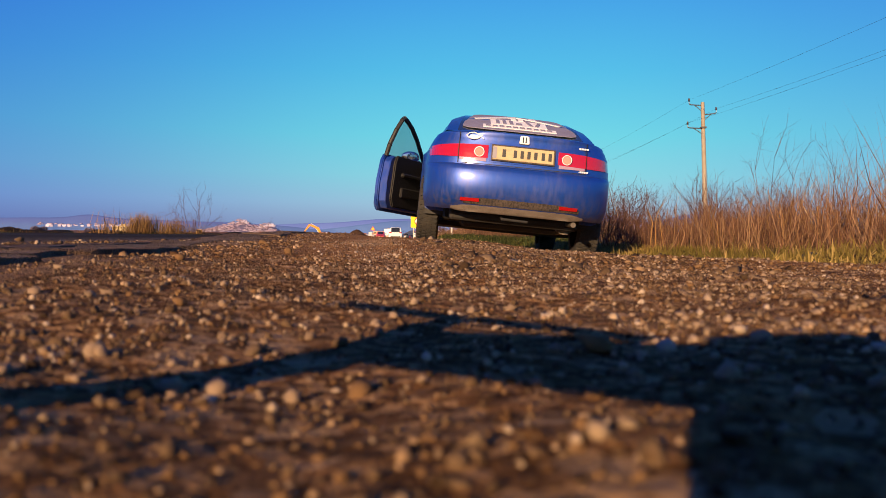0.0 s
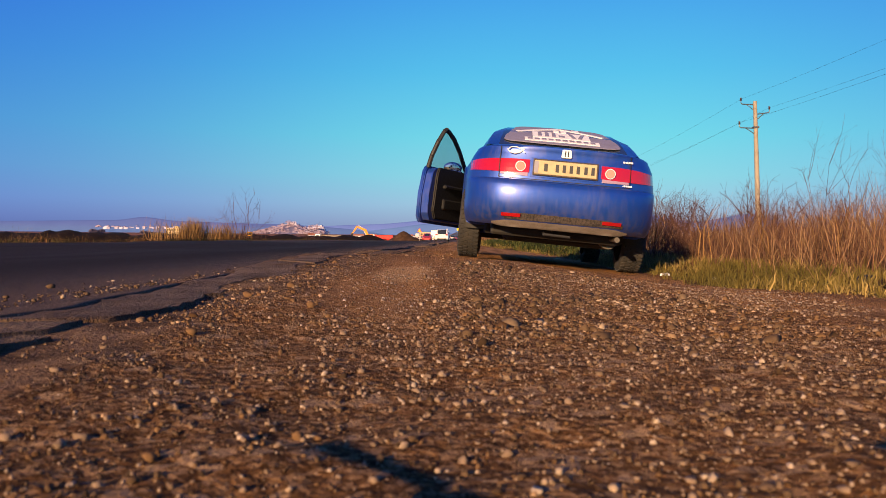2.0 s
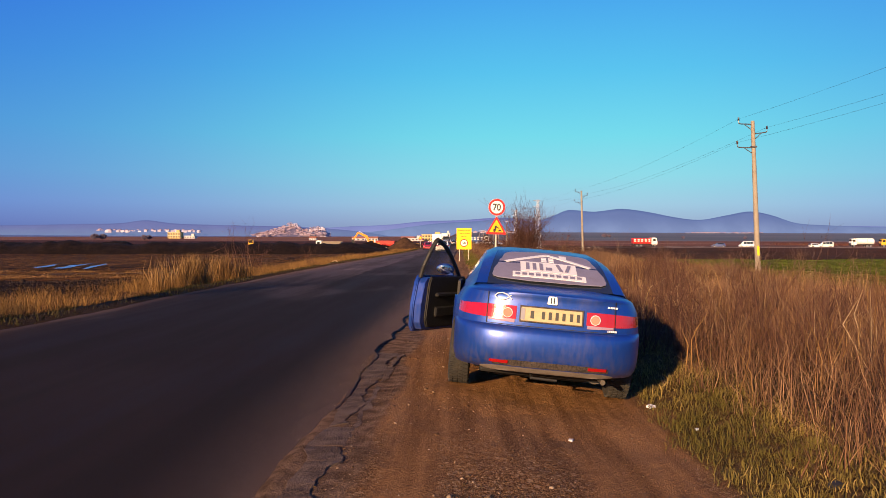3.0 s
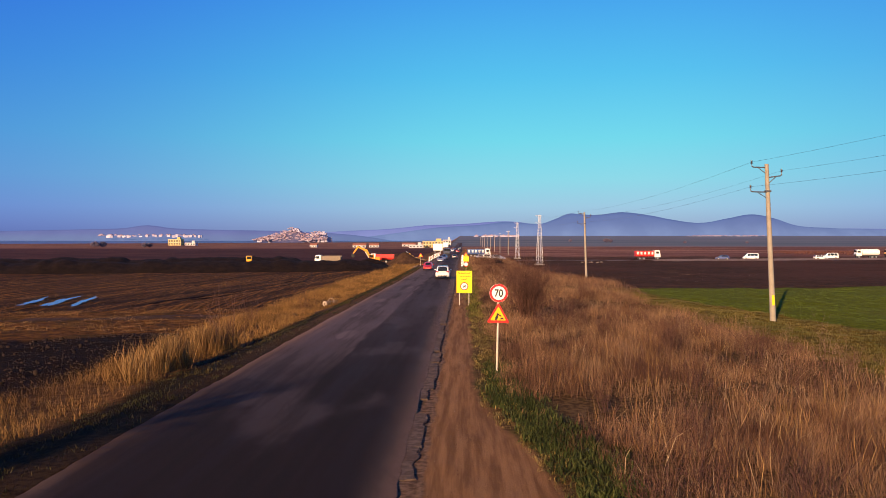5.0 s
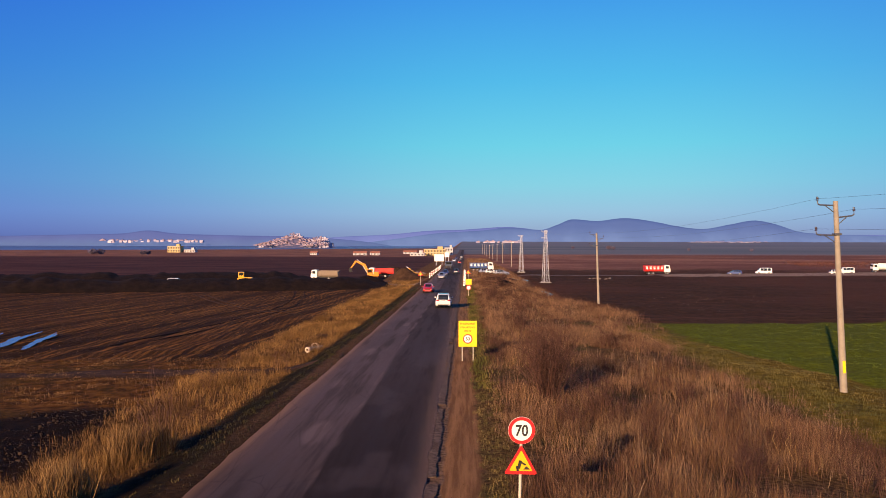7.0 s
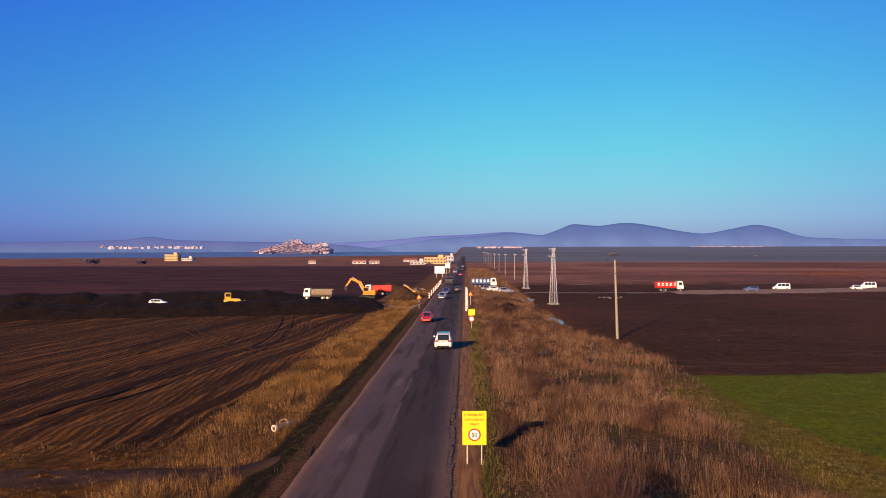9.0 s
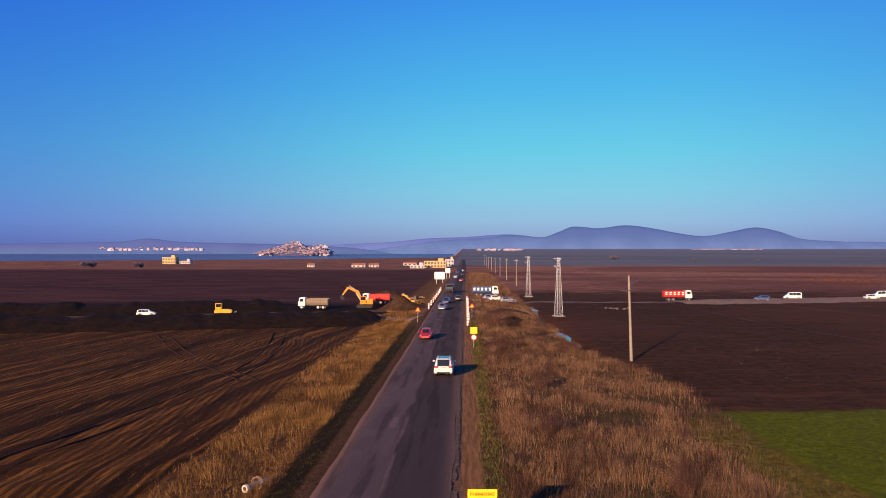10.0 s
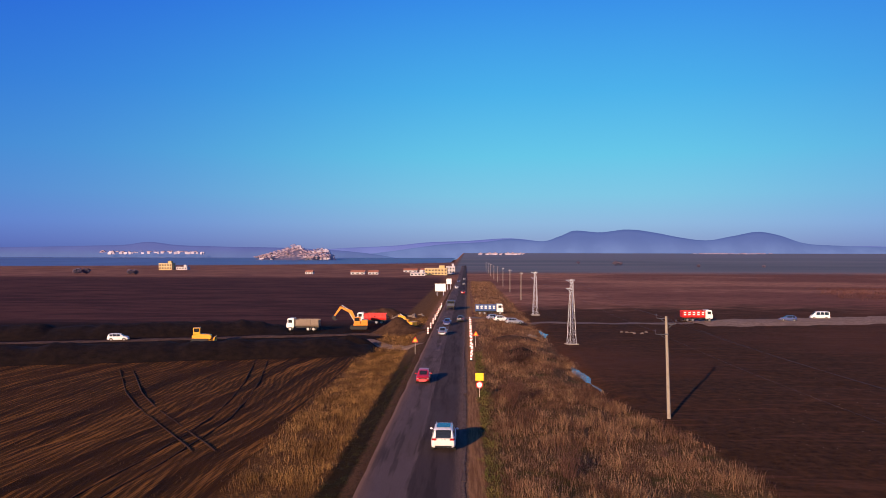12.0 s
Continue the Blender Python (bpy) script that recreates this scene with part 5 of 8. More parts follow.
spots = [(.10 + .1 * (i % 3 - 1), 122 + i * 4.3) for i in range(13)] + [(-7.2, 152 + i * 9) for i in range(8)]
dl.matrix_world = pose(*spots[0], float(land(*spots[0])))
for i, (x, y) in enumerate(spots[1:]):
    copy_thing(dl, pose(x, y, float(land(x, y)), 0, 0, (i * 37) % 20 - 10))


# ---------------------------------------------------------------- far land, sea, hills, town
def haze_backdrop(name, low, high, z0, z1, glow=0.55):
    """Distant land, haze painted as colour and glow: paler and bluer towards its foot."""
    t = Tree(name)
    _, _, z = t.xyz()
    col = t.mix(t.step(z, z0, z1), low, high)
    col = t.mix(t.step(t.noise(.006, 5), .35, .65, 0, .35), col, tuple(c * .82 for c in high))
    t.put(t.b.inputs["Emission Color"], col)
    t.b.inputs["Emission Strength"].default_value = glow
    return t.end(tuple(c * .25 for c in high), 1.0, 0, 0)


def ridge(name, y, xs, heights, depth, mat, label):
    """A long hill: a cross-section ridge with broken slopes."""
    rows = []
    n = len(xs)
    for k, (f, dy) in enumerate(((0, -1), (.55, -.55), (.88, -.2), (1, 0), (.7, .5), (0, 1))):
        j = 1 + .06 * vnoise(xs * 1.0, xs * 0 + k * 900.0, 140.0) * (0 < f < 1)
        rows.append(np.stack([xs, np.full(n, y + dy * depth) + 20 * vnoise(xs, xs * 0 + k * 77.0, 200.0), (heights + 40) * f * j - 40], -1))
    v = np.concatenate(rows)
    i = (np.arange(5)[:, None] * n + np.arange(n - 1)).ravel()
    q = np.stack([i, i + 1, i + 1 + n, i + n], -1)
    return tagged(new(name, raw_mesh(name, v, [q], mat, True)), label, "hills", kind="structure")


FOCAL_PX = 1358.0


def px_x(px, d):
    """Sideways place of a far thing from its pixel column and its distance in the plan."""
    return (px - 826.0) / FOCAL_PX * (float(metres(d + 34.0)) - 37.2) - .6


def skyline(pts, y, xs):
    """Heights so that the crest follows (pixel column, pixel rise) pairs of the camera's view."""
    d = y - 34.0
    return spline([(px_x(p, d), (r - 14.0) / FOCAL_PX * (d + 97.0) + 12.3) for p, r in pts], xs)


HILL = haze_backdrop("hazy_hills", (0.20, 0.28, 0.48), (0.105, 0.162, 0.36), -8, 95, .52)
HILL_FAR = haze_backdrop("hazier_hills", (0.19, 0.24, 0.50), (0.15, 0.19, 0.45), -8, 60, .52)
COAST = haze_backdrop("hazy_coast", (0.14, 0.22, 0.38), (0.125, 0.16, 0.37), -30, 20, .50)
xs = np.linspace(-3600, 4300, 420)
hy = 4560
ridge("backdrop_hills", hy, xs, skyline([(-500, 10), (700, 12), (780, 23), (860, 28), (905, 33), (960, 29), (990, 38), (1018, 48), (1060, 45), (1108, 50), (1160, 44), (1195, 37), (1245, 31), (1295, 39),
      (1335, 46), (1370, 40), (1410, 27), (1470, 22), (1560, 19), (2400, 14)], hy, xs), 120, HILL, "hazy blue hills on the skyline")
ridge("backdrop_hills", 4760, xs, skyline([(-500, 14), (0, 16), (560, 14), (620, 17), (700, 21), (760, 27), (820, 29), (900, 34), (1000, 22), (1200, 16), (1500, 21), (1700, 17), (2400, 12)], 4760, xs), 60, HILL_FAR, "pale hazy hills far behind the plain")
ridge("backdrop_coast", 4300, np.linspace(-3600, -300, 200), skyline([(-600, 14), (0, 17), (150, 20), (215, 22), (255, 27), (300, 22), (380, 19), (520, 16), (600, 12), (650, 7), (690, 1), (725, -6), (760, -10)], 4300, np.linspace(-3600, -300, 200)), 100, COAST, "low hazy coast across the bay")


def water_material(name, deep, rough=.12):
    t = Tree(name)
    t.bump(t.noise(.8, 3, .5, t.scaled(t.pos(), 1, 3, 1)), .12, .05)
    return t.end(t.mix(t.step(t.noise(.004, 3), .35, .65), deep, tuple(c * 1.3 for c in deep)), rough, 0, .5)


# the bay's base colour carries the blue-grey of the haze
SEA = water_material("hazy_bay_water", (0.075, 0.12, 0.22), .5)
# violet-blue base stands in for the sky reflected in the puddles
PUDDLE = water_material("sky_tinted_water", (0.10, 0.09, 0.17), .18)
bay = sheet("water", np.linspace(-4600, -60, 60), np.array([1080., 1500, 2200, 3200, 4280]), lambda X, Y: -35 + 0 * X, SEA)
for v in bay.data.vertices:
    if v.co.y < 2000:
        v.co.y += min(420, max(0, (v.co.x + 900) * .55)) * (1 if v.co.y < 1200 else .6)
tagged(bay, "calm teal bay behind the fields", "water", kind="structure")


def stucco(name, a, b, scale=.05):
    t = Tree(name)
    r = t.node("ShaderNodeNewGeometry").outputs["Random Per Island"]
    return t.end(t.mix(r, a, b), .9, 0, .1)


# haze put into the colours: mauve town walls and roofs, dulled house render
HAZY_WALL = stucco("hazy_town_walls", (.30, .28, .38), (.50, .47, .58))
HAZY_ROOF = stucco("hazy_town_roofs", (.25, .19, .25), (.36, .27, .32))
HOUSE_YELLOW = plain("yellow_render", (.52, .39, .17), .8, dirt=.2, scale=.6)
HOUSE_WHITE = plain("white_render", (.50, .48, .50), .8, dirt=.25, scale=.6)
HOUSE_GLASS = plain("window_dark", (.04, .05, .07), .2)
ROOF_RED = plain("roof_tile_red", (.32, .12, .07), .8, dirt=.3, scale=.8)


def houses(name, cells, label):
    """Many small gabled houses as one far settlement."""
    wall, roof = B(), B()
    for x, y, z, w, d, h, r in cells:
        m = pose(x, y, z, 0, 0, r)
        bmesh.ops.create_cube(wall, size=1, matrix=m @ Matrix.Translation((0, 0, h / 2 - 3)) @ Matrix.Diagonal((w, d, h + 6, 1)))
        prism(roof, [(-w * .55, 0), (w * .55, 0), (0, w * .28)], d * 1.08, m @ Matrix.Translation((0, 0, h)))
    ob = part(name, wall, HAZY_WALL)
    tagged(ob, label, "town", kind="stuff")
    part("roofs", roof, HAZY_ROOF, ob)
    return ob


rng = np.random.default_rng(7)
cells = []
D = 3400.0
for k in range(420):
    u = rng.uniform(455, 584)
    crest = float(spline([(450, 1), (470, 7), (490, 13), (508, 20), (518, 24), (530, 18), (545, 13), (560, 16), (575, 14), (586, 2)], u))
    f = rng.uniform(0, 1) ** .8
    zz = crest * f / FOCAL_PX * D - 35
    cells.append((px_x(u, D - 34), D + 90 * f + rng.uniform(-10, 10), zz - 1, rng.uniform(8, 15), rng.uniform(8, 14), rng.uniform(5, 12), rng.uniform(-25, 25)))
houses("hillside_town", cells, "old town of houses tinted pinkish by haze, crowded on a headland")
town_hill = ridge("headland", D + 60, np.linspace(px_x(448, D), px_x(592, D), 60), np.maximum(.5, spline([(450, 1), (470, 7), (490, 13), (508, 20), (518, 23), (530, 18), (545, 13), (560, 15), (575, 13), (590, .5)], np.linspace(448, 592, 60)) / FOCAL_PX * D * .93) - 35, 70,
                  haze_backdrop("hazy_headland_rock", (.24, .20, .30), (.28, .20, .26), -35, 25, .35), "rocky headland under the old town")
cells = [(px_x(u, 4100), 4233 + rng.uniform(-5, 5), -13 + rng.uniform(0, 5), rng.uniform(10, 22), 14, rng.uniform(5, 10), 0) for u in np.concatenate([rng.uniform(170, 245, 12), rng.uniform(250, 342, 17)])]
houses("seaside_resort", cells, "row of white hotels along the far shore")
cells = [(px_x(u, 3000), 3030 + rng.uniform(-9, 9), -7, rng.uniform(10, 22), 12, rng.uniform(3, 5), 0) for u in rng.uniform(848, 925, 14)] + [(px_x(u, 3800), 3840 + rng.uniform(-9, 9), -8, 9, 30, 2.2, 0) for u in rng.uniform(1215, 1345, 40)]
houses("greenhouses", cells, "pale low buildings in a row beyond the plain")


def building(name, x, y, w, d, floors, mat, label, roof="flat", cols=6, fh=3.0, rot=0.0):
    g = float(land(x, y))
    b = empty(name, pose(x, y, g, 0, 0, rot))
    h = floors * fh
    bm = B()
    box(bm, (w, d, h + 1), (0, 0, (h - 1) / 2), bevel=.05)
    wall = part("wall", bm, mat, b)
    for f in range(floors):
        for c in range(cols):
            bm = B()
            cx = -w / 2 + (c + .5) * w / cols
            box(bm, (w / cols * .5, .12, fh * .5), (cx, -d / 2 - .01, (f + .55) * fh))
            win = part("window", bm, HOUSE_GLASS, b)
        bm = B()
        box(bm, (w * 1.01, .5, .18), (0, -d / 2 - .2, (f + 1) * fh), bevel=.03)
        part("ledge", bm, HOUSE_WHITE, b)
    bm = B()
    if roof == "gable":
        prism(bm, [(-d * .56, 0), (d * .56, 0), (0, d * .26)], w * 1.05, pose(0, 0, h, 0, 0, 90))
        part("roof", bm, ROOF_RED, b)
    else:
        box(bm, (w * 1.03, d * 1.03, .5), (0, 0, h + .25), bevel=.05)
        box(bm, (w * .25, d * .5, 2.2), (w * .25, 0, h + 1.4), bevel=.05)
        part("roof", bm, mat, b)
    return tagged(b, label, "building")


building("roadside_hotel", -24, 565, 17, 12, 2, HOUSE_YELLOW, "yellow two-storey roadside building with white ledges", cols=7, fh=2.4)
building("roadside_shop", -13.5, 590, 7, 9, 2, HOUSE_WHITE, "white two-storey block beside the road", cols=3, fh=2.9)
building("depot", -37, 548, 11, 8, 1, HOUSE_WHITE, "low white shed beside the yellow building", cols=4, fh=1.8)
building("field_house", -293, 700, 13, 9, 2, HOUSE_YELLOW, "cream house standing alone in the fields", cols=5)
building("field_house", -279, 704, 11, 8, 1, HOUSE_WHITE, "low white annex in the fields", cols=4, fh=2.4)
for bx, by, bw in ((-86, 575, 11), (-74, 577, 8), (-125, 578, 6), (-50, 640, 12), (-38, 642, 7)):
    building("farm_shed", bx, by, bw, 6, 1, HOUSE_WHITE, "low whitewashed farm shed far off", "gable", 3, 1.7)


def billboard(x, y, w, h, z):
    g = float(land(x, y))
    b = empty("billboard", pose(x, y, g, 0, 0, -4))
    bm = B()
    box(bm, (w, .18, h), (0, 0, z + h / 2), bevel=.02)
    part("panel", bm, SIGN_WHITE, b)
    for sx in (-.3, .3):
        bm = B()
        tube(bm, (sx * w, .14, -.4), (sx * w, .14, z + h * .8), .09, seg=8)
        part("leg", bm, GALV, b)
    return tagged(b, "blank white billboard on steel legs by the road", "billboard")


billboard(-10.2, 285, 3.9, 2.8, 1.6)
billboard(-8.2, 330, 2.2, 2.2, 2.4)


# ---------------------------------------------------------------- earthworks
def bank(name, line, width, height, label, seed, mat, rough=.5, kind="structure"):
    """A heaped bank of earth along a line of points."""
    pts = [Vector((*p, 0)) for p in line]
    seg = [(q - p).length for p, q in zip(pts, pts[1:])]
    total = sum(seg)
    n = max(8, int(total / .55))
    m = 13
    rows = []
    for i in range(n + 1):
        s_ = total * i / n
        for p, q, l in zip(pts, pts[1:], seg):
            if s_ <= l + 1e-6:
                break
            s_ -= l
        c = p.lerp(q, min(1, s_ / l))
        nd = Vector(((q - p).y, -(q - p).x, 0)).normalized()
        u = i / n
        end = min(1, min(u, 1 - u) * total / (width * .6))
        hh = height * math.sqrt(max(0, end)) * (1 + .20 * float(vnoise(c.x + seed, c.y, 5.0)) + .14 * float(vnoise(c.x, c.y + seed, 1.7)))
        for k in range(m):
            v = k / (m - 1) * 2 - 1
            x, y = c.x + nd.x * v * width / 2, c.y + nd.y * v * width / 2
            prof = max(0, 1 - abs(v) ** 1.7)
            z = float(land(x, y)) - .12 + prof * hh + (prof > 0) * rough * .22 * float(vnoise(x * 1.0, y + seed, .9)) * (1 - abs(v)) + rough * .12 * float(vnoise(x + seed, y, .45)) * (1 - abs(v))
            rows.append((x, y, z))
    v = np.array(rows)
    i = (np.arange(n)[:, None] * m + np.arange(m - 1)).ravel()
    q = np.stack([i, i + 1, i + 1 + m, i + m], -1)
    return tagged(new(name, raw_mesh(name, v, [q], mat)), label, "earth bank", kind=kind)


def earth(name, a, b):
    t = Tree(name)
    n1, n2 = t.noise(.9, 6, .65), t.noise(9, 5, .7)
    col = t.mix(t.step(t.math("ADD", t.math("MULTIPLY", n1, .6), t.math("MULTIPLY", n2, .4)), .35, .65), a, b)
    t.bump(n2, .8, .06)
    return t.end(col, .95, 0, .1)


BLACK_EARTH = earth("black_earth", (.005, .0033, .0025), (.020, .012, .008))
BROWN_EARTH = earth("brown_earth", (.030, .016, .009), (.085, .047, .027))
RUT_EARTH = earth("rut_soil", (.022, .012, .007), (.060, .032, .017))
TRACK_MUD = earth("track_mud", (.045, .026, .016), (.15, .092, .060))
PALE_EARTH = earth("pale_track", (.17, .115, .075), (.36, .25, .17))
GREY_TRACK = earth("grey_track", (.11, .085, .075), (.20, .155, .13))

bank("earth_bank", [(-14.6, 140.3), (-32.5, 137.1), (-62.9, 129.5), (-108.4, 118.6), (-162.7, 108.9)], 13, 2.25, "long bank of black earth along the stubble", 3, BLACK_EARTH)
bank("earth_bank", [(-15.7, 143.6), (-21.6, 139.2)], 8, 2.7, "lumpy heap of black earth at the bank's end", 11, BLACK_EARTH)
bank("earth_bank", [(-35.8, 170.7), (-65, 162), (-119.3, 149), (-173.5, 136.5), (-249.5, 120.8)], 15, 2.2, "second bank of black earth behind the site track", 21, BLACK_EARTH)
bank("earth_bank", [(-9.6, 158.9), (-16.8, 165.3)], 7.5, 2.9, "brown heap of dug earth near the road", 31, BROWN_EARTH)
bank("earth_bank", [(-15.1, 197.8), (-26, 200)], 8, 2.2, "low heap of rubble and brown earth", 41, BROWN_EARTH, 1.0)
bank("earth_bank", [(5, 128), (8.5, 131)], 4.5, 1.0, "dark heap of soil among the weeds", 51, BLACK_EARTH)
bank("earth_bank", [(3.5, 143), (11, 147)], 5, .8, "low brown heap of soil by the site track", 55, BROWN_EARTH)


def track(name, line, width, mat, label, up=.05):
    pts = [Vector((*p, 0)) for p in line]
    rows, m = [], 5
    for p, q in zip(pts, pts[1:]):
        n = max(2, int((q - p).length / 2))
        for i in range(n + (q is pts[-1])):
            c = p.lerp(q, i / n)
            nd = Vector(((q - p).y, -(q - p).x, 0)).normalized()
            for k in range(m):
                v = k / (m - 1) * 2 - 1
                w = width / 2 * (1 + .25 * float(vnoise(c.x, c.y + 40 * (v > 0), 3.0)))
                x, y = c.x + nd.x * v * w, c.y + nd.y * v * w
                rows.append((x, y, float(land(x, y)) + (up + .05 * float(vnoise(x, y, 1.1)) if abs(v) < .9 else -.12)))
    v = np.array(rows)
    n = len(v) // m
    i = (np.arange(n - 1)[:, None] * m + np.arange(m - 1)).ravel()
    return tagged(new(name, raw_mesh(name, v, [np.stack([i, i + 1, i + 1 + m, i + m], -1)], mat, True)), label, "dirt track", kind="structure")


track("dirt_track", [(-.7, 186), (14, 178), (30, 176), (46, 178)], 4.5, GREY_TRACK, "grey dirt track leaving the road", .10)
track("dirt_track", [(46, 178), (64, 181), (90, 188), (140, 204), (220, 232)], 19.0, PALE_EARTH, "pale stony site track across the field", .18)
track("dirt_track", [(-6.8, 158), (-19.5, 162), (-32.5, 159.9), (-65, 150.1), (-119.3, 137.1), (-173.5, 125.1)], 4.2, TRACK_MUD, "brown muddy site track between the earth banks", .12)
track("dirt_track", [(-6.9, 47.4), (-10, 47.0), (-16, 46.4), (-26, 46.0), (-44, 46.6)], 3.0, BROWN_EARTH, "flat earth track turning off the road into the field", .05)
track("dirt_track", [(-8, 138), (-13.6, 144.2), (-18.4, 152.3)], 4.5, PALE_EARTH, "pale patch of crushed stone at the site", .14)


for line in ([(-43.9, 120.8), (-35.7, 106), (-31.5, 99.6), (-27.5, 94.2), (-19.6, 83.5)], [(-28.9, 128.4), (-25.3, 113.1), (-23.3, 102.5), (-22.2, 94.4), (-22.0, 86.6), (-22.2, 80), (-22.7, 73.1), (-24.0, 64.4), (-25.6, 56)]):
    for off in (-.85, .85):
        track("wheel_rut", [(px_ + off, py_) for px_, py_ in line], .20, RUT_EARTH, "dark wheel rut pressed across the stubble", .06)


def puddle(x, y, w, l, rot, z, label):
    bm = B()
    n = 44
    vs = []
    for k in range(n):
        a = 2 * math.pi * k / n
        r = 1 + .55 * float(vnoise(math.cos(a) * 3 + x, math.sin(a) * 3 + y, .9))
        vs.append(bm.verts.new((math.cos(a) * w / 2 * r, math.sin(a) * l / 2 * r, 0)))
    bm.faces.new(vs)
    ob = part("puddle", bm, PUDDLE, None)
    ob.matrix_world = pose(x, y, z, 0, 0, rot)
    return tagged(ob, label, "puddle", kind="structure")


puddle(12.9, 114, 1.15, 16, 3, float(land(12.7, 115)) + .16, "long strip of blue water in the ditch")
puddle(13.2, 158, 1.4, 10, 0, float(land(12.7, 158)) + .16, "short strip of blue water in the ditch")
for px_, py_, l, w, r in ((-37.2, 60.4, 8.5, .7, -14), (-35.0, 60.6, 10.0, .95, -13), (-32.9, 60.6, 9.0, .7, -15)):
    puddle(px_, py_, w, l, -r, float(land(px_, py_)) + .06, "shallow meltwater lying in a wheel rut")


# ---------------------------------------------------------------- concrete pipe in the left weeds
def drain_pipe():
    x, y = -10.4, 53.9
    p = empty("drain_pipe", pose(x, y, float(land(x, y)) + .18, 0, 4, -28) @ Matrix.Scale(.62, 4))
    bm = B()
    ring(bm, .17, .25, 0, 2.4, 22)
    part("barrel", bm, plain("old_concrete", (.22, .17, .13), .9, dirt=.6), p, "", True)
    bm = B()
    ring(bm, .165, .30, -.06, .16, 22)
    part("collar", bm, plain("pale_concrete", (.62, .50, .38), .9, dirt=.3), p, "pale concrete collar")
    for k in range(3):
        bm = B()
        ring(bm, .46, .485, 1.0 + k * .12, 1.025 + k * .12, 22, (.1, .14))
        part("wire_hoop", bm, plain("rusty_wire", (.40, .28, .18), .8), p)
    return tagged(p, "old concrete drain pipe with wire hoops lying in weeds", "pipe")


drain_pipe()


# ---------------------------------------------------------------- vehicles on the road and the site
def bars(parent, xs, y, z, w, h, mat, name="dark_bar"):
    for x in xs:
        bm = B()
        box(bm, (w, .006, h), (x, y, z))
        part(name, bm, mat, parent)


SUV = dict(
    L=4.88, rake=lambda y, z: max(0, 1 - y / .6) * (.10 * max(0, z - .9) + .35 * max(0, .5 - z)) - max(0, (y - 4.2) / .68) * .45 * max(0, z - .6),
    w=[(0, .80), (.04, .86), (.12, .90), (.35, .945), (1, .965), (3.8, .965), (4.4, .92), (4.7, .82), (4.88, .6)],
    top=[(0, 1.06), (.3, 1.10), (3.3, 1.10), (3.7, 1.10), (4.4, .99), (4.88, .82)],
    bot=[(0, .36), (.5, .30), (4.4, .28), (4.88, .34)],
    cabin=[(.08, .80, .70, 1.06, 1.12), (.18, .84, .70, 1.08, 1.38), (.30, .86, .70, 1.08, 1.58), (.40, .87, .70, 1.08, 1.67), (.52, .88, .70, 1.08, 1.71), (1.25, .89, .71, 1.08, 1.745), (1.33, .89, .71, 1.08, 1.745),
           (2.2, .89, .71, 1.08, 1.74), (2.28, .89, .71, 1.08, 1.74), (2.95, .88, .69, 1.08, 1.68), (3.02, .88, .68, 1.08, 1.66), (3.4, .86, .66, 1.08, 1.40), (3.75, .82, .62, 1.07, 1.12)],
    panes=["rear", "rear", "rear", "body", "side", "body", "side", "body", "side", "body", "front", "front"], r=.37, axles=(.95, 3.88), lamp=(.94, 1.09), lx=(.52, .90))
HATCH = dict(
    L=4.1, rake=lambda y, z: max(0, 1 - y / .5) * (.18 * max(0, z - .75) + .35 * max(0, .45 - z)) - max(0, (y - 3.5) / .6) * .5 * max(0, z - .5),
    w=[(0, .66), (.04, .73), (.12, .78), (.35, .83), (1, .85), (3.2, .85), (3.7, .80), (3.95, .68), (4.1, .5)],
    top=[(0, .90), (.3, .93), (2.6, .94), (3.0, .92), (3.7, .80), (4.1, .66)],
    bot=[(0, .32), (.5, .24), (3.6, .22), (4.1, .28)],
    cabin=[(.10, .70, .60, .90, .97), (.20, .73, .60, .92, 1.14), (.34, .75, .60, .92, 1.30), (.46, .76, .60, .92, 1.37), (.56, .77, .60, .92, 1.395), (1.1, .78, .60, .92, 1.42), (1.17, .78, .60, .92, 1.42),
           (1.9, .78, .60, .92, 1.42), (1.97, .78, .60, .92, 1.415), (2.3, .77, .58, .92, 1.36), (2.36, .77, .57, .92, 1.34), (2.7, .75, .55, .92, 1.14), (3.0, .71, .52, .91, .95)],
    panes=["rear", "rear", "rear", "body", "side", "body", "side", "body", "side", "body", "front", "front"], r=.30, axles=(.72, 3.25), lamp=(.74, .90), lx=(.52, .74))
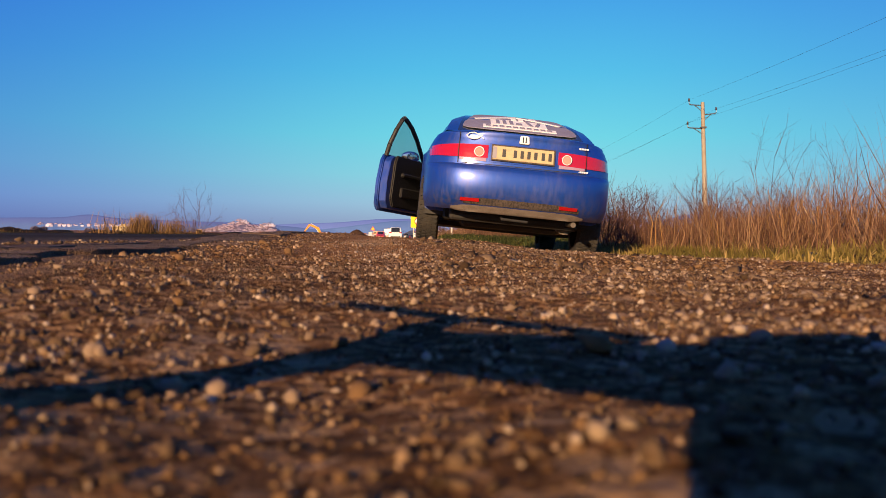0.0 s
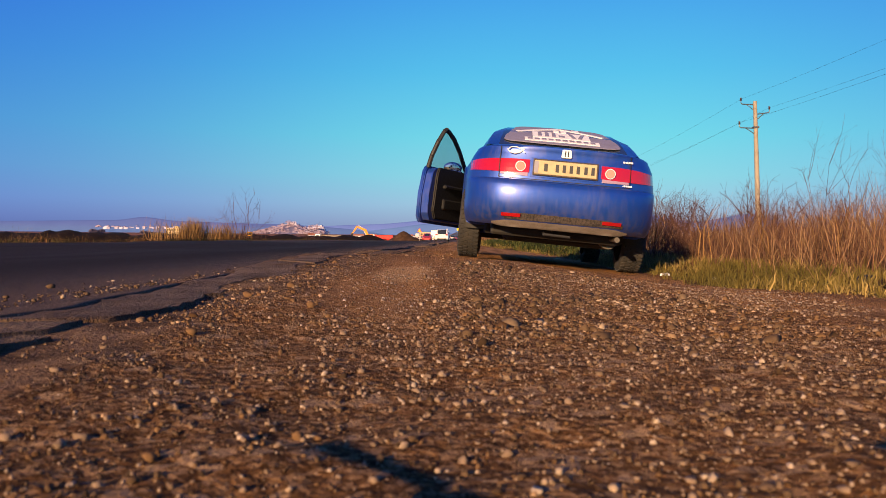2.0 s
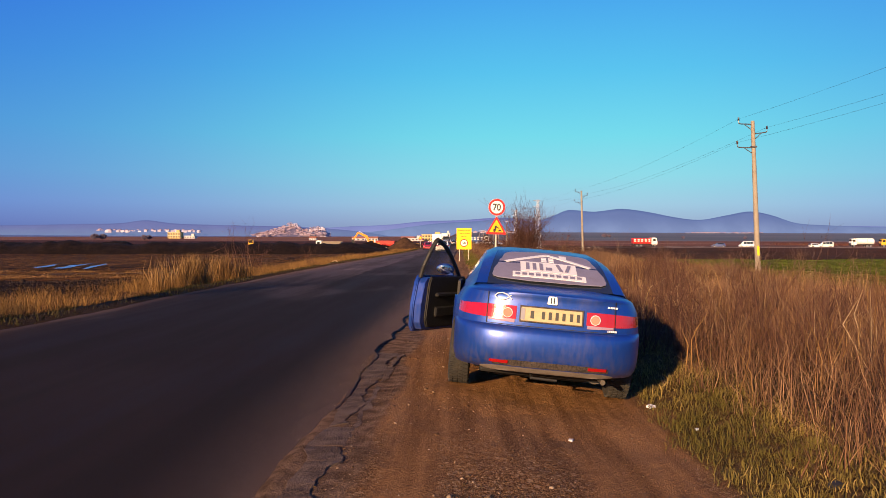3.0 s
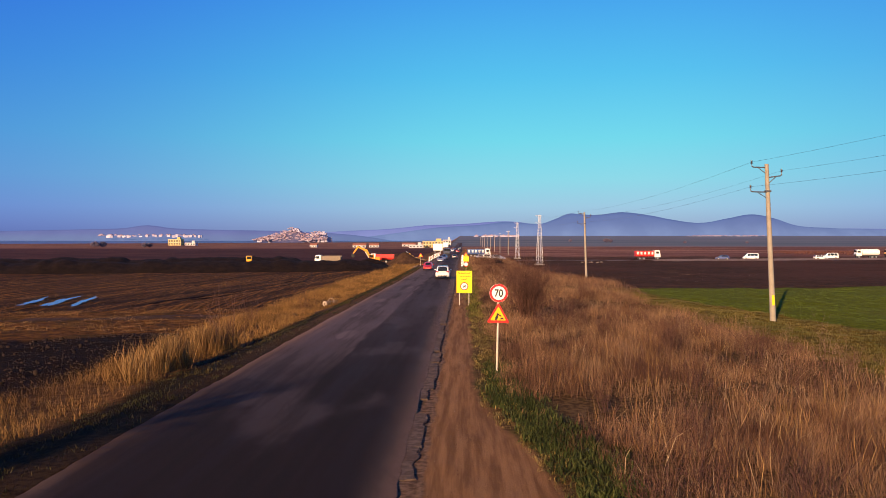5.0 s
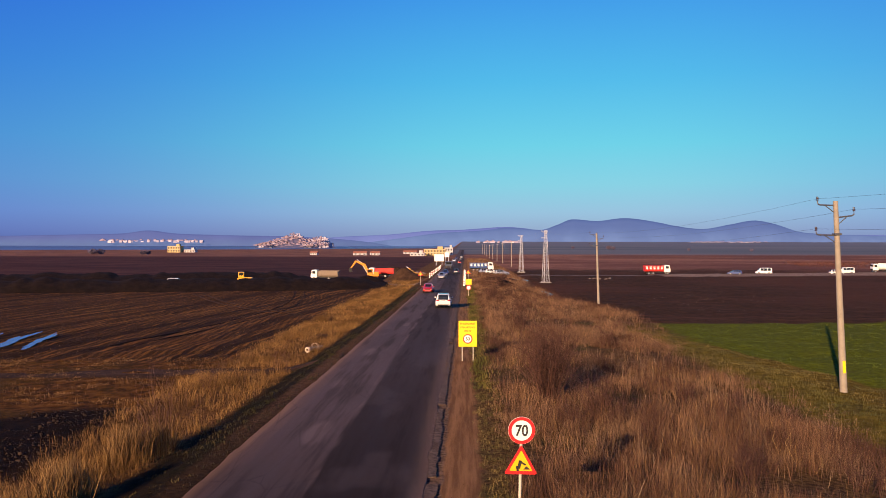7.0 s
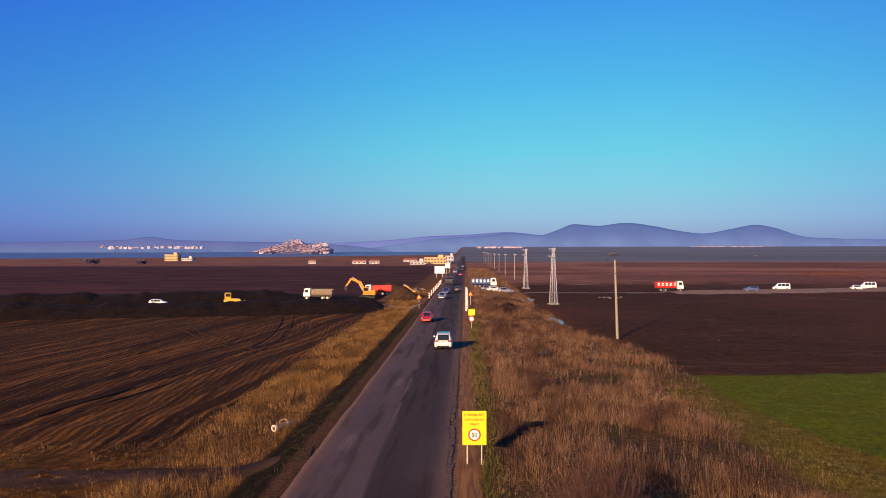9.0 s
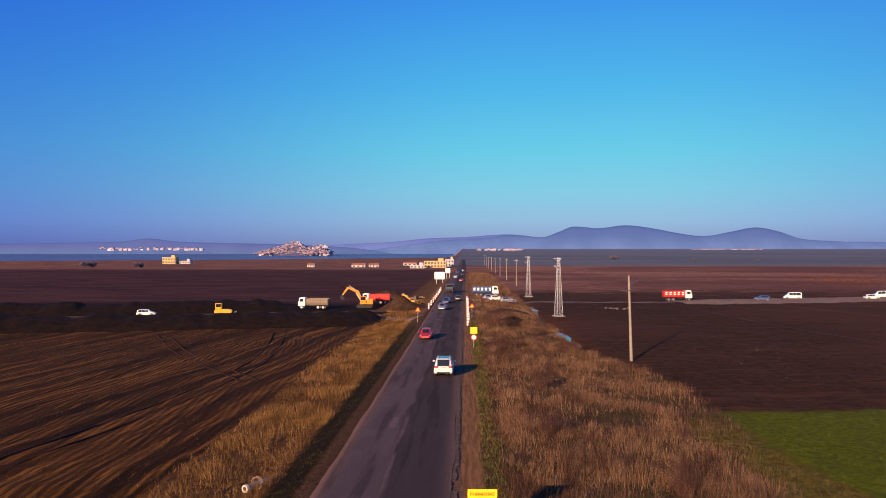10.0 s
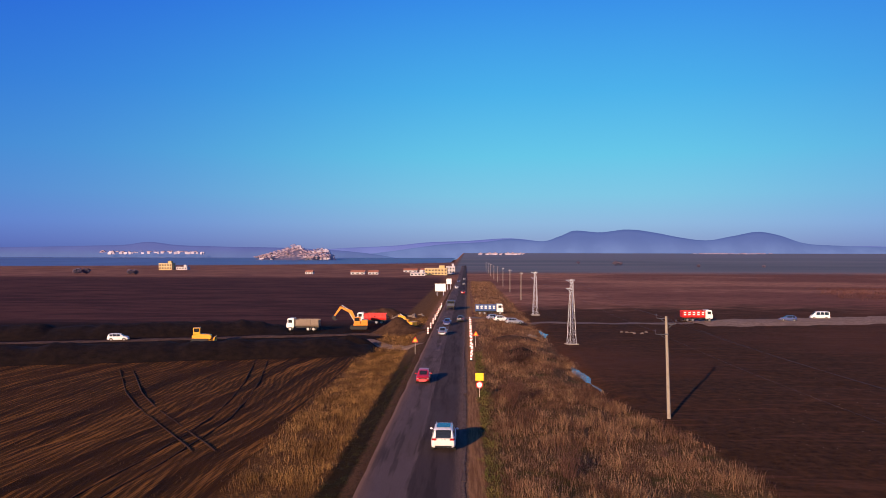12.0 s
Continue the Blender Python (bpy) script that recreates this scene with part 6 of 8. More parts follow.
VAN = dict(
    L=5.6, rake=lambda y, z: max(0, 1 - y / .4) * .25 * max(0, .5 - z) - max(0, (y - 4.8) / .8) * .45 * max(0, z - .7),
    w=[(0, .88), (.04, .93), (.15, .96), (1, .97), (4.6, .97), (5.2, .92), (5.5, .78), (5.6, .65)],
    top=[(0, 1.28), (.3, 1.30), (4.3, 1.30), (4.7, 1.28), (5.3, 1.08), (5.6, .92)],
    bot=[(0, .36), (.6, .30), (5.1, .30), (5.6, .36)],
    cabin=[(.03, .86, .78, 1.25, 1.5), (.06, .90, .80, 1.26, 1.9), (.10, .91, .80, 1.26, 2.18), (.18, .92, .80, 1.26, 2.27), (.45, .93, .80, 1.26, 2.32), (1.6, .93, .80, 1.26, 2.34), (1.72, .93, .80, 1.26, 2.34),
           (2.8, .93, .80, 1.26, 2.34), (2.95, .93, .80, 1.26, 2.33), (4.0, .92, .78, 1.26, 2.25), (4.1, .92, .77, 1.26, 2.20), (4.5, .90, .74, 1.26, 1.75), (4.9, .86, .70, 1.24, 1.32)],
    panes=["rear", "rear", "body", "body", "side", "body", "side", "body", "side", "body", "front", "front"], r=.34, axles=(1.15, 4.65), lamp=(.85, 1.15), lx=(.78, .94))


def road_car(P, x, y, rot, coat, label, name="passenger_car", group="cars on the road", fine=False, dark_end=True, size=.86):
    """A whole car; its origin lies under the middle of its tail."""
    m = pose(x, y, float(land(x, y)) if (x < ROAD_L or x > ROAD_R) else float(road_z(y)) + .003, 0, 0, rot) @ Matrix.Scale(size, 4) @ Matrix.Translation((0, -P["L"] / 2, 0))
    car = empty(name, m)
    _, rows = shell(P)
    part("body", loop_loft(closed_rows(rows)), coat, car, "", True)
    cabin(P, car, coat, GLASS_DARK)
    z0, z1 = P["lamp"]
    for sx in (-1, 1):
        part("tail_lamp", tail_patch(P, sx * P["lx"][0], sx * P["lx"][1], z0, z1, .012, 6, 2), RED_LENS, car)
        fy = P["L"] - .22
        bm = B()
        bmesh.ops.create_uvsphere(bm, u_segments=12, v_segments=6, radius=1, matrix=pose(sx * .60, fy, float(spline(P["top"], fy)) - .14) @ Matrix.Diagonal((.19, .16, .085, 1)))
        part("headlight", bm, CLEAR_LENS, car)
        for yy in P["axles"]:
            wx = float(spline(P["w"], yy))
            # black half disc over the closed side imitates the shaded wheel well
            bm = B()
            tube(bm, (sx * wx * .7, yy, P["r"]), (sx * (wx + .006), yy, P["r"]), P["r"] * 1.16, seg=24)
            bmesh.ops.bisect_plane(bm, geom=bm.verts[:] + bm.edges[:] + bm.faces[:], plane_co=(0, 0, P["r"] * .8), plane_no=(0, 0, 1), clear_inner=True)
            part("wheel_arch", bm, TRIM, car)
            wheel(car, sx * (wx - .09), yy, P["r"], .22, fine=fine)
        bm = B()
        my = P["cabin"][-3][0]
        bmesh.ops.create_uvsphere(bm, u_segments=10, v_segments=6, radius=1, matrix=pose(sx * (float(spline(P["w"], my)) + .10), my + .1, P["cabin"][-3][3] + .08) @ Matrix.Diagonal((.12, .06, .085, 1)))
        part("wing_mirror", bm, coat, car, "", True)
    zb = float(spline(P["bot"], 0))
    part("rear_bumper", tail_patch(P, -P["lx"][0] * 1.25, P["lx"][0] * 1.25, zb + .01, zb + .16, .02, 10, 2), TRIM, car, "dark lower bumper")
    zp = (z0 + z1) / 2 - .02
    pl = part("number_plate", tail_patch(P, -.26, .26, zp - .06, zp + .055, .014, 4, 1), SIGN_WHITE, car)
    bars(pl, [-.18 + .06 * k for k in range(7)], rear_y(P, 0, zp) - .017, zp, .035, .06, PLATE_INK)
    bm = B()
    box(bm, (1.2, P["L"] * .86, .10), (0, P["L"] / 2, zb + .0), bevel=.03)
    part("underbody", bm, TRIM, car)
    bm = B()
    box(bm, (.9, .06, .16), (0, P["L"] - .05, zb + .26), bevel=.02)
    part("grille", bm, TRIM, car)
    return tagged(car, label, "car", group)


suv = road_car(SUV, -2.15, 82.4, 0, WHITE_CAR, "white sport utility vehicle driving away along the road", "suv_car", fine=True)
bm = B()
for sx in (-1, 1):
    tube(bm, (sx * .62, .7, 1.775), (sx * .62, 2.8, 1.765), .022, seg=8)
part("roof_rails", bm, GALV, suv)
bm = B()
box(bm, (1.05, 1.5, .012), (0, 1.75, 1.752), bevel=.004)
part("sunroof", bm, GLASS_DARK, suv)
road_car(HATCH, -5.15, 107, 180, RED_CAR, "small red hatchback coming along the far lane", fine=True)
road_car(HATCH, -4.7, 151, 180, SILVER_CAR, "pale silver hatchback waiting in the oncoming lane")
road_car(HATCH, -4.4, 168, 178, NAVY_CAR, "dark blue hatchback queueing behind another car")
road_car(HATCH, -1.9, 176, 0, DARK_CAR, "dark hatchback driving away in the near lane")
road_car(HATCH, -2.0, 286, 0, RED_CAR, "red hatchback far along the road")
for i, (yy, c) in enumerate(((330, WHITE_CAR), (372, DARK_CAR), (410, NAVY_CAR), (455, SILVER_CAR))):
    road_car(HATCH, -2.0 if i % 2 else -4.9, yy, 0 if i % 2 else 180, c, "distant car in the queue along the road")
road_car(HATCH, 8.9, 171.5, -82, SILVER_CAR, "silver estate car parked on the dirt by the works", group="cars parked at the works")
road_car(HATCH, 6.6, 176.5, -70, WHITE_CAR, "white car parked on the dirt by the works", group="cars parked at the works")
road_car(HATCH, 5.4, 181.0, -75, SILVER_CAR, "grey car parked behind two pale cars", group="cars parked at the works")
road_car(HATCH, 68, 183.5, 80, NAVY_CAR, "dark blue car standing on the site track", group="vehicles on the site track")
road_car(VAN, 78, 190, 82, WHITE_CAR, "white minibus standing on the pale site track", "minibus", "vehicles on the site track", size=.72)
road_car(VAN, 103, 197, 84, WHITE_CAR, "white minibus parked behind a van on the track", "minibus", "vehicles on the site track", size=.72)
road_car(SUV, 97, 190.5, -86, WHITE_CAR, "white van standing at the track's edge", "utility_van", "vehicles on the site track", size=.72)
road_car(SUV, -60.7, 151.7, -80, WHITE_CAR, "white off-road car on the track between earth banks", "suv_car", "vehicles on the site track", size=.72)


def lorry(x, y, rot, cab, load, kind, label, panels=0, name="dump_truck", length=8.2, size=.78):
    """A rigid lorry; origin under its middle, nose towards local +y."""
    t = empty(name, pose(x, y, float(land(x, y)) if (x < ROAD_L or x > ROAD_R) else float(road_z(y)), 0, 0, rot) @ Matrix.Translation((0, 0, .10)) @ Matrix.Scale(size, 4))
    h = length / 2
    bm = B()
    prism(bm, [(h - 1.95, .75), (h - .02, .75), (h, 1.5), (h - .10, 1.75), (h - .32, 2.95), (h - .6, 3.05), (h - 1.95, 3.05)], 2.35, pose(0, 0, 0, 0, 0, 90))
    bmesh.ops.bevel(bm, geom=bm.edges[:], offset=.06, segments=2, affect="EDGES")
    c = part("cab", bm, cab, t, "", True)
    bm = B()
    box(bm, (2.1, .06, .95), (0, h - .14, 2.3), (-11, 0, 0), .03)
    part("windscreen", bm, GLASS_DARK, c)
    for sx in (-1, 1):
        bm = B()
        box(bm, (.04, .95, .75), (sx * 1.17, h - 1.0, 2.3), bevel=.015)
        part("side_window", bm, GLASS_DARK, c)
        bm = B()
        box(bm, (.12, .12, .5), (sx * 1.36, h - .25, 2.3), bevel=.03)
        part("mirror", bm, TRIM, c)
        bm = B()
        bmesh.ops.create_uvsphere(bm, u_segments=10, v_segments=6, radius=1, matrix=pose(sx * .85, h - .02, .98) @ Matrix.Diagonal((.18, .06, .12, 1)))
        part("headlight", bm, CLEAR_LENS, c)
    bm = B()
    box(bm, (2.2, .10, .5), (0, h - .02, 1.05), bevel=.03)
    part("grille", bm, TRIM, c)
    bm = B()
    for sx in (-.42, .42):
        box(bm, (.12, length - .4, .28), (sx, -.1, .82))
    box(bm, (2.2, .12, .14), (0, -h + .1, .72))
    box(bm, (.6, 1.1, .5), (.75, .8, .75), bevel=.05)
    part("chassis", bm, TRIM, t, "dark chassis")
    if kind == "tip":
        b0, b1 = -h, h - 2.15
        bm = B()
        prism(bm, [(-1.05, 1.05), (1.05, 1.05), (1.22, 1.5), (1.22, 2.75), (1.12, 2.75), (1.10, 1.6), (.95, 1.2), (-.95, 1.2), (-1.10, 1.6), (-1.12, 2.75), (-1.22, 2.75), (-1.22, 1.5)], b1 - b0, Matrix.Translation((0, (b0 + b1) / 2, 0)))
        box(bm, (2.3, .09, 1.55), (0, b1 - .05, 1.98), bevel=.02)
        box(bm, (2.3, .09, 1.40), (0, b0 + .05, 1.90), bevel=.02)
        for k in range(7):
            yy = b0 + .15 + k * (b1 - b0 - .3) / 6
            for sx in (-1, 1):
                box(bm, (.10, .12, 1.25), (sx * 1.25, yy, 2.1), bevel=.02)
        for sx in (-1, 1):
            box(bm, (.12, b1 - b0, .12), (sx * 1.24, (b0 + b1) / 2, 2.74), bevel=.02)
        box(bm, (2.3, .7, .08), (0, b1 + .25, 2.95), bevel=.02)
        bed = part("tipper_body", bm, load, t, "", False)
        bm = B()
        box(bm, (2.1, b1 - b0 - .25, .5), (0, (b0 + b1) / 2, 2.3), bevel=.2, seg=2)
        part("load", bm, BROWN_EARTH, bed)
        for k in range(panels):
            for r in (0, 1):
                for sx in (-1, 1):
                    bm = B()
                    box(bm, (.02, (b1 - b0) / panels * .52, .34), (sx * 1.315, b0 + (k + .5) * (b1 - b0) / panels, 1.88 + r * .52), bevel=.005)
                    part("white_panel", bm, SIGN_WHITE, bed)
    else:
        bm = B()
        tube(bm, (0, -h + .05, 2.05), (0, h - 2.2, 2.05), 1.08, seg=24)
        for k in range(4):
            tube(bm, (0, -h + .4 + k * 1.6, 2.05), (0, -h + .5 + k * 1.6, 2.05), 1.12, seg=24)
        box(bm, (.6, length - 2.6, .12), (0, -1.0, 3.16), bevel=.03)
        part("tank", bm, load, t, "", True)
    for yy in (h - .95, -h + 2.7, -h + 1.3):
        for sx in (-1, 1):
            wheel(t, sx * 1.02, yy, .50, .32, fine=False).location.z = .40
    return tagged(t, label, "truck", "lorries at the works")


lorry(-32.7, 169.1, 88, WHITE_CAR, TRUCK_GREY, "tip", "dump truck with white cab and muddy grey tipper body", 0)
lorry(-21.1, 182.6, 92, WHITE_CAR, TRUCK_RED, "tip", "dump truck with white cab and red tipper body", 0)
lorry(4.6, 193, -90, WHITE_CAR, TRUCK_BLUE, "tip", "dump truck with white cab and blue panelled tipper body", 5)
lorry(48, 181.5, -88, WHITE_CAR, TRUCK_RED, "tip", "red panelled dump truck with white cab on the track", 5)
lorry(-4.6, 209, 180, DARK_CAR, TRUCK_BLUE, "tip", "blue dump truck coming along the road", 3)
lorry(116, 202, 85, WHITE_CAR, WHITE_CAR, "tank", "white tank truck standing on the site track", 0, "tank_truck")
lorry(127, 206, 84, MACHINE_YELLOW, MACHINE_YELLOW, "tip", "yellow dump truck at the end of the track", 0)


def beam(bm, pts, widths, thick, x=0.0):
    """A bent boom in the y, z plane."""
    up, dn = [], []
    for i, p in enumerate(pts):
        a = Vector(pts[max(0, i - 1)])
        b = Vector(pts[min(len(pts) - 1, i + 1)])
        d = (b - a).normalized()
        nrm = Vector((-d.y, d.x))
        up.append(Vector(p) + nrm * widths[i] / 2)
        dn.append(Vector(p) - nrm * widths[i] / 2)
    prism(bm, [tuple(v) for v in up + dn[::-1]], thick, pose(x, 0, 0, 0, 0, 90))
    return bm


def excavator(x, y, rot, coat, label, boom=((.6, 1.7), (1.8, 4.0), (4.1, 5.0)), stick=((4.1, 5.1), (5.6, 3.0)), scale=1.0):
    e = empty("excavator", pose(x, y, float(land(x, y)), 0, 0, rot) @ Matrix.Scale(scale * .87, 4))
    for sx in (-1, 1):
        bm = B()
        prism(bm, [(-1.7, .0), (1.7, .0), (2.05, .35), (1.9, .8), (-1.9, .8), (-2.05, .35)], .55, pose(sx * 1.05, 0, 0, 0, 0, 90))
        bmesh.ops.bevel(bm, geom=bm.edges[:], offset=.05, segments=1, affect="EDGES")
        for k in range(12):
            box(bm, (.6, .12, .05), (sx * 1.05, -1.6 + k * .29, .82))
        part("track", bm, TRIM, e, "dark crawler track")
    bm = B()
    box(bm, (2.5, 3.3, .35), (0, -.45, 1.1), bevel=.05)
    box(bm, (2.5, 1.5, 1.0), (0, -1.35, 1.7), bevel=.15, seg=2)
    box(bm, (1.1, 1.6, .55), (.65, .3, 1.5), bevel=.08)
    part("house", bm, coat, e)
    bm = B()
    box(bm, (1.0, 1.5, 1.65), (-.75, .3, 2.05), bevel=.12, seg=2)
    cab = part("cab", bm, coat, e)
    bm = B()
    box(bm, (1.03, 1.25, .85), (-.75, .36, 2.35), bevel=.05)
    part("cab_window", bm, GLASS_DARK, cab)
    bm = B()
    beam(bm, boom, (.45, .75, .40), .42, .25)
    part("boom", bm, coat, e)
    bm = B()
    beam(bm, stick, (.55, .30), .32, .25)
    part("stick", bm, coat, e)
    bm = B()
    bx, bz = stick[-1]
    prism(bm, [(bx - .35, bz + .15), (bx + .35, bz + .1), (bx + .45, bz - .6), (bx + .05, bz - 1.0), (bx - .75, bz - .85), (bx - .25, bz - .5)], .95, pose(.25, 0, 0, 0, 0, 90))
    part("bucket", bm, TRIM, e)
    bm = B()
    tube(bm, (.25, .9, 1.6), (.25, boom[1][0] + .4, boom[1][1] - .3), .09, seg=8)
    tube(bm, (.25, boom[1][0] + .3, boom[1][1] + .35), (.25, stick[0][0] - .2, stick[0][1] + .4), .08, seg=8)
    part("cylinder", bm, GALV, e)
    return tagged(e, label, "excavator")


excavator(-22.2, 171.8, 96, MACHINE_ORANGE, "orange tracked excavator with its boom raised over a truck")
excavator(-12, 169.5, 60, MACHINE_YELLOW, "yellow excavator half hidden behind a heap", ((.6, 1.7), (1.6, 3.2), (3.2, 3.6)), ((3.2, 3.7), (4.2, 2.2)), .8)


def dozer(x, y, rot, label):
    d = empty("bulldozer", pose(x, y, float(land(x, y)) + .1, 0, 0, rot) @ Matrix.Scale(.87, 4))
    for sx in (-1, 1):
        bm = B()
        prism(bm, [(-1.5, 0), (1.3, 0), (1.65, .4), (1.4, .85), (-1.5, .95), (-1.8, .45)], .5, pose(sx * .95, 0, 0, 0, 0, 90))
        part("track", bm, TRIM, d)
    bm = B()
    prism(bm, [(-1.6, .7), (1.9, .7), (2.0, 1.4), (1.7, 1.65), (-.1, 1.75), (-1.6, 1.5)], 1.4, pose(0, 0, 0, 0, 0, 90))
    bmesh.ops.bevel(bm, geom=bm.edges[:], offset=.06, segments=1, affect="EDGES")
    part("body", bm, MACHINE_YELLOW, d)
    bm = B()
    box(bm, (1.3, 1.3, 1.35), (0, -.75, 2.3), bevel=.1, seg=2)
    c = part("cab", bm, MACHINE_YELLOW, d)
    bm = B()
    box(bm, (1.33, 1.05, .75), (0, -.75, 2.5), bevel=.04)
    part("cab_window", bm, GLASS_DARK, c)
    bm = B()
    prism(bm, [(2.5, .1), (2.75, .1), (2.65, .6), (2.8, 1.2), (2.55, 1.2), (2.4, .6)], 2.9, pose(0, 0, 0, 0, 0, 90))
    part("blade", bm, MACHINE_YELLOW, d)
    bm = B()
    for sx in (-1, 1):
        tube(bm, (sx * 1.1, .2, .5), (sx * 1.1, 2.5, .5), .1, seg=8)
    part("push_arm", bm, MACHINE_YELLOW, d)
    return tagged(d, label, "bulldozer")


dozer(-45, 148.3, -80, "yellow bulldozer working on the track between the banks")


def rubble(x, y, n, spread, sizes, label, mat, seed, name="rubble"):
    r = np.random.default_rng(seed)
    bm = B()
    for _ in range(n):
        px_, py_ = x + r.normal(0, spread), y + r.normal(0, spread * .7)
        s_ = r.uniform(*sizes)
        box(bm, (s_ * r.uniform(.6, 1.6), s_ * r.uniform(.6, 1.4), s_ * r.uniform(.4, .9)), (px_, py_, float(land(px_, py_)) + s_ * .2), tuple(r.uniform(-25, 25, 3)), s_ * .08)
    return tagged(part(name, bm, mat), label, "rubble", kind="stuff")


rubble(28.5, 159.5, 8, 1.0, (.25, .6), "pale broken concrete lying in the dark field", GREY_TRACK, 3)
rubble(11, 152, 8, 1.0, (.25, .6), "pale slabs beside the ditch", GREY_TRACK, 4)
rubble(27, 86, 26, 5, (.02, .06), "dull stones scattered in the dark field", plain("field_stone", (.26, .19, .13), .9), 5)
rubble(34, 100, 70, 5.5, (.02, .07), "pale stalks and stones scattered in the dark field", plain("maize_straw", (.24, .16, .09), .9), 6)
rubble(-18.4, 198.9, 40, 3.5, (.4, 1.3), "pile of broken slabs and timber", GREY_TRACK, 8)


# ---------------------------------------------------------------- stones, crust and litter on the parking strip
ICO_V, ICO_F = [], []
bm = B()
bmesh.ops.create_icosphere(bm, subdivisions=1, radius=1)
bm.verts.ensure_lookup_table()
ICO_V = np.array([v.co[:] for v in bm.verts])
ICO_F = np.array([[v.index for v in f.verts] for f in bm.faces])
bm.free()


def pebbles(name, x, y, size, mat, label, sink=.25, seed=1, flat=.65, category="stones", bed=land):
    r = np.random.default_rng(seed)
    n = len(x)
    V = np.repeat(ICO_V[None], n, 0) * (1 + r.uniform(-.50, .45, (n, len(ICO_V), 1)))
    V = V * np.stack([r.uniform(.7, 1.3, n), r.uniform(.7, 1.3, n), r.uniform(flat * .7, flat * 1.3, n)], -1)[:, None, :]
    a, b = r.uniform(0, 6.283, n), r.normal(0, .35, n)
    c, s_ = np.cos(a), np.sin(a)
    X, Y, Z = V[..., 0] * c[:, None] - V[..., 1] * s_[:, None], V[..., 0] * s_[:, None] + V[..., 1] * c[:, None], V[..., 2]
    cb, sb = np.cos(b), np.sin(b)
    Y, Z = Y * cb[:, None] - Z * sb[:, None], Y * sb[:, None] + Z * cb[:, None]
    P_ = np.stack([X, Y, Z], -1) * size[:, None, None]
    P_[..., 0] += x[:, None]
    P_[..., 1] += y[:, None]
    P_[..., 2] += (bed(x, y) + size * flat * (1 - 2 * sink) * .8)[:, None]
    F = (ICO_F[None] + np.arange(n)[:, None, None] * len(ICO_V)).reshape(-1, 3)
    ob = new(name, raw_mesh(name, P_.reshape(-1, 3), [F], mat, False))
    return tagged(ob, label, category, kind="stuff")


def stone_material(name, dark, mid, light):
    t = Tree(name)
    r = t.node("ShaderNodeNewGeometry").outputs["Random Per Island"]
    n = t.noise(90, 4)
    col = t.mix(t.step(r, .0, .55), dark, mid)
    col = t.mix(t.step(r, .80, 1.0), col, light)
    col = t.mix(t.step(n, .3, .7, .35, 0), col, dark)
    t.bump(n, .4, .003)
    return t.end(col, .92, 0, .12)


GRAVEL_STONE = stone_material("gravel_stone", (.062, .032, .014), (.155, .088, .042), (.40, .27, .165))
GREY_STONE = stone_material("grey_grit", (.034, .020, .011), (.115, .072, .041), (.42, .31, .21))
CLOD = stone_material("soil_clod", (.012, .008, .006), (.032, .020, .014), (.07, .045, .03))
r1 = np.random.default_rng(11)


def scatter(n, y0, y1, x0, x1, power):
    """Positions that thin out with distance."""
    y = y0 + (y1 - y0) * r1.uniform(0, 1, n) ** power
    x = x0 + (x1 - x0) * r1.uniform(0, 1, n)
    return x, y


def loose(x, y):
    """Chance of loose gravel: patchy, and swept out of the wheel tracks."""
    lane = sstep(.75, 1.0, x) * (1 - sstep(1.6, 1.8, x)) + sstep(-.45, -.30, x) * (1 - sstep(-.08, .10, x))
    return (.80 + .45 * vnoise(x, y, .35)) * (1 - .85 * np.clip(lane * sstep(.7, 1.6, y) + .8 * sstep(3.0, 4.6, y), 0, 1))


x, y = scatter(15000, -.34, 1.3, -.62, .95, 1.25)
ok = r1.uniform(0, 1, len(x)) < loose(x, y)
x, y = x[ok], y[ok]
pebbles("gravel", x, y, np.minimum(r1.gamma(1.15, .0006, len(x)), .0026) + .0005, GRAVEL_STONE, "fine brown gravel on the parking strip", .30, seed=2, flat=.95)
# coarser, broken bits and crushed grit round the starting place
x, y = scatter(10000, -.30, .85, -.45, .70, 1.2)
pebbles("gravel", x, y, np.minimum(r1.gamma(.95, .0007, len(x)), .0042) + .0005, GREY_STONE, "crushed grey-brown grit lying thick on the parking strip", .26, seed=12, flat=1.0)
x, y = scatter(19000, .9, 5.6, -.68, 1.9, 1.3)
ok = r1.uniform(0, 1, len(x)) < loose(x, y)
x, y = x[ok], y[ok]
pebbles("gravel", x, y, r1.gamma(1.2, .0013, len(x)) + .0016, GRAVEL_STONE, "loose brown gravel between the road and the verge", .40, seed=3, flat=.8)
# pale crushed stone strewn thick from just ahead of the start to the car
PALE_STONE = stone_material("pale_crushed_stone", (.105, .068, .043), (.24, .168, .115), (.43, .34, .26))
x, y = scatter(25000, -.15, 3.4, -.66, 1.35, 1.15)
ok = r1.uniform(0, 1, len(x)) < (.75 + .6 * vnoise(x, y, .28)) * (1 - .8 * sstep(2.2, 3.4, y)) * (1 - .8 * (1 - sstep(-.30, -.05, x)) * sstep(-.2, .4, y))
x, y = x[ok], y[ok]
pebbles("gravel", x, y, np.minimum(r1.gamma(1.4, .0009, len(x)), .0046) + .0010, PALE_STONE, "pale crushed stone strewn over the parking strip", .30, seed=24, flat=.85)
x, y = scatter(8000, .7, 3.9, -.05, .85, 1.0)
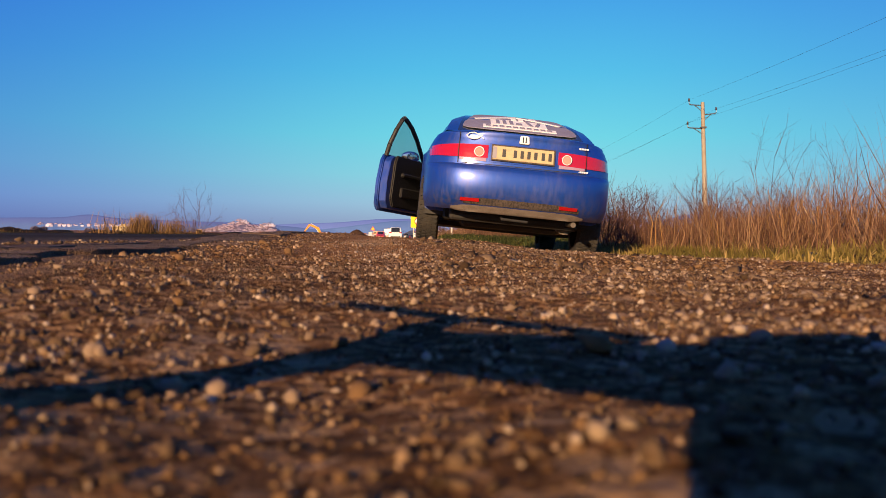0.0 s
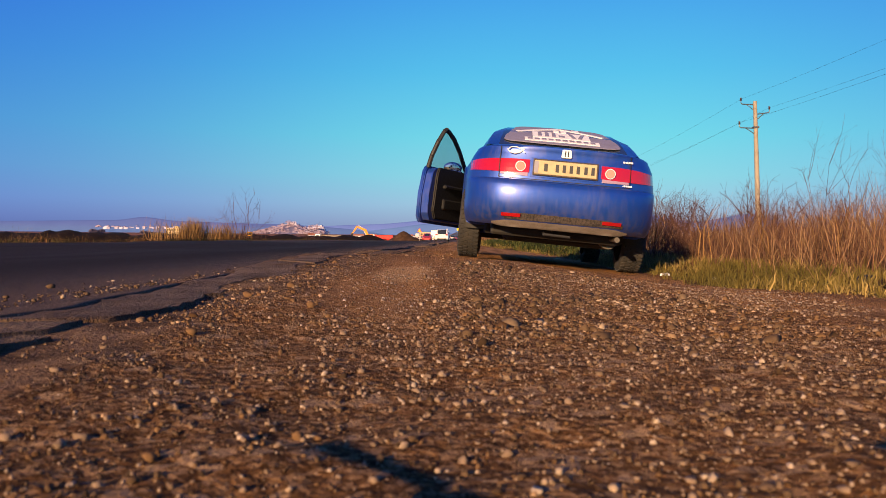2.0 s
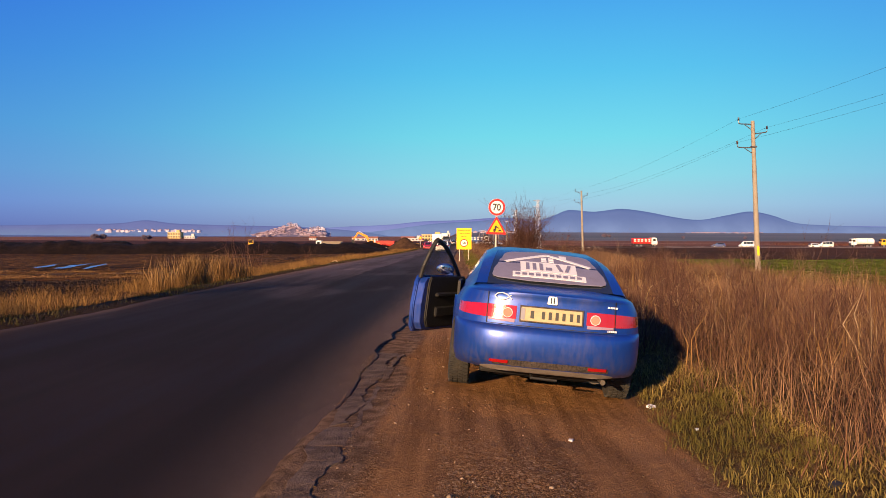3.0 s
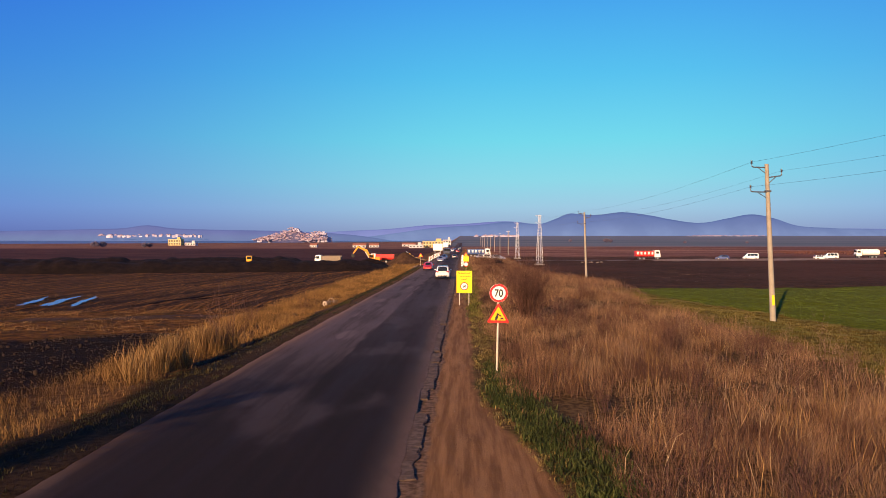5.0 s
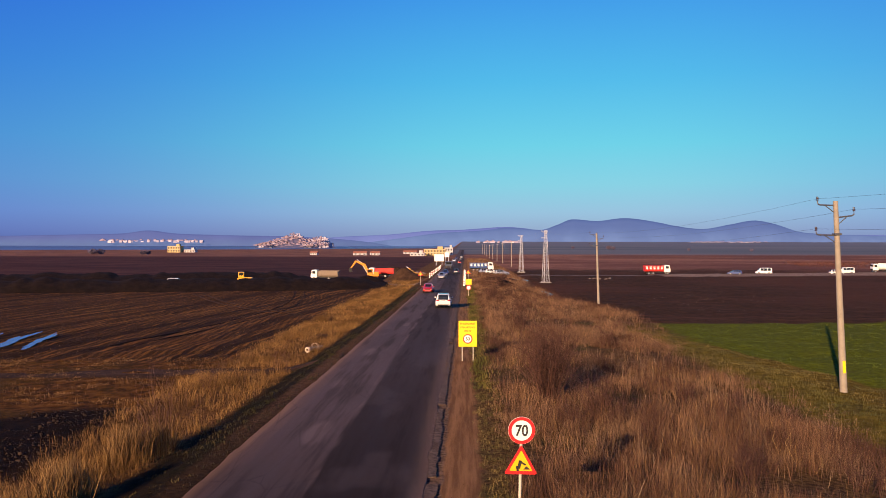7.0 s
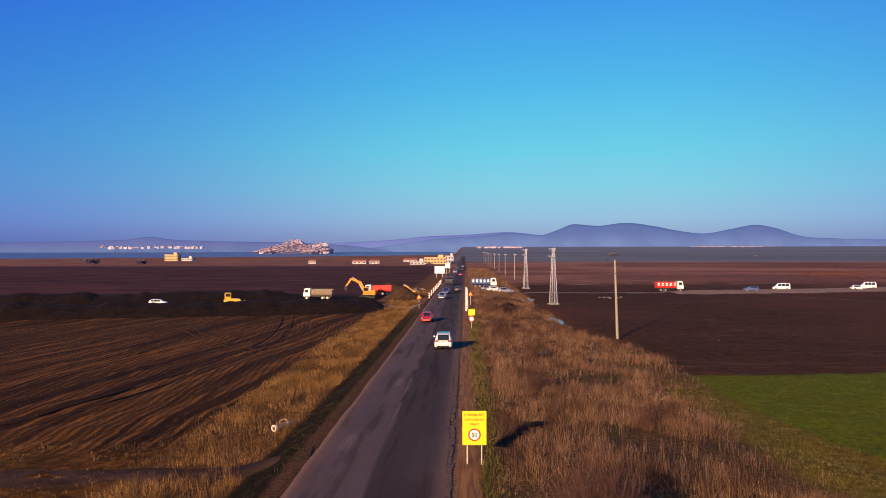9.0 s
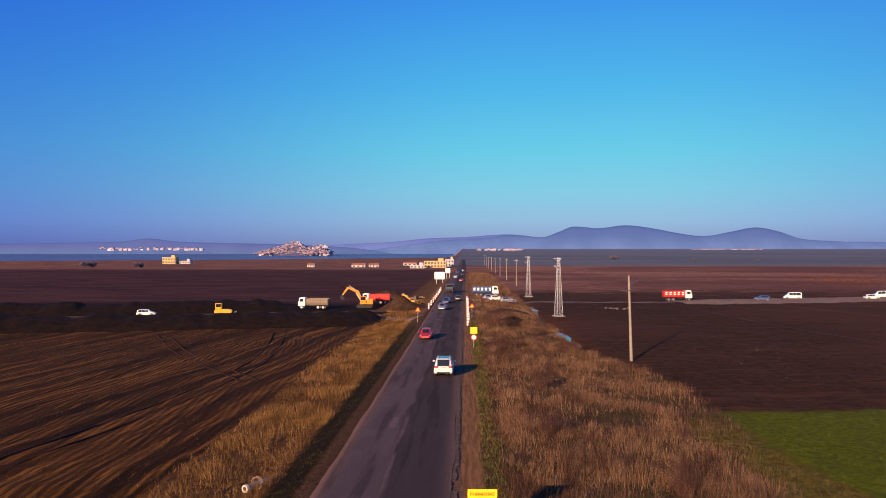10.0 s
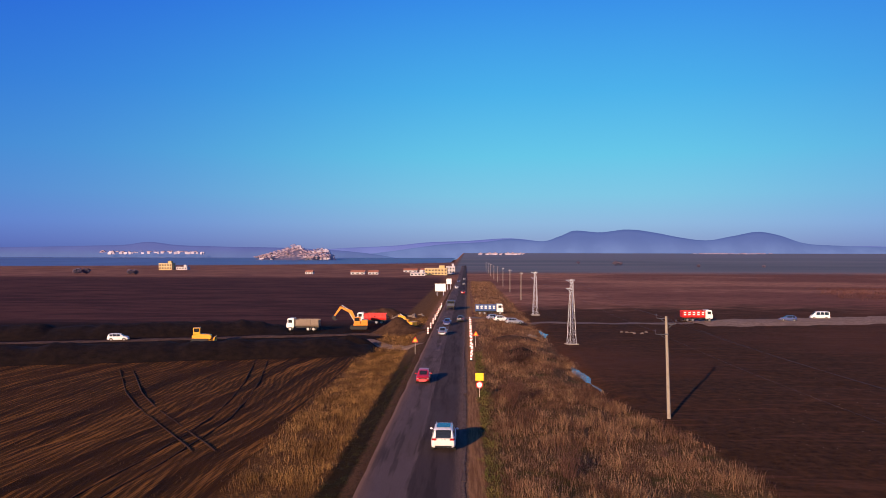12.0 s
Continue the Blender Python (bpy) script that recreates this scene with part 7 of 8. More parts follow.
ok = r1.uniform(0, 1, len(x)) < (.55 + .7 * vnoise(x, y, .5)) * sstep(-.05, .12, x) * (1 - sstep(.55, .85, x + .2 * vnoise(x, y, .7))) * (1 - sstep(3.0, 3.9, y))
x, y = x[ok], y[ok]
pebbles("gravel", x, y, r1.gamma(1.6, .0017, len(x)) + .002, GREY_STONE, "coarse dark gravel left between the wheel tracks", .40, seed=22, flat=.8)
x = ROAD_R - .02 - r1.gamma(1.0, .07, 2600)
y = -.8 + 8.5 * r1.uniform(0, 1, 2600) ** 1.2
pebbles("gravel", x, y, r1.gamma(1.2, .0012, len(x)) + .0014, GREY_STONE, "grit scattered over the edge of the asphalt", .35, seed=23, flat=.8, bed=lambda x, y: road_z(y) - .008 + 0 * x)
x, y = scatter(1600, 5.0, 26, -.60, .4, 1.3)
pebbles("gravel", x, y, r1.gamma(1.5, .0022, len(x)) + .0025, GRAVEL_STONE, "gravel along the broken road edge", .42, seed=4)
# a few larger stones before the camera's start
for i, (sx, sy, ss) in enumerate(((.085, -.06, .010), (-.04, -.13, .005), (.06, -.16, .0055), (-.22, .16, .007), (-.12, .25, .006), (.35, .45, .008), (-.42, .75, .010), (-.55, 1.45, .014), (-.47, 1.62, .013), (.05, 1.1, .010), (-.10, 2.2, .014), (-.32, 1.2, .011))):
    ob = pebbles("stone", np.array([sx]), np.array([sy]), np.array([ss]), GRAVEL_STONE, "pale rounded stone lying on the gravel", .12, 60 + i, .8, "stone")
    del ob["kind"]
    ob["group"] = "loose stones"
x, y = scatter(12500, 12, 38.0, -32, -12.2, .9)
ok = (x < -12.2 - 2.6 * sstep(24, 38, y)) & (y < 37.5 - .5 * np.clip(-15.5 - x, 0, 6))
x, y = x[ok], y[ok]
pebbles("soil_clods", x, y, r1.gamma(1.3, .013, len(x)) + .009, CLOD, "black clods of freshly ploughed soil", .2, 5, .8, "soil")


def edge_x(y):
    """The asphalt's ragged right edge."""
    y = np.asarray(y, float)
    return ROAD_R + 0.055 * vnoise(y, y * 0 + 3, 0.5) + 0.016 * vnoise(y, y * 0 + 9, 0.13) + 0.06 * vnoise(y, y * 0 + 5, 2.7)


def crust(y0, y1, x_in, x_out, seed, h):
    """A broken slab of old asphalt along the road's edge, with ragged sides."""
    r = np.random.default_rng(seed)
    n = max(5, min(44, int((y1 - y0) / .04)))
    ys = np.linspace(y0, y1, n)
    skew = r.uniform(-.09, .09)
    left = edge_x(ys) + x_in + .006 * r.uniform(-1, 1, n)
    right = x_out + .05 * vnoise(ys, ys * 0 + 31, .45) + .035 * vnoise(ys, ys * 0 + 37, .12) + .014 * r.uniform(-1, 1, n)
    right = np.maximum(right, left + .04)
    bm = B()
    tilt = r.uniform(-.006, .002)
    top, low = [], []
    for side, sgn in ((left, 0), (right, 1)):
        for k in range(n):
            y = ys[k] + skew * sgn * (1 if k in (0, n - 1) else .6)
            g = float(land(side[k], y)) - .03
            z = max(float(road_z(y)) - .011, g + .036) + h + tilt * sgn + r.uniform(-.003, .003)
            top.append(bm.verts.new((side[k], y, max(z, g + .032))))
            low.append(bm.verts.new((side[k] + (.010 if sgn else -.004), y, g)))
    for k in range(n - 1):
        bm.faces.new((top[k], top[n + k], top[n + k + 1], top[k + 1]))
        bm.faces.new((low[k], top[k], top[k + 1], low[k + 1]))
        bm.faces.new((top[n + k], low[n + k], low[n + k + 1], top[n + k + 1]))
    bm.faces.new((low[0], low[n], top[n], top[0]))
    bm.faces.new((low[n - 1], top[n - 1], top[2 * n - 1], low[2 * n - 1]))
    return tagged(part("broken_slab", bm, CRUST), "broken slab of pale asphalt at the road edge", "asphalt slab", "broken road edge")


def crust_material():
    t = Tree("broken_asphalt")
    n1, n2 = t.noise(6, 4), t.noise(70, 4, .7)
    col = t.mix(t.step(n1, .35, .65), (.085, .054, .037), (.175, .116, .080))
    col = t.mix(t.step(n2, .45, .7, 0, .5), col, (.20, .135, .095))
    col = t.mix(t.step(t.noise(1.1, 4), .50, .64, 0, .6), col, (.085, .050, .032))
    t.bump(t.math("ADD", n2, t.math("MULTIPLY", t.noise(14, 5, .7), 1.5)), 1.0, .03)
    return t.end(col, .9, 0, .2)


CRUST = crust_material()
rc = np.random.default_rng(5)
yy, k = -.9, 0
while yy < 125:
    l = rc.uniform(.35, 2.0) * (1 + max(0, yy) * .02)
    gap = rc.uniform(.004, .016)
    out = -.64 + rc.uniform(-.05, .06)
    if rc.uniform() < (.62 if yy < 12 else .85):
        if rc.uniform() < .35 and yy < 30:
            mid_x = rc.uniform(.14, .20)
            crust(yy, yy + l, rc.uniform(.001, .008) if yy < 7 else -.012, -.86 + mid_x, 100 + k, rc.uniform(-.003, .003))
            crust(yy + .03, yy + l * .93, mid_x + .02, out, 500 + k, rc.uniform(-.008, .001))
        else:
            crust(yy, yy + l, rc.uniform(.001, .010) if yy < 7 else -.012, out, 100 + k, rc.uniform(-.010, .001) if yy < 7 else rc.uniform(.001, .003))
    yy += l + gap
    k += 1


def litter(x, y, size, label, mat, rot):
    bm = B()
    prism(bm, [(-.5, 0), (.5, .02), (.42, .32), (.1, .42), (-.45, .3)], .6, Matrix.Scale(size, 4))
    bmesh.ops.bevel(bm, geom=bm.edges[:], offset=size * .04, segments=1, affect="EDGES")
    ob = part("litter", bm, mat)
    ob.matrix_world = pose(x, y, float(land(x, y)) - .005, 0, 6, rot)
    return tagged(ob, label, "litter")


litter(1.90, 5.80, .085, "crumpled white scrap of paper at the verge", WHITE_PRINT, 30)
litter(2.05, 5.0, .05, "small white scrap of litter in the grass", WHITE_PRINT, 80)
litter(.95, 4.5, .05, "thin pale splinter lying on the gravel", HOUSE_WHITE, 70)
litter(2.35, 3.5, .10, "dark piece of torn rubber in the grass", TRIM, 20)
litter(2.6, 14.5, .12, "white scrap caught in the weeds", WHITE_PRINT, 50)


# ---------------------------------------------------------------- vegetation
def blades(name, x, y, h, w, mat, label, lean=.35, seed=1, droop=0.0, base=None, category="grass"):
    r = np.random.default_rng(seed)
    n = len(x)
    a = r.uniform(0, 6.283, n)
    d = r.uniform(0, 6.283, n)
    k = np.abs(r.normal(0, lean, n)) * h
    z0 = land(x, y) - .02 if base is None else base
    sx, sy = np.cos(a) * w / 2, np.sin(a) * w / 2
    lx, ly = np.cos(d) * k, np.sin(d) * k
    hz = h * np.sqrt(np.clip(1 - (k / h) ** 2 * .6, .1, 1))
    V = np.empty((n, 5, 3))
    V[:, 0] = np.stack([x - sx, y - sy, z0], -1)
    V[:, 1] = np.stack([x + sx, y + sy, z0], -1)
    jx, jy = r.normal(0, .10, n) * h, r.normal(0, .10, n) * h
    V[:, 2] = np.stack([x + sx * .8 + lx * .38 + jx, y + sy * .8 + ly * .38 + jy, z0 + hz * .58], -1)
    V[:, 3] = np.stack([x - sx * .8 + lx * .38 + jx, y - sy * .8 + ly * .38 + jy, z0 + hz * .58], -1)
    V[:, 4] = np.stack([x + lx, y + ly, z0 + hz * (1 - droop)], -1)
    o = np.arange(n)[:, None] * 5
    ob = new(name, raw_mesh(name, V.reshape(-1, 3), [o + np.array([[0, 1, 2, 3]]), o + np.array([[3, 2, 4]])], mat))
    return tagged(ob, label, category, kind="stuff")


def grass_material(name, cols, green=None, patch=.25):
    t = Tree(name)
    r = t.node("ShaderNodeNewGeometry").outputs["Random Per Island"]
    n = t.noise(patch, 4, .6, t.scaled(t.pos(), 1.6, .55, 1))
    a = t.mix(t.step(r, 0, .5), cols[0], cols[1])
    a = t.mix(t.step(r, .5, 1.0), a, cols[2])
    a = t.mix(t.step(n, .42, .60, 0, .92), a, t.mix(r, cols[0], cols[3]))
    if green:
        a = t.mix(t.step(t.noise(patch * 1.7, 3), .54, .66, 0, .7), a, green)
    return t.end(a, .8, 0, .2)


STRAW = grass_material("dry_weeds", ((.072, .033, .020), (.150, .076, .040), (.30, .185, .105), (.056, .024, .016)), (.28, .175, .10), .36)
FLUFF = grass_material("matted_weeds", ((.066, .033, .018), (.150, .080, .040), (.30, .190, .10), (.050, .023, .013)), (.058, .050, .012), .34)
RUST = grass_material("rusty_grass", ((.10, .051, .014), (.21, .110, .033), (.34, .200, .066), (.085, .042, .012)), None, .35)
SCRUB = grass_material("reddish_scrub", ((.060, .022, .018), (.11, .042, .032), (.17, .075, .055), (.075, .030, .022)), None, .05)
CUT = grass_material("cut_straw", ((.075, .039, .014), (.145, .080, .030), (.25, .145, .058), (.060, .031, .012)), None, .16)
STICK = grass_material("pale_dead_stalks", ((.20, .135, .075), (.33, .235, .14), (.46, .35, .22), (.24, .165, .095)), None, .4)
GOLD = grass_material("golden_grass", ((.10, .052, .018), (.23, .13, .048), (.38, .25, .11), (.14, .072, .028)), None, .3)
GREEN = grass_material("green_grass", ((.085, .064, .014), (.175, .128, .032), (.34, .24, .090), (.070, .064, .012)), None, .6)
OLIVE = grass_material("olive_grass", ((.055, .050, .010), (.11, .092, .020), (.20, .150, .042), (.070, .074, .011)), None, .3)
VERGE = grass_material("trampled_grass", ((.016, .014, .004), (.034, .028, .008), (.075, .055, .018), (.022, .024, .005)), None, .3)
CROP = grass_material("winter_wheat", ((.066, .096, .003), (.092, .132, .004), (.125, .165, .008), (.074, .108, .003)), None, .2)
LEAF = grass_material("leafy_green", ((.016, .024, .005), (.032, .044, .009), (.078, .080, .022), (.022, .030, .006)), None, .8)
TWIG = stone_material("bare_twigs", (.050, .025, .020), (.115, .056, .042), (.19, .115, .08))
rg = np.random.default_rng(23)


def tufts(n, x0, x1, y0, y1, per, spread, keep):
    """Blade roots gathered in tufts; keep(x, y) gives the chance that a tuft stands."""
    cx, cy = rg.uniform(0, 1, n) * (x1 - x0) + x0, rg.uniform(y0, y1, n)
    ok = rg.uniform(0, 1, n) < keep(cx, cy)
    cx, cy = cx[ok], cy[ok]
    x = np.repeat(cx, per) + rg.normal(0, spread, len(cx) * per)
    y = np.repeat(cy, per) + rg.normal(0, spread, len(cx) * per)
    s = np.repeat(rg.uniform(.65, 1.2, len(cx)), per) * rg.uniform(.6, 1.1, len(cx) * per)
    return x, y, s


def weed_keep(x, y):
    inside = sstep(verge_x(y) + .35, verge_x(y) + 1.1, x) * (1 - sstep(field_x(y) - 1.0, field_x(y) + .4, x))
    inside = inside * (1 - .88 * sstep(12.2, 13.8, x + .8 * vnoise(x, y, 3.0)) * (1 - sstep(66, 78, y)))
    return inside * (.62 + .75 * vnoise(x, y, 2.6) + .2 * vnoise(x, y, .9))


def weed_height(x, y):
    low = sstep(13.0, 15.5, x) * (1 - sstep(55, 75, y))
    return (.26 + .42 * sstep(verge_x(y) + .3, verge_x(y) + 2.0, x)) * (1 + .40 * vnoise(x, y, 1.5) + .45 * vnoise(x + 9, y, 4.2)) * (1 - .65 * low)


for i, (n, y0, y1, per, w, sp) in enumerate(((7500, 1.0, 16, 11, .0056, .06), (11000, 14, 34, 10, .0075, .09), (10500, 32, 66, 10, .0105, .14), (11000, 62, 125, 9, .017, .22), (7000, 120, 240, 8, .036, .35), (3600, 236, 430, 6, .08, .5))):
    x, y, s = tufts(n, .6, 18, y0, y1, per, sp, weed_keep)
    h = weed_height(x, y) * s
    blades("dry_weeds", x, y, np.maximum(h, .06), w * rg.uniform(.6, 1.3, len(x)), STRAW, "tangled dry brown weeds beside the road", .55, 30 + i)
    # matted, bent growth under the stalks, in patches
    x, y, s = tufts(int(n * .8), .6, 18, y0, y1, per + 3, sp * 1.5, lambda x, y: weed_keep(x, y) * (.45 + .9 * (vnoise(x + 40, y, 1.9) > 0)))
    blades("matted_weeds", x, y, np.maximum(.62 * weed_height(x, y) * s, .05), w * .9 * rg.uniform(.6, 1.3, len(x)), FLUFF, "matted pale brown undergrowth beside the road", 1.1, 130 + i, .12)
# taller stalks with side shoots
x, y, s = tufts(900, 2.4, 14, 2, 60, 7, .10, weed_keep)
blades("dry_stalks", x, y, (.75 + .35 * rg.uniform(0, 1, len(x))) * s, .010 * rg.uniform(.6, 1.3, len(x)), GOLD, "tall pale stalks standing out of the weeds", .30, 41)
x, y, s = tufts(2600, 3.0, 14, 6, 80, 3, .25, weed_keep)
blades("dead_stalks", x, y, rg.uniform(.45, 1.0, len(x)), rg.uniform(.006, .012, len(x)), STICK, "pale dead stalks bent and fallen among the weeds", 1.6, 42)
# short green verge
x, y, s = tufts(4200, 1.4, 3.4, 1.2, 11, 12, .045, lambda x, y: sstep(verge_x(y) - .15, verge_x(y) + .10, x) * (1 - sstep(verge_x(y) + .9, verge_x(y) + 1.4, x)) * (.8 + .4 * vnoise(x, y, .8)))
blades("verge_grass", x, y, .10 * s, .0065 * rg.uniform(.7, 1.3, len(x)), GREEN, "dense curly yellow-green grass beside the parked car", 1.1, 143, .2)
x, y, s = tufts(5200, .4, 3.2, 1.5, 40, 11, .05, lambda x, y: sstep(verge_x(y) - .12, verge_x(y) + .12, x) * (1 - sstep(verge_x(y) + .7, verge_x(y) + 1.25, x)) * (.75 + .4 * vnoise(x, y, 1.2)))
blades("verge_grass", x, y, .14 * s, .008 * rg.uniform(.7, 1.3, len(x)), GREEN, "short green and yellow grass along the verge", .9, 43, .1)
x, y, s = tufts(3000, .7, 3.2, 12.0, 25, 16, .09, lambda x, y: (sstep(verge_x(y) + .15, verge_x(y) + .5, x) * (1 - sstep(verge_x(y) + 1.0, verge_x(y) + 1.7, x))) * (.75 + .6 * vnoise(x, y, 1.3)) * (1 - sstep(21.5, 25, y)))
blades("verge_plants", x, y, .20 * s, .026 * rg.uniform(.7, 1.4, len(x)), LEAF, "leafy dark green plants at the foot of the sign", .9, 44, .15)
x, y, s = tufts(2600, .3, 2.2, 38, 130, 8, .12, lambda x, y: sstep(.35, .7, x) * (1 - sstep(1.2, 2.0, x)))
blades("verge_grass", x, y, .22 * s, .022 * rg.uniform(.7, 1.3, len(x)), OLIVE, "olive grass along the gravel edge", .5, 45)
# low olive grass before the green field
x, y, s = tufts(11000, 12.0, 24, 14, 72, 9, .16, lambda x, y: sstep(12.5, 14.5, x) * (1 - sstep(26.8, 27.6, x + .19 * y)) * (1 - sstep(65, 67, y - .16 * x)))
blades("field_margin_grass", x, y, .10 * s, .018 * rg.uniform(.7, 1.3, len(x)), OLIVE, "low olive grass along the field margin", .5, 46)
x, y, s = tufts(7000, 17, 46, 14, 72, 6, .12, lambda x, y: 1.0 * (y - .16 * x < 65))
on = x + .19 * y > 27.2
x, y, s = x[on], y[on], s[on]
blades("winter_wheat", x, y, .08 * s, .02 * rg.uniform(.7, 1.3, len(x)), CROP, "short bright green winter wheat", .5, 47, category="crop")


def left_keep(x, y):
    return sstep(-12.8 - 2.4 * sstep(24, 40, y) - 1.4 * sstep(70, 100, y), -11.6 - 1.8 * sstep(24, 40, y) - .6 * sstep(70, 100, y), x) * (1 - sstep(-9.9, -9.1, x)) * (.68 + .6 * vnoise(x, y, 2.2)) * (1 - .95 * np.exp(-((y - 46.6) / 1.5) ** 4))


for i, (n, y0, y1, per, w, sp) in enumerate(((5600, 2, 30, 12, .0085, .10), (7600, 28, 70, 11, .012, .14), (9000, 66, 135, 9, .02, .22), (2600, 130, 190, 7, .045, .3))):
    x, y, s = tufts(n, -17.0, -8.6, y0, y1, per, sp, left_keep)
    blades("roadside_grass", x, y, np.maximum(.06, .50 * s * (1 + .55 * vnoise(x, y, 2.0))), w * rg.uniform(.6, 1.3, len(x)), RUST, "golden brown dry grass along the far roadside", .8, 50 + i)
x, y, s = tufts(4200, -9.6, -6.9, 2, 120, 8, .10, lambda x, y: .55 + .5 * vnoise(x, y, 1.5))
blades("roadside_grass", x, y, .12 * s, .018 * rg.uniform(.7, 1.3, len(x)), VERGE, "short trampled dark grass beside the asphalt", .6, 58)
x, y, s = tufts(4200, -44, -11.5, 38, 52, 9, .14, lambda x, y: .45 + .7 * vnoise(x, y, 2.4))
blades("roadside_grass", x, y, .15 * s, .02 * rg.uniform(.6, 1.3, len(x)), RUST, "low brown grass between the ploughed patch and the stubble", .9, 59)
# cut straw standing in rows on the stubble field
n = 34000
u, y = rg.uniform(-54, -8, n), 51 + 80 * rg.uniform(0, 1, n) ** 1.15
row = np.round(u / .57) * .57
x = row - .085 * y + rg.normal(0, .11, n)
on = (x < -13.2 - 2.5 * sstep(60, 95, y)) & (rg.uniform(0, 1, n) < .55 + .5 * vnoise(row * 1.7, y * .12, 1.0) + .3 * vnoise(x, y, 6.0)) & (y < 129 + .1 * (x + 14))
x, y = x[on], y[on]
blades("stubble_straw", x, y, rg.uniform(.09, .20, len(x)), rg.uniform(.010, .020, len(x)), CUT, "cut straw standing in rows on the stubble field", .9, 160, category="stubble")
# reddish scrub far out on the right
x, y, s = tufts(5200, 112, 300, 250, 350, 7, .8, lambda x, y: sstep(0, 30, x - 112 - .25 * (y - 250)) * (.35 + .9 * vnoise(x, y * 2.2, 26.0)))
blades("scrub", x, y, .95 * s, .10 * rg.uniform(.6, 1.3, len(x)), SCRUB, "dark reddish scrub growing across the far plain", .6, 170, category="scrub")
# big tussocks on the far side
tx, ty = [], []
for cx, cy, k in ((-9.95, 25.0, 900), (-10.25, 28.9, 520), (-10.4, 23.2, 110), (-10.0, 30.6, 160)):
    tx.append(cx + rg.normal(0, .22, k))
    ty.append(cy + rg.normal(0, .22, k))
tx, ty = np.concatenate(tx), np.concatenate(ty)
blades("grass_tussocks", tx, ty, rg.uniform(.80, 1.45, len(tx)), rg.uniform(.014, .024, len(tx)), GOLD, "stiff upright tussocks of golden grass", .25, 61)


def twigs(name, segs, mat):
    """Three-sided tapered twigs from (p, q, r0, r1) rows."""
    S = np.array([(*p, *q, a, b) for p, q, a, b in segs])
    p, q, a, b = S[:, :3], S[:, 3:6], S[:, 6], S[:, 7]
    d = q - p
    d /= np.linalg.norm(d, axis=1)[:, None] + 1e-9
    ref = np.where(np.abs(d[:, 2:3]) > .9, np.array([[1., 0, 0]]), np.array([[0, 0, 1.]]))
    u = np.cross(d, ref)
    u /= np.linalg.norm(u, axis=1)[:, None]
    v = np.cross(d, u)
    V = np.empty((len(S), 6, 3))
    for k in range(3):
        c, s_ = math.cos(2.094 * k), math.sin(2.094 * k)
        o = u * c + v * s_
        V[:, k] = p + o * a[:, None]
        V[:, 3 + k] = q + o * b[:, None]
    o = np.arange(len(S))[:, None] * 6
    F = [o + np.array([[k, (k + 1) % 3, 3 + (k + 1) % 3, 3 + k]]) for k in range(3)]
    return raw_mesh(name, V.reshape(-1, 3), F, mat)


def shrub_segments(h, spread, stems, seed, r0=.012, depth=3):
    r = np.random.default_rng(seed)
    out = []

    def grow(p, d, l, rad, level):
        n = 3
        for i in range(n):
            d = (d + Vector(r.normal(0, .10, 3)) + Vector((0, 0, .05))).normalized()
            q = p + d * l / n
            out.append((p[:], q[:], rad * (1 - .22 * i), rad * (1 - .22 * (i + 1))))
            p = q
            if level and (i or level > 1):
                for _ in range(2):
                    e = (d + Vector(r.normal(0, .55, 3))).normalized()
                    grow(p, e, l * r.uniform(.35, .55), rad * .5, level - 1)
    for _ in range(stems):
        a = r.uniform(0, 6.283)
        p = Vector((math.cos(a), math.sin(a), 0)) * r.uniform(0, spread * .4)
        d = Vector((math.cos(a) * spread / h * r.uniform(.1, 1), math.sin(a) * spread / h * r.uniform(.1, 1), 1)).normalized()
        grow(p - Vector((0, 0, .05)), d, h * r.uniform(.55, .85), r0, depth - 1)
    return out


def shrub(name, h, spread, stems, seed, label, spots, r0=.012, depth=3, category="shrub", mat=TWIG):
    root = empty(name)
    link("twig_crown", twigs("twig_crown", shrub_segments(h, spread, stems, seed, r0, depth), mat), root)
    tagged(root, label, category, label)
    for i, (x, y, s, a) in enumerate(spots):
        m = pose(x, y, float(land(x, y)), 0, 0, a) @ Matrix.Scale(s, 4)
        if i == 0:
            root.matrix_world = m
        else:
            o = copy_thing(root, pose(x, y, float(land(x, y)), 0, 0, a))
            o.scale = (s, s, s)
    return root


shrub("tall_shrub", 2.6, 1.05, 105, 6, "tall dense bare reddish shrub towering over the weeds", [(3.4, 35.8, 1.12, 0)], .014)
# the last two stand out of view, added to throw shade on the road
shrub("bare_shrub", 2.5, 1.15, 34, 1, "bare reddish-brown shrub standing among the weeds", [(4.9, 33.0, .62, 80), (3.9, 40, .8, 160), (5.4, 31.8, .4, 20), (7.5, 26, .42, 30), (4.4, 61, .7, 40), (5.5, 75, .8, 10), (3.6, 96, .9, 120), (4.0, 118, 1.1, 30), (6.0, 122, .9, 60), (9, 52, .55, 200), (-10.4, 10.0, 1.42, 15), (-11.4, 9.0, 1.3, 100)], .016)
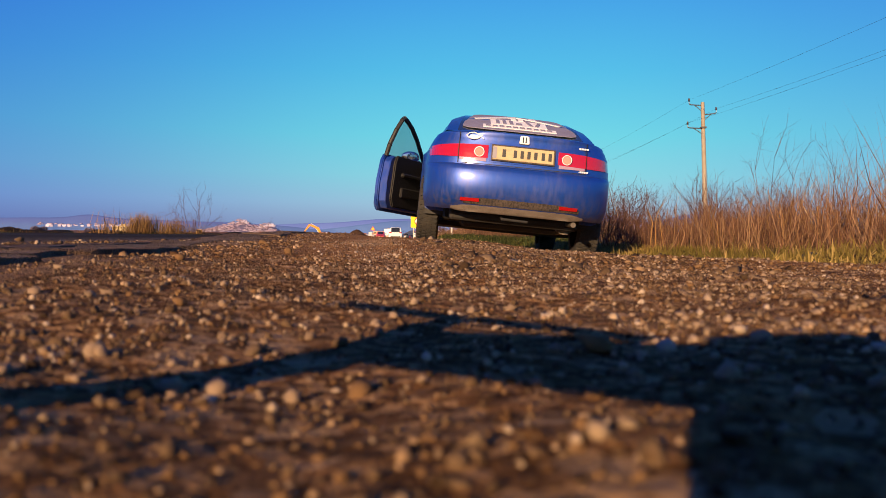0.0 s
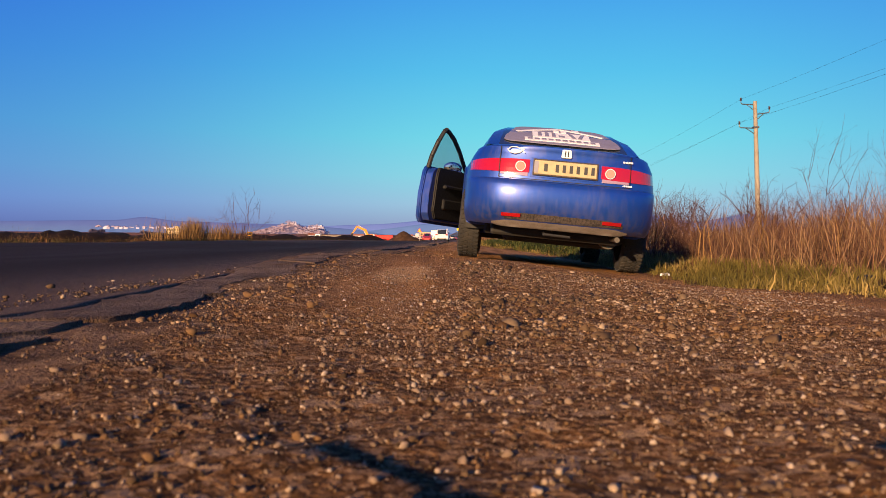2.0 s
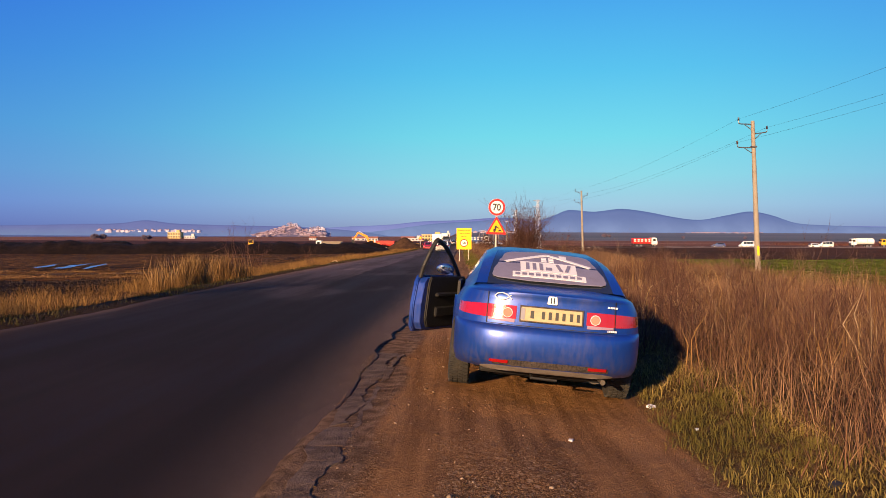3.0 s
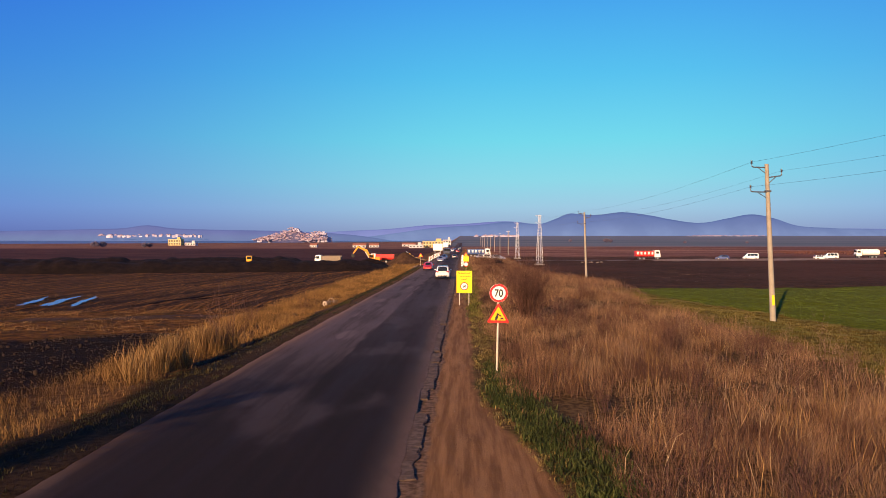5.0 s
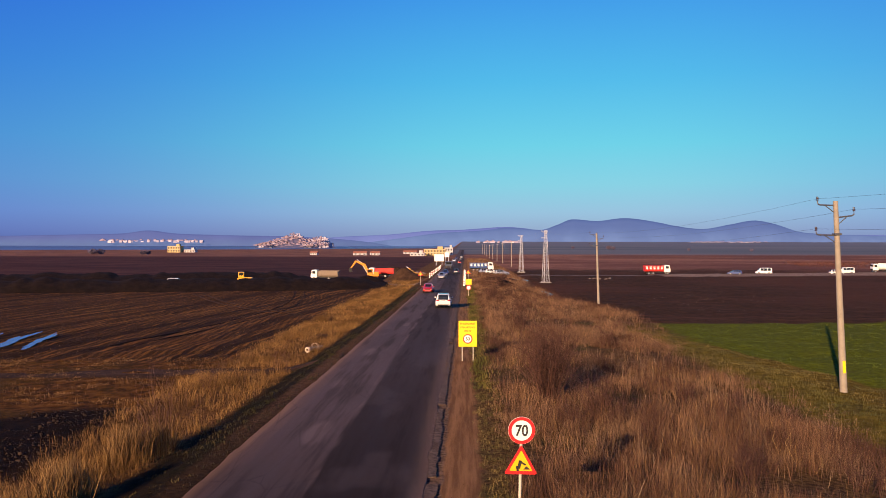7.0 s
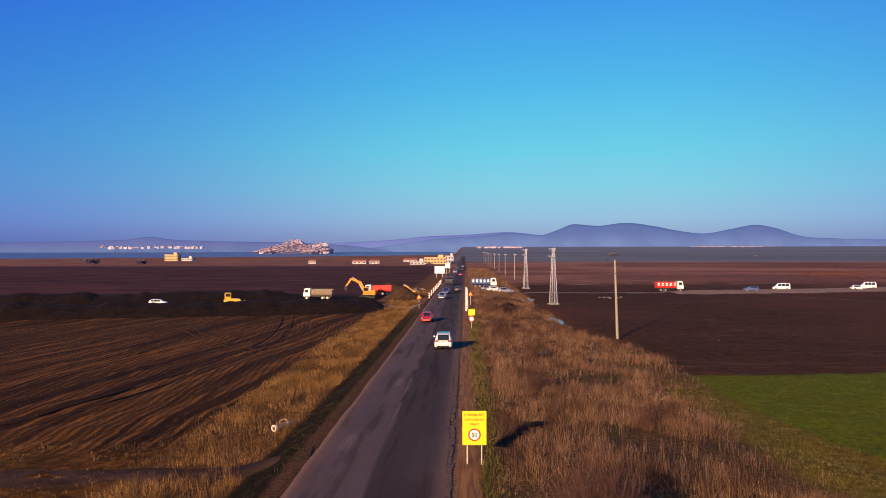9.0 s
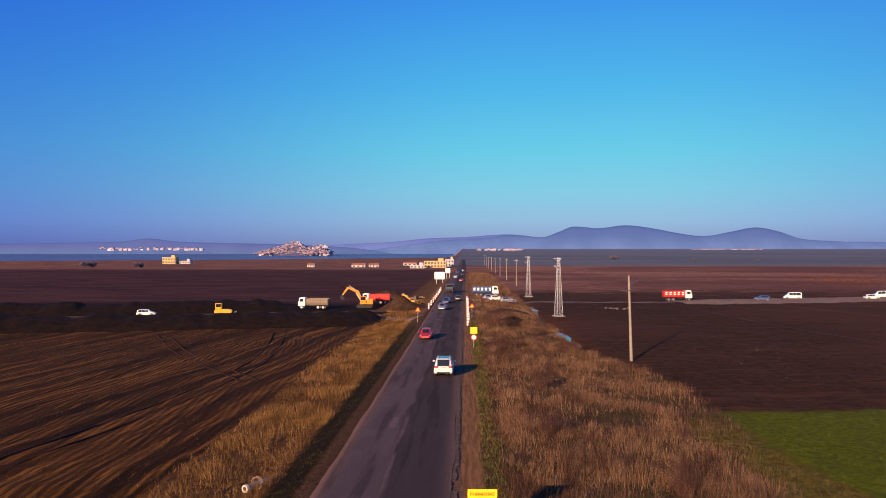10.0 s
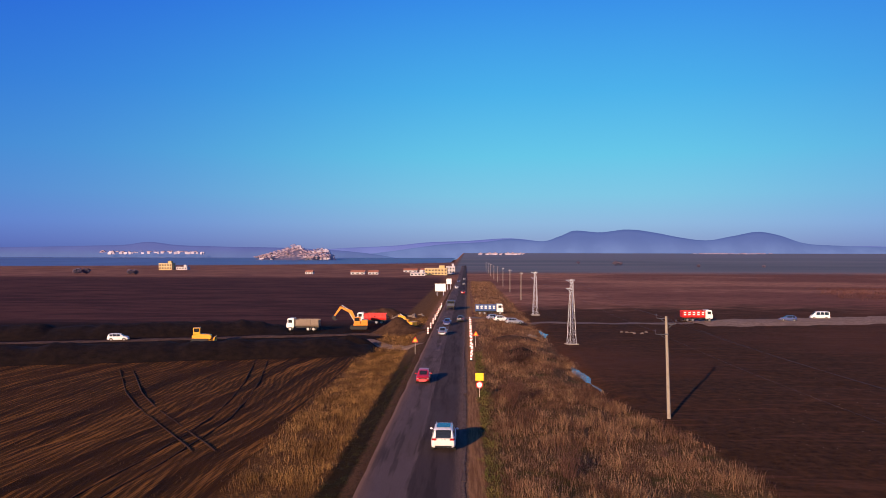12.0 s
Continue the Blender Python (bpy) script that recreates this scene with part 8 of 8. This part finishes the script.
shrub("low_shrub", .85, .65, 15, 2, "low tangled reddish shrub at the verge", [(2.75, 9.6, 1.0, 0), (3.3, 8.6, .9, 70), (3.0, 11.3, 1.1, 130), (4.2, 7.4, .8, 200), (5.0, 10.5, 1.1, 20), (4.6, 14, 1.2, 90), (6.5, 20, 1.2, 30), (3.6, 17.5, .9, 60), (8, 27, 1.3, 0), (10.5, 34, 1.2, 80), (6.2, 30, 1.1, 40), (2.55, 8.4, .95, 10), (3.4, 9.9, 1.05, 50), (3.9, 8.9, 1.0, 150), (4.6, 8.4, .9, 210), (5.6, 7.8, .85, 300), (3.7, 7.0, .7, 95), (4.4, 6.2, .6, 15), (5.3, 9.4, 1.0, 260), (6.4, 8.6, .95, 75), (4.0, 12.2, 1.1, 190)] + [(float(a), float(b), float(c), float(d)) for a, b, c, d in zip(rg.uniform(3, 13, 46), rg.uniform(10, 115, 46), rg.uniform(.6, 1.5, 46), rg.uniform(0, 360, 46))], .007)
shrub("tall_weed", 1.55, .30, 3, 3, "tall bare branching weed stalk", [(4.5, 7.9, 1.0, 0), (4.75, 7.0, .8, 90), (5.4, 8.6, .75, 40), (3.9, 10.8, .7, 150), (6.3, 9.5, .85, 200), (7.6, 12, .9, 20), (5.2, 16, .9, 70), (8.8, 19, 1.0, 10), (6.9, 24, .9, 110), (11, 22, 1.0, 60), (9.8, 29, .95, 130)], .006)
shrub("bare_sapling", 1.7, .8, 9, 4, "bare grey sapling on the far roadside", [(-10.0, 30.8, 1.45, 0), (-10.3, 30.2, .8, 140), (-11.9, 40, .95, 50), (-10.3, 46.5, 1.0, 100), (-12.5, 12, .6, 0)], .010)


PALE_TWIG = stone_material("pale_dry_stems", (.13, .075, .045), (.25, .16, .10), (.38, .27, .17))
shrub("branching_weed", 1.25, .42, 5, 8, "pale dry branching weed standing among the undergrowth", [(float(a), float(b), float(c), float(d)) for a, b, c, d in zip(rg.uniform(3.2, 13.5, 60), rg.uniform(7, 62, 60), rg.uniform(.55, 1.25, 60), rg.uniform(0, 360, 60))], .006, mat=PALE_TWIG)
x, y, s = tufts(620, 19, 41, 84, 121, 8, .45, lambda x, y: np.exp(-((x - 24 - .55 * (y - 92)) / 5.0) ** 2) * (.25 + 1.1 * vnoise(x, y, 4.0)))
blades("scattered_straw", x, y, .10 * s, .05 * rg.uniform(.6, 1.3, len(x)), CUT, "pale straw scattered over the dark ploughed soil", 1.8, 171, category="straw")


def far_tree(x, y, s, seed):
    t = empty("distant_tree", pose(x, y, float(land(x, y)) - .2, 0, 0, seed * 40) @ Matrix.Scale(s * .65, 4))
    r = np.random.default_rng(seed)
    bm = B()
    tube(bm, (0, 0, -.5), (0, 0, 3.2), .28, .15, 8)
    part("trunk", bm, TWIG, t)
    n = 900
    a, b = r.uniform(0, 6.283, n), r.uniform(-1, 1, n)
    rad = r.uniform(.4, 1, n) ** .5
    px_ = np.cos(a) * np.sqrt(1 - b * b) * rad * 4.2
    py_ = np.sin(a) * np.sqrt(1 - b * b) * rad * 3.0
    pz_ = 3.6 + b * rad * 2.3
    sz = r.uniform(.25, .6, n)
    V = np.stack([np.stack([px_ + r.normal(0, 1, n) * sz, py_ + r.normal(0, 1, n) * sz, pz_ + r.normal(0, 1, n) * sz], -1) for _ in range(3)], 1)
    link("crown", raw_mesh("crown", V.reshape(-1, 3), [np.arange(n * 3).reshape(-1, 3)], HAZY_CROWN), t)
    return tagged(t, "bushy tree paled by haze far off in the fields", "tree", "distant trees")


# crown colours shifted towards pale mauve to imitate haze
HAZY_CROWN = stone_material("hazy_foliage", (.10, .085, .13), (.14, .115, .17), (.18, .15, .20))
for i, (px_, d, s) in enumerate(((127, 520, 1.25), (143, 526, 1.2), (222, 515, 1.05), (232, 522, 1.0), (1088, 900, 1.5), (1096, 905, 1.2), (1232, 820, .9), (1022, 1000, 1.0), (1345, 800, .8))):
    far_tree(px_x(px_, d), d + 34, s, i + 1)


# ---------------------------------------------------------------- the quadcopter at its starting place
def quadcopter():
    # out of view; scaled and bent so that its shadow fits the view
    q = empty("quadcopter_drone", pose(-.002, -.455, float(land(0, -.5)), 0, 0, 0) @ Matrix.Scale(1.3, 4))
    grey = plain("grey_polymer", (.20, .20, .205), .5, dirt=.1, scale=30)
    bm = B()
    prism(bm, [(-.20, .022), (-.20, .070), (-.12, .098), (-.03, .104), (.018, .102), (.028, .090), (.026, .074), (-.022, .070), (-.030, .030), (-.06, .018)], .084, pose(0, 0, 0, 0, 0, 90))
    bmesh.ops.bevel(bm, geom=bm.edges[:], offset=.010, segments=2, affect="EDGES")
    part("body", bm, grey, q, "", True)
    for sx, sy, z in ((-1, .052, .085), (1, .052, .085), (-1, -.30, .045), (1, -.30, .045)):
        base_y = -.005 if sy > 0 else -.18
        tip = (sx * (.183 if sy > 0 else .150), sy, z)
        bm = B()
        tube(bm, (sx * .035, base_y, z - .006), tip, .019, .014, 10)
        arm = part("arm", bm, grey, q)
        bm = B()
        tube(bm, (tip[0], tip[1], z - .018), (tip[0], tip[1], z + .028), .015, seg=14)
        part("motor", bm, TRIM, arm)
        bm = B()
        a = -46 if sx < 0 else -65
        if sy < 0:
            a = 90
        for s_ in (-1, 1):
            m = pose(tip[0], tip[1], z + .031, 0, 0, a) @ Matrix.Translation((s_ * .068, 0, 0))
            box_m = m @ Matrix.Diagonal((.125, .022, .002, 1))
            bmesh.ops.create_cube(bm, size=1, matrix=box_m)
        part("propeller", bm, TRIM, arm)
        if sy > 0:
            bm = B()
            tube(bm, (tip[0], tip[1], z - .008), (tip[0] + sx * .066, tip[1] + .055, .0), .012, .009, 8)
            part("leg", bm, grey, arm)
    return tagged(q, "small grey quadcopter with unfolded arms standing on gravel", "drone")


quadcopter()


# ---------------------------------------------------------------- stretch the plan to metres along the road, fitted to the camera's lens
for ob in [o for o in scene.objects if o.parent is None and o.type in {"EMPTY", "MESH"}]:
    if ob.type == "MESH" and ob.location.length < 1e-6:
        co = np.empty(len(ob.data.vertices) * 3)
        ob.data.vertices.foreach_get("co", co)
        co[1::3] = metres(co[1::3])
        ob.data.vertices.foreach_set("co", co)
        ob.data.update()
    elif ob.name != "sedan_car":
        ob.location.y = float(metres(ob.location.y))
